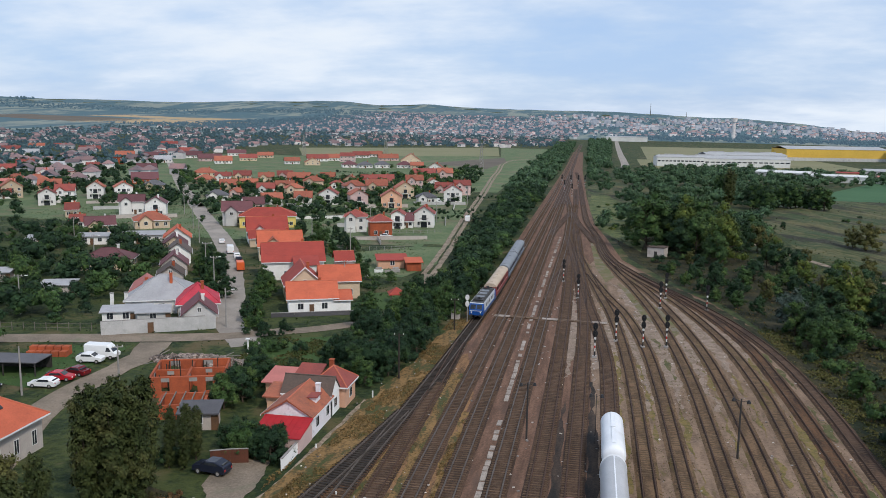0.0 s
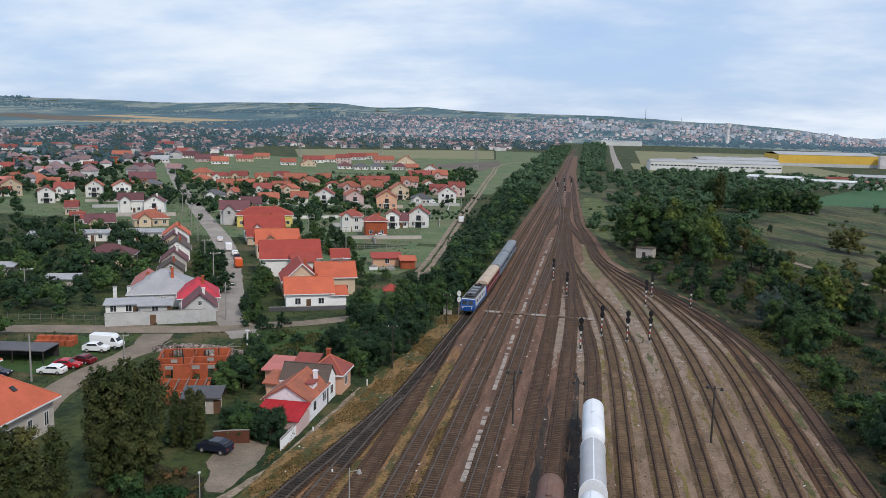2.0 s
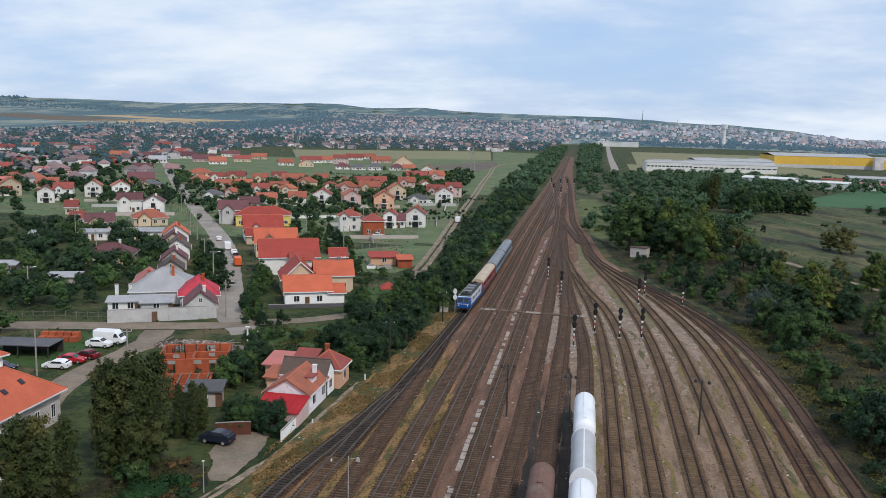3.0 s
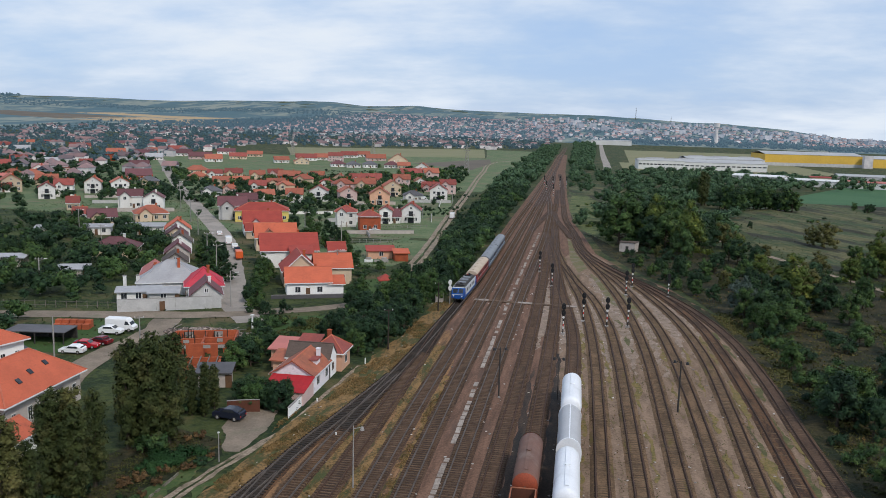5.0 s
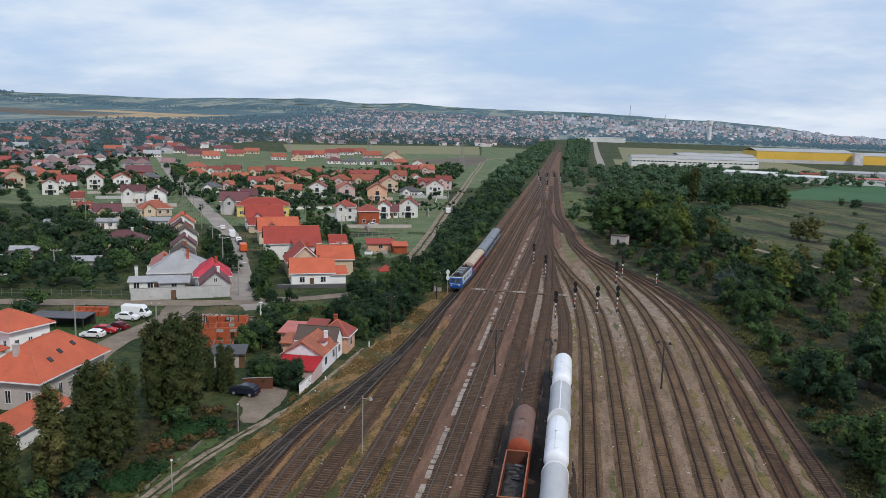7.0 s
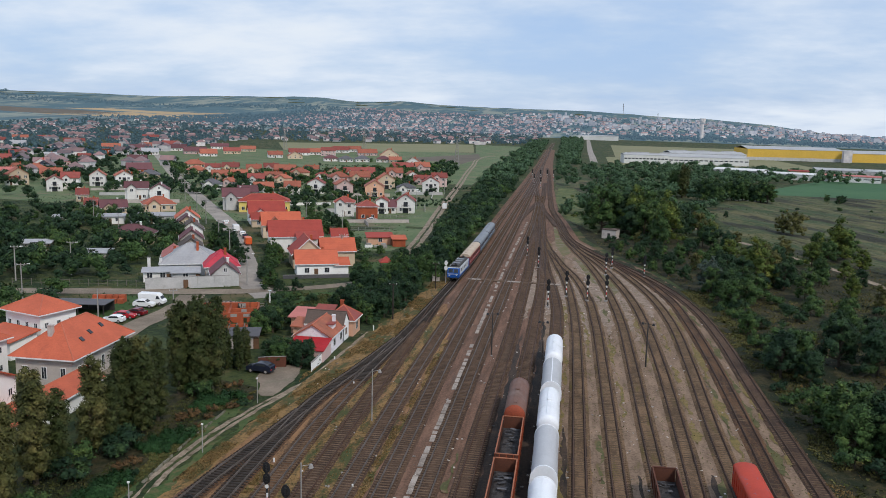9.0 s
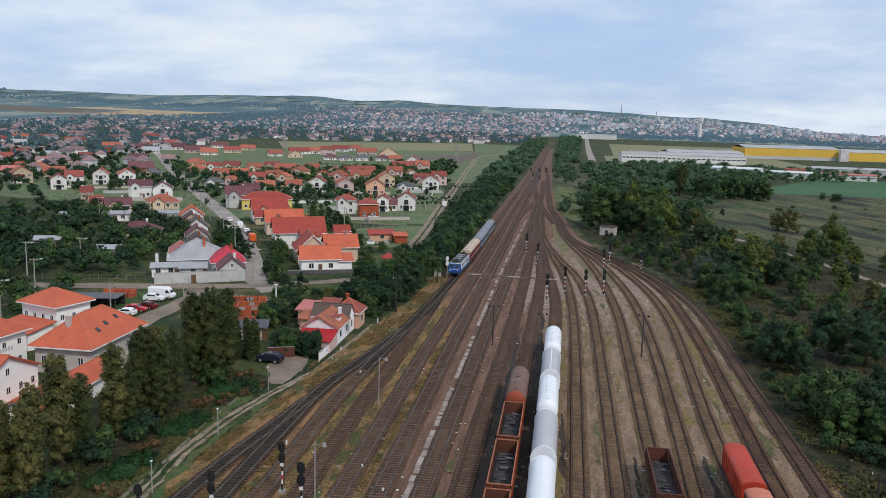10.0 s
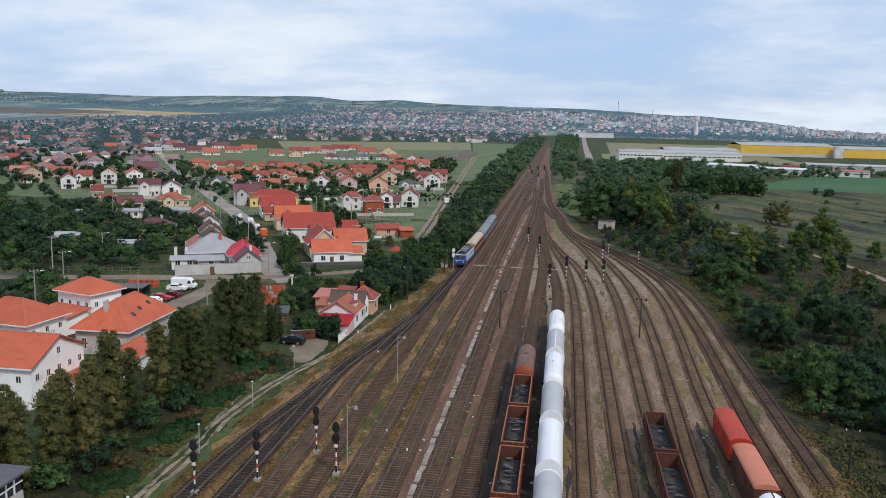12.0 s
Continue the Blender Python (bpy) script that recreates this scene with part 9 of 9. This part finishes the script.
wood("thicket", places([(-31, 480), (-31, 760), (-34, 1200), (-36, 1600), (-70, 1600), (-62, 1200), (-58, 760), (-52, 470)], 420, 5, 9, 40, ROADSIDE), LEAF_M, "dark thicket lining the railway far off", 0.20, 16, 40)
wood("thicket", places([(-4, 500), (12, 440), (60, 400), (110, 520), (150, 610), (60, 760), (25, 800), (-8, 760), (-6, 560)], 240, 3, 10, 41, ROADSIDE), LEAF_M, "dense green woodland beside the line", 0.13, 22, 41, balls=6)
wood("thicket", places([(20, 330), (60, 320), (100, 480), (150, 610), (60, 760), (25, 800), (-8, 760), (-6, 560), (10, 450)], 110, 3, 10, 141, ROADSIDE), LEAF_M, "bushes and trees of a scrub wood", 0.13, 22, 141, balls=6)
wood("thicket", places([(-8, 760), (28, 800), (36, 1200), (50, 1900), (-12, 1900)], 620, 4, 9, 42, ROADSIDE), LEAF_M, "far dark woodland strip along the railway", 0.16, 14, 42)
wood("thicket", places([(60, 620), (120, 560), (240, 640), (420, 640), (420, 700), (250, 720), (110, 830), (60, 800)], 420, 4, 8, 43, ROADSIDE), LEAF_M, "hedges and trees before factory halls", 0.20, 12, 43)

# ---- factory halls beyond the woods ----
def hall(x, y, rot, w, d, h, wall, roof, label, bands=3, windows=0, name="factory_hall"):
    base = thing(name, pose(x, y, 0, 0, 0, rot), label, "factory hall")
    part("wall", Shape().box(-w / 2, w / 2, -d / 2, d / 2, -0.3, h), wall, base)
    part("roof", roof_shape("gable", w, d, h, min(4, d * 0.05), 0.3, 0.3), roof, base)
    for i in range(bands):
        u = -w / 2 + w * (i + 0.5) / bands
        part("roof_light", Shape().box(u - w / bands * 0.3, u + w / bands * 0.3, -0.6, 0.6, h + min(4, d * 0.05), h + min(4, d * 0.05) + 1.2), roof, base)
    for i in range(windows):
        u = -w / 2 + w * (i + 0.5) / windows
        part("window", Shape().box(u - w / windows * 0.36, u + w / windows * 0.36, -d / 2 - 0.06, -d / 2, h * 0.52, h * 0.66), GLASS, base)
    return base


hall(125, 880, 6, 125, 46, 8, FACTORY, FACTORYROOF, "long white factory hall with rows of windows", 4, 24)
hall(82, 862, 6, 46, 22, 9, FACTORY, FACTORYROOF, "white office wing of a factory", 2, 12)
hall(150, 905, 6, 80, 40, 11, FACTORY, FACTORYROOF, "tall white rear factory hall", 3, 0)
yh_ = hall(283, 1090, 5, 118, 60, 14, FACTORYYELLOW, FACTORYROOF, "huge yellow warehouse with a grey plinth and roof", 0, 0)
part("plinth", Shape().box(-59.2, 59.2, -30.2, -29.9, 0, 4), GREYW, yh_)
hall(418, 1110, 5, 130, 60, 11, FACTORYYELLOW, FACTORYROOF, "yellow warehouse with a grey roof", 0, 0)
tw_ = thing("stair_tower", pose(347, 1058, 0), "pale stair tower against a yellow hall", "tower")
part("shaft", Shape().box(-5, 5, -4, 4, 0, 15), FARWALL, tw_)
hall(147, 690, -25, 40, 22, 5, FACTORY, FACTORY, "low white shed with a bright roof", 0, 0)
hall(180, 662, -20, 38, 18, 4.5, FACTORY, FACTORY, "low white shed with a bright roof", 0, 0)
hall(225, 655, -15, 40, 16, 4.5, FACTORY, ROOF_PINK, "low shed with a faded pink roof", 0, 6)
hall(250, 720, -10, 70, 24, 6, GREYW, FACTORYROOF, "long grey hall behind white sheds", 0, 0)
hall(310, 700, -10, 50, 20, 5, FACTORY, ROOF_PINK, "low pale shed with a pinkish roof", 0, 0)
hall(196, 700, -10, 16, 12, 5, BEIGE, ROOF_R, "small beige shed with a bright red roof", 0, 0)
hall(95, 960, 0, 50, 20, 5, FACTORY, FACTORYROOF, "pale low depot building", 0, 0)
hall(70, 1900, 0, 90, 30, 12, FACTORY, FACTORYROOF, "far pale depot building", 0, 0)
wt_ = thing("water_tower", pose(330, 2100, height(330, 2100)), "slim pale concrete water tower far off", "tower")
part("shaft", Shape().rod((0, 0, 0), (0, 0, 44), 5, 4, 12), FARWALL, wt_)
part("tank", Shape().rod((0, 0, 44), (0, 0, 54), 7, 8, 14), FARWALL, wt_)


# ---- the far town: more houses than one could count ----
def far_houses(name, spots, label, tall=False, seed=1, hazy=False):
    """spots: x, y, width, depth, height. Walls and gabled or flat roofs in one mesh of two materials."""
    rnd = random.Random(seed)
    wall, roof = Shape(), Shape()
    for x, y, w, d, h in spots:
        z = height(x, y)
        m = pose(x, y, z, 0, 0, rnd.choice((22, 112, 10, 100)) + rnd.uniform(-12, 12))
        wall.box(-w / 2, w / 2, -d / 2, d / 2, -1.0, h, m)
        if tall:
            roof.box(-w / 2 - 0.3, w / 2 + 0.3, -d / 2 - 0.3, d / 2 + 0.3, h, h + 0.8, m)
        else:
            rs_ = roof_shape(rnd.choice(("gable", "hip")), w, d, h, d * rnd.uniform(0.28, 0.38), 0.5)
            k = len(roof.v)
            roof.v += [tuple(m @ Vector(p)) for p in rs_.v]
            roof.f += [tuple(i + k for i in f) for f in rs_.f]
    me = bpy.data.meshes.new(name)
    k = len(wall.v)
    me.from_pydata(wall.v + roof.v, [], wall.f + [tuple(i + k for i in f) for f in roof.f])
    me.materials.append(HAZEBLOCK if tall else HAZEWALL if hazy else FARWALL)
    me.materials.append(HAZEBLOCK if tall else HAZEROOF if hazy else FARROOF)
    for i, p in enumerate(me.polygons):
        p.material_index = 0 if i < len(wall.f) else 1
    me.update()
    return tagged(new(name, me), label, "houses", kind="stuff")


FIELDS = [[(-430, 1160), (-330, 880), (-115, 980), (-155, 1340)], [(-320, 870), (-300, 660), (-90, 720), (-110, 980)], [(-330, 620), (-232, 462), (-165, 560), (-92, 690), (-205, 700)], [(-420, 800), (-330, 640), (-300, 680), (-330, 860)]]
rf = random.Random(55)


def town(poly, count, seed, skip=FIELDS, w=(8, 13), h=(3.0, 6.0)):
    rnd = random.Random(seed)
    return [(x, y, rnd.uniform(*w), rnd.uniform(7, 10), rnd.uniform(*h)) for x, y, _ in places(poly, count, 0, 1, seed, skip)]


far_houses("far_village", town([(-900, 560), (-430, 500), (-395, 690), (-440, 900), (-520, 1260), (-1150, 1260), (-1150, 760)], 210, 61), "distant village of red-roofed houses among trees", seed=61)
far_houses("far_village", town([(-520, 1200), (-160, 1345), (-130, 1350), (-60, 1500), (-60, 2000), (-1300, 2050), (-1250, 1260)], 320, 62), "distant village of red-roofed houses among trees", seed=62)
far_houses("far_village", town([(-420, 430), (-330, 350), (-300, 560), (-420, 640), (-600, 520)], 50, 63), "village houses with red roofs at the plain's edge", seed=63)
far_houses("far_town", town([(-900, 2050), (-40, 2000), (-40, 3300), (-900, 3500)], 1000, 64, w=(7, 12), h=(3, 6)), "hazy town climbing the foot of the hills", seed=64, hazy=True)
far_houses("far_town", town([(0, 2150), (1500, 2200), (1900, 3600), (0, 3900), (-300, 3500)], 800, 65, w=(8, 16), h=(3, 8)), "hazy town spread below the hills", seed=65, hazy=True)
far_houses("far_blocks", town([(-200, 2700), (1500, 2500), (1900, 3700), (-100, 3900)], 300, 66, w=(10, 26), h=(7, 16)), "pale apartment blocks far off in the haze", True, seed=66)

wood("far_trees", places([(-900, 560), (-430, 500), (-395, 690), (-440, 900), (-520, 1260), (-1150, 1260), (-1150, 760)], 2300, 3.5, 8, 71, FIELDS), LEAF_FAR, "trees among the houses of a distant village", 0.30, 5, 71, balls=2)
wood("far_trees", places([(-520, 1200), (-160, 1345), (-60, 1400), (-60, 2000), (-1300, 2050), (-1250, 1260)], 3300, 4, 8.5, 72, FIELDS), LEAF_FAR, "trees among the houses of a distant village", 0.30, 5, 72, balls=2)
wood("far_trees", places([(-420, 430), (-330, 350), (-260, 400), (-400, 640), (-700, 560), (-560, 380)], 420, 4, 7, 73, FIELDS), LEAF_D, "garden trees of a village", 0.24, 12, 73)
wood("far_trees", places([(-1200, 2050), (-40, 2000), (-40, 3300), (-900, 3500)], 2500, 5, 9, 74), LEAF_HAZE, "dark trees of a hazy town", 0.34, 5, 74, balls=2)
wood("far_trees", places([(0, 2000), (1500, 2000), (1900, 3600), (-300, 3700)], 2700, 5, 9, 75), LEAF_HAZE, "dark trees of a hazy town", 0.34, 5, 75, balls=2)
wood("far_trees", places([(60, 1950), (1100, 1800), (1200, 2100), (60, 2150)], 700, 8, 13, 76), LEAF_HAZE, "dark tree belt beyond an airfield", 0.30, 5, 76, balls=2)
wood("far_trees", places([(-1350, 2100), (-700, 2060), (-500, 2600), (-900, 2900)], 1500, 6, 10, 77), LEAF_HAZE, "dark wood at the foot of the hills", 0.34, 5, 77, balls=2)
wood("garden_trees", places([(-330, 610), (-250, 470), (-160, 420), (-90, 430), (-95, 700), (-205, 700)], 260, 3.5, 6, 79, [FIELDS[2]]), LEAF, "garden trees among the houses", 0.22, 14, 79)
wood("garden_trees", places([(-420, 760), (-330, 560), (-180, 340), (-300, 340), (-420, 430), (-700, 700)], 520, 3.5, 6.5, 80, FIELDS), LEAF_D, "garden trees and orchards among the houses", 0.22, 14, 80)
wood("garden_trees", places([(-330, 600), (-250, 460), (-160, 300), (-70, 300), (-70, 480), (-95, 700), (-205, 700)], 420, 3.0, 6.0, 81, FIELDS + [[(-110, 345), (-90, 268), (-52, 268), (-56, 330), (-66, 420), (-95, 420)]]), LEAF_D, "dark garden trees among family houses", 0.13, 26, 81)


# hedges and walls round the garden plots
rg = random.Random(404)
HEDGE = []
for x_, y_, a_, n_ in ((-150, 330, 26, 5), (-132, 340, 26, 4), (-104, 352, 20, 6), (-112, 410, 22, 5), (-88, 430, 18, 5), (-140, 428, 20, 5), (-172, 446, 22, 5), (-198, 436, 24, 5), (-230, 470, 24, 4), (-92, 330, 18, 5), (-80, 352, 16, 4), (-210, 350, 30, 5), (-226, 362, 30, 4), (-262, 402, 30, 4), (-284, 440, 30, 4), (-222, 410, 28, 4), (-310, 452, 30, 4), (-150, 540, 20, 4), (-190, 570, 20, 4), (-128, 560, 18, 4), (-116, 470, 18, 4), (-200, 620, 20, 4)):
    for i_ in range(n_ * 5):
        for turn_ in (0, 90):
            if turn_ == 90 and i_ > n_ * 2:
                continue
            b_ = radians(a_ + turn_)
            HEDGE.append((x_ + 2.2 * i_ * math.cos(b_) + rg.uniform(-0.5, 0.5), y_ + 2.2 * i_ * math.sin(b_) + rg.uniform(-0.5, 0.5), rg.uniform(1.0, 2.6)))
wood("hedge", HEDGE, LEAF_D, "clipped and wild hedges round garden plots", 0.24, 10, 404, balls=2)
for x_, y_, a_, l_ in ((-100, 302, 20, 30), (-84, 270, 20, 26), (-72, 262, 110, 14), (-96, 318, 20, 26), (-60, 318, 100, 20), (-128, 320, 26, 24), (-150, 366, 26, 26), (-176, 372, 26, 22), (-118, 372, 20, 30), (-90, 396, 16, 26), (-66, 372, 98, 30), (-200, 402, 26, 24), (-196, 302, 28, 26), (-222, 330, 28, 24), (-180, 296, 118, 18), (-240, 352, 30, 24)):
    b_ = radians(a_)
    m_ = int(l_ / 5)
    fence_wall("garden_wall", [(x_ + l_ * i_ / m_ * math.cos(b_), y_ + l_ * i_ / m_ * math.sin(b_)) for i_ in range(m_ + 1)], rg.uniform(1.2, 1.7), 0.2, rg.choice((GREYW, PALEWALL, WHITE_T)), "low rendered wall round a garden plot")

# masts and a clump of trees on the hills
for x_, y_, h_ in ((270, 4231, 59), (440, 4217, 25)):
    ms_ = thing("radio_mast", pose(x_, y_, height(x_, y_) - 2), "slim grey radio mast on far hills", "mast")
    part("shaft", Shape().rod((0, 0, 0), (0, 0, h_ + 4), 1.3, 0.7, 6), STEEL, ms_)
    part("platform", Shape().rod((0, 0, h_ * 0.8), (0, 0, h_ * 0.8 + 2), 2.2, 2.2, 8), STEEL, ms_)
rm = random.Random(91)
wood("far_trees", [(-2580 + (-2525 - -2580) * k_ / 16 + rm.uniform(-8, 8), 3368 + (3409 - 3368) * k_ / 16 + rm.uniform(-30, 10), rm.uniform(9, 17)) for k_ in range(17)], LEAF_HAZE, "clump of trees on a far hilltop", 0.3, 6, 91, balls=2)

# woods on the hillsides
HILL_WOODS = [[(-2350, 2700), (-1500, 2900), (-1350, 3200), (-2500, 3250)], [(-1500, 3050), (-700, 3100), (-600, 3400), (-1500, 3350)], [(-760, 2950), (-200, 3200), (-300, 3420), (-800, 3300)]]
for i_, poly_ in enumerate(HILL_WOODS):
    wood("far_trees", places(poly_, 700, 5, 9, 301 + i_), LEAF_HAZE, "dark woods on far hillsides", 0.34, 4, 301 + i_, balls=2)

# ---- weeds and dry grass in the yard ----
ribbon("verge", [(-36.5, 60), (-35.5, 78), (-33.0, 98), (-30.9, 118), (-29.2, 150), (-27.8, 178), (-27.6, 215)], 3.4, 0.10, DRY, "dry grass verge beside the main line", "verge", jag=0.5, seed=21, widths=(3.5, 5, 7, 5.4, 3.0, 2.2, 1.6), step=2.0)
ribbon("verge", [(-40.4, -60), (-40.2, 20), (-39.8, 45), (-38.2, 62), (-36.2, 82)], 2.2, 0.09, DRY, "dry grass verge beside a dirt path", "verge", jag=0.4, seed=22, step=2.0)
for k_, (x_, y0_, y1_, w_) in enumerate(((-35.9, -40, 40, 1.3), (-31.9, 0, 50, 0.9), (-28.0, -40, 100, 1.9), (-23.9, -40, 128, 1.9), (-19.8, 20, 110, 0.7))):
    line_ = [(x_ + 0.35 * math.sin((y0_ + (y1_ - y0_) * i / 14) / 17 + k_), y0_ + (y1_ - y0_) * i / 14) for i in range(15)]
    ribbon("weed_strip", line_, w_, 0.095, DRY, "strip of dry weeds between tracks", "weeds", jag=0.45, seed=30 + k_, step=0.9)
    tufts("weed_tufts", [(x_ - w_ * 0.7, y0_ + 20), (x_ + w_ * 0.7, y0_ + 20), (x_ + w_ * 0.7, y1_), (x_ - w_ * 0.7, y1_)], 3000, TUFT, "tufts of weeds growing between tracks", 50 + k_, (0.08, 0.22))
tufts("weed_tufts", [(1.4, 12), (34, 12), (34, 140), (27, 176), (12, 200), (4, 196), (2.2, 140)], 9000, WEEDLEAF, "thin weeds scattered over gravel sidings", 70, (0.07, 0.22))
tufts("weed_tufts", [(1.4, 12), (34, 12), (34, 140), (27, 176), (12, 200), (4, 196), (2.2, 140)], 5000, TUFT, "dry weeds scattered over gravel sidings", 71, (0.07, 0.2))
sheet("verge", [(8.5, 175), (13.6, 160), (16.0, 168), (9.0, 200), (4.0, 214)], 0.10, WEED, "weedy gravel wedge between diverging tracks", "verge")
sheet("verge", [(-1.5, 236), (1.0, 214), (3.5, 222), (-0.5, 262), (-3.6, 300)], 0.10, WEED, "weedy wedge between diverging tracks", "verge")
tufts("grass_tufts", [(-36.5, 62), (-33.6, 62), (-28.4, 118), (-27.6, 170), (-31, 170), (-34, 110), (-39, 84)], 12000, TUFT, "dry grass tufts beside the main line", 90, (0.1, 0.28))
tufts("grass_tufts", [(-50, 14), (-44.2, 14), (-44.6, 47), (-43.6, 59), (-41.2, 72), (-43, 76), (-48, 60)], 9000, WEEDLEAF, "green and dry grass tufts along a dirt path", 91, (0.1, 0.28))
tufts("grass_tufts", [(33.5, 20), (44, 20), (44, 140), (36, 170), (31.5, 172), (34.8, 140)], 5500, TUFT_G, "tall weeds at the edge of the yard", 92, (0.2, 0.6))
tufts("grass_tufts", [(-64, 124), (-50, 122), (-48, 140), (-60, 146)], 3000, TUFT_G, "rough grass on a vacant plot", 93, (0.2, 0.5))
sheet("lawn", [(-64, 124), (-50, 122), (-44, 136), (-50, 146), (-58, 143)], 0.045, LAWN, "green rough lawn on a vacant plot", "lawn")
sheet("lawn", [(-99, 108), (-86, 106), (-84, 122), (-84.5, 131), (-99, 128)], 0.045, LAWN, "worn green lawn with parked cars", "lawn")
sheet("lawn", [(-55, 168), (-47, 170), (-44, 182), (-50, 190), (-56, 184)], 0.045, LAWN, "bright green garden lawn", "lawn")
tufts("pasture_grass", [(66, 360), (58, 290), (72, 235), (90, 200), (300, 270), (300, 470), (112, 492), (84, 420)], 3500, TUFT_G, "clumps of dry pasture grass", 102, (0.3, 0.8), (0.05, 0.06))
tufts("pasture_grass", [(36, 20), (36, 130), (30, 180), (14, 235), (4, 300), (40, 300), (75, 235), (110, 200), (120, 20)], 4000, TUFT, "dry grass between bushes", 103, (0.15, 0.4))
tufts("pasture_grass", [(36, 20), (36, 130), (30, 180), (14, 235), (4, 300), (40, 300), (75, 235), (110, 200), (120, 20)], 16000, TUFT_G, "olive grass between bushes", 104, (0.15, 0.45))
tufts("garden_grass", [(-60, 110), (-45, 124), (-45, 200), (-70, 330), (-130, 420), (-240, 420), (-240, 130), (-120, 90)], 14000, TUFT_M, "rough green garden grass", 105, (0.2, 0.6))
tufts("garden_grass", [(-60, 110), (-45, 124), (-45, 200), (-70, 330), (-130, 420), (-240, 420), (-240, 130), (-120, 90)], 6000, TUFT_M, "dry yellowish garden grass", 106, (0.2, 0.6))
tufts("grass_tufts", [(-57, 10), (-45, 10), (-44.8, 46), (-44, 60), (-42.2, 72), (-44, 76), (-52, 78), (-57, 60)], 12000, TUFT_G, "olive grass tufts below poplars", 108, (0.1, 0.28))
tufts("grass_tufts", [(33.0, 20), (37, 20), (37, 140), (33, 172), (30, 172), (33.0, 140)], 8000, WEEDLEAF, "tall yellowish grass along the yard's edge", 109, (0.12, 0.35))
tufts("grass_tufts", [(-40.8, 10), (-39.2, 10), (-39.0, 45), (-37.2, 64), (-35.0, 84), (-37, 84), (-39.6, 62), (-41, 45)], 7000, TUFT, "dry grass beside a dirt path", 110, (0.08, 0.22))
tufts("grass_tufts", [(36, 60), (36, 170), (60, 178), (90, 200), (90, 60)], 16000, WEEDLEAF, "tall yellowish grass between bushes", 111, (0.15, 0.5))
ribbon("verge", [(31.6, -60), (31.4, 30), (31.4, 58)], 5.0, 0.10, DRY, "dry brown grass over a buried siding end", "verge", jag=0.8, seed=63, step=1.2, widths=(6, 6, 5.5, 5, 3))
tufts("grass_tufts", [(28.6, 10), (34.5, 10), (34.5, 58), (30, 58), (28.6, 45)], 5000, TUFT, "dry brown grass over a buried siding end", 112, (0.1, 0.32))

# ---- tracks with their sleepers ----
for key, line in TRACKS.items():
    track(key, line)
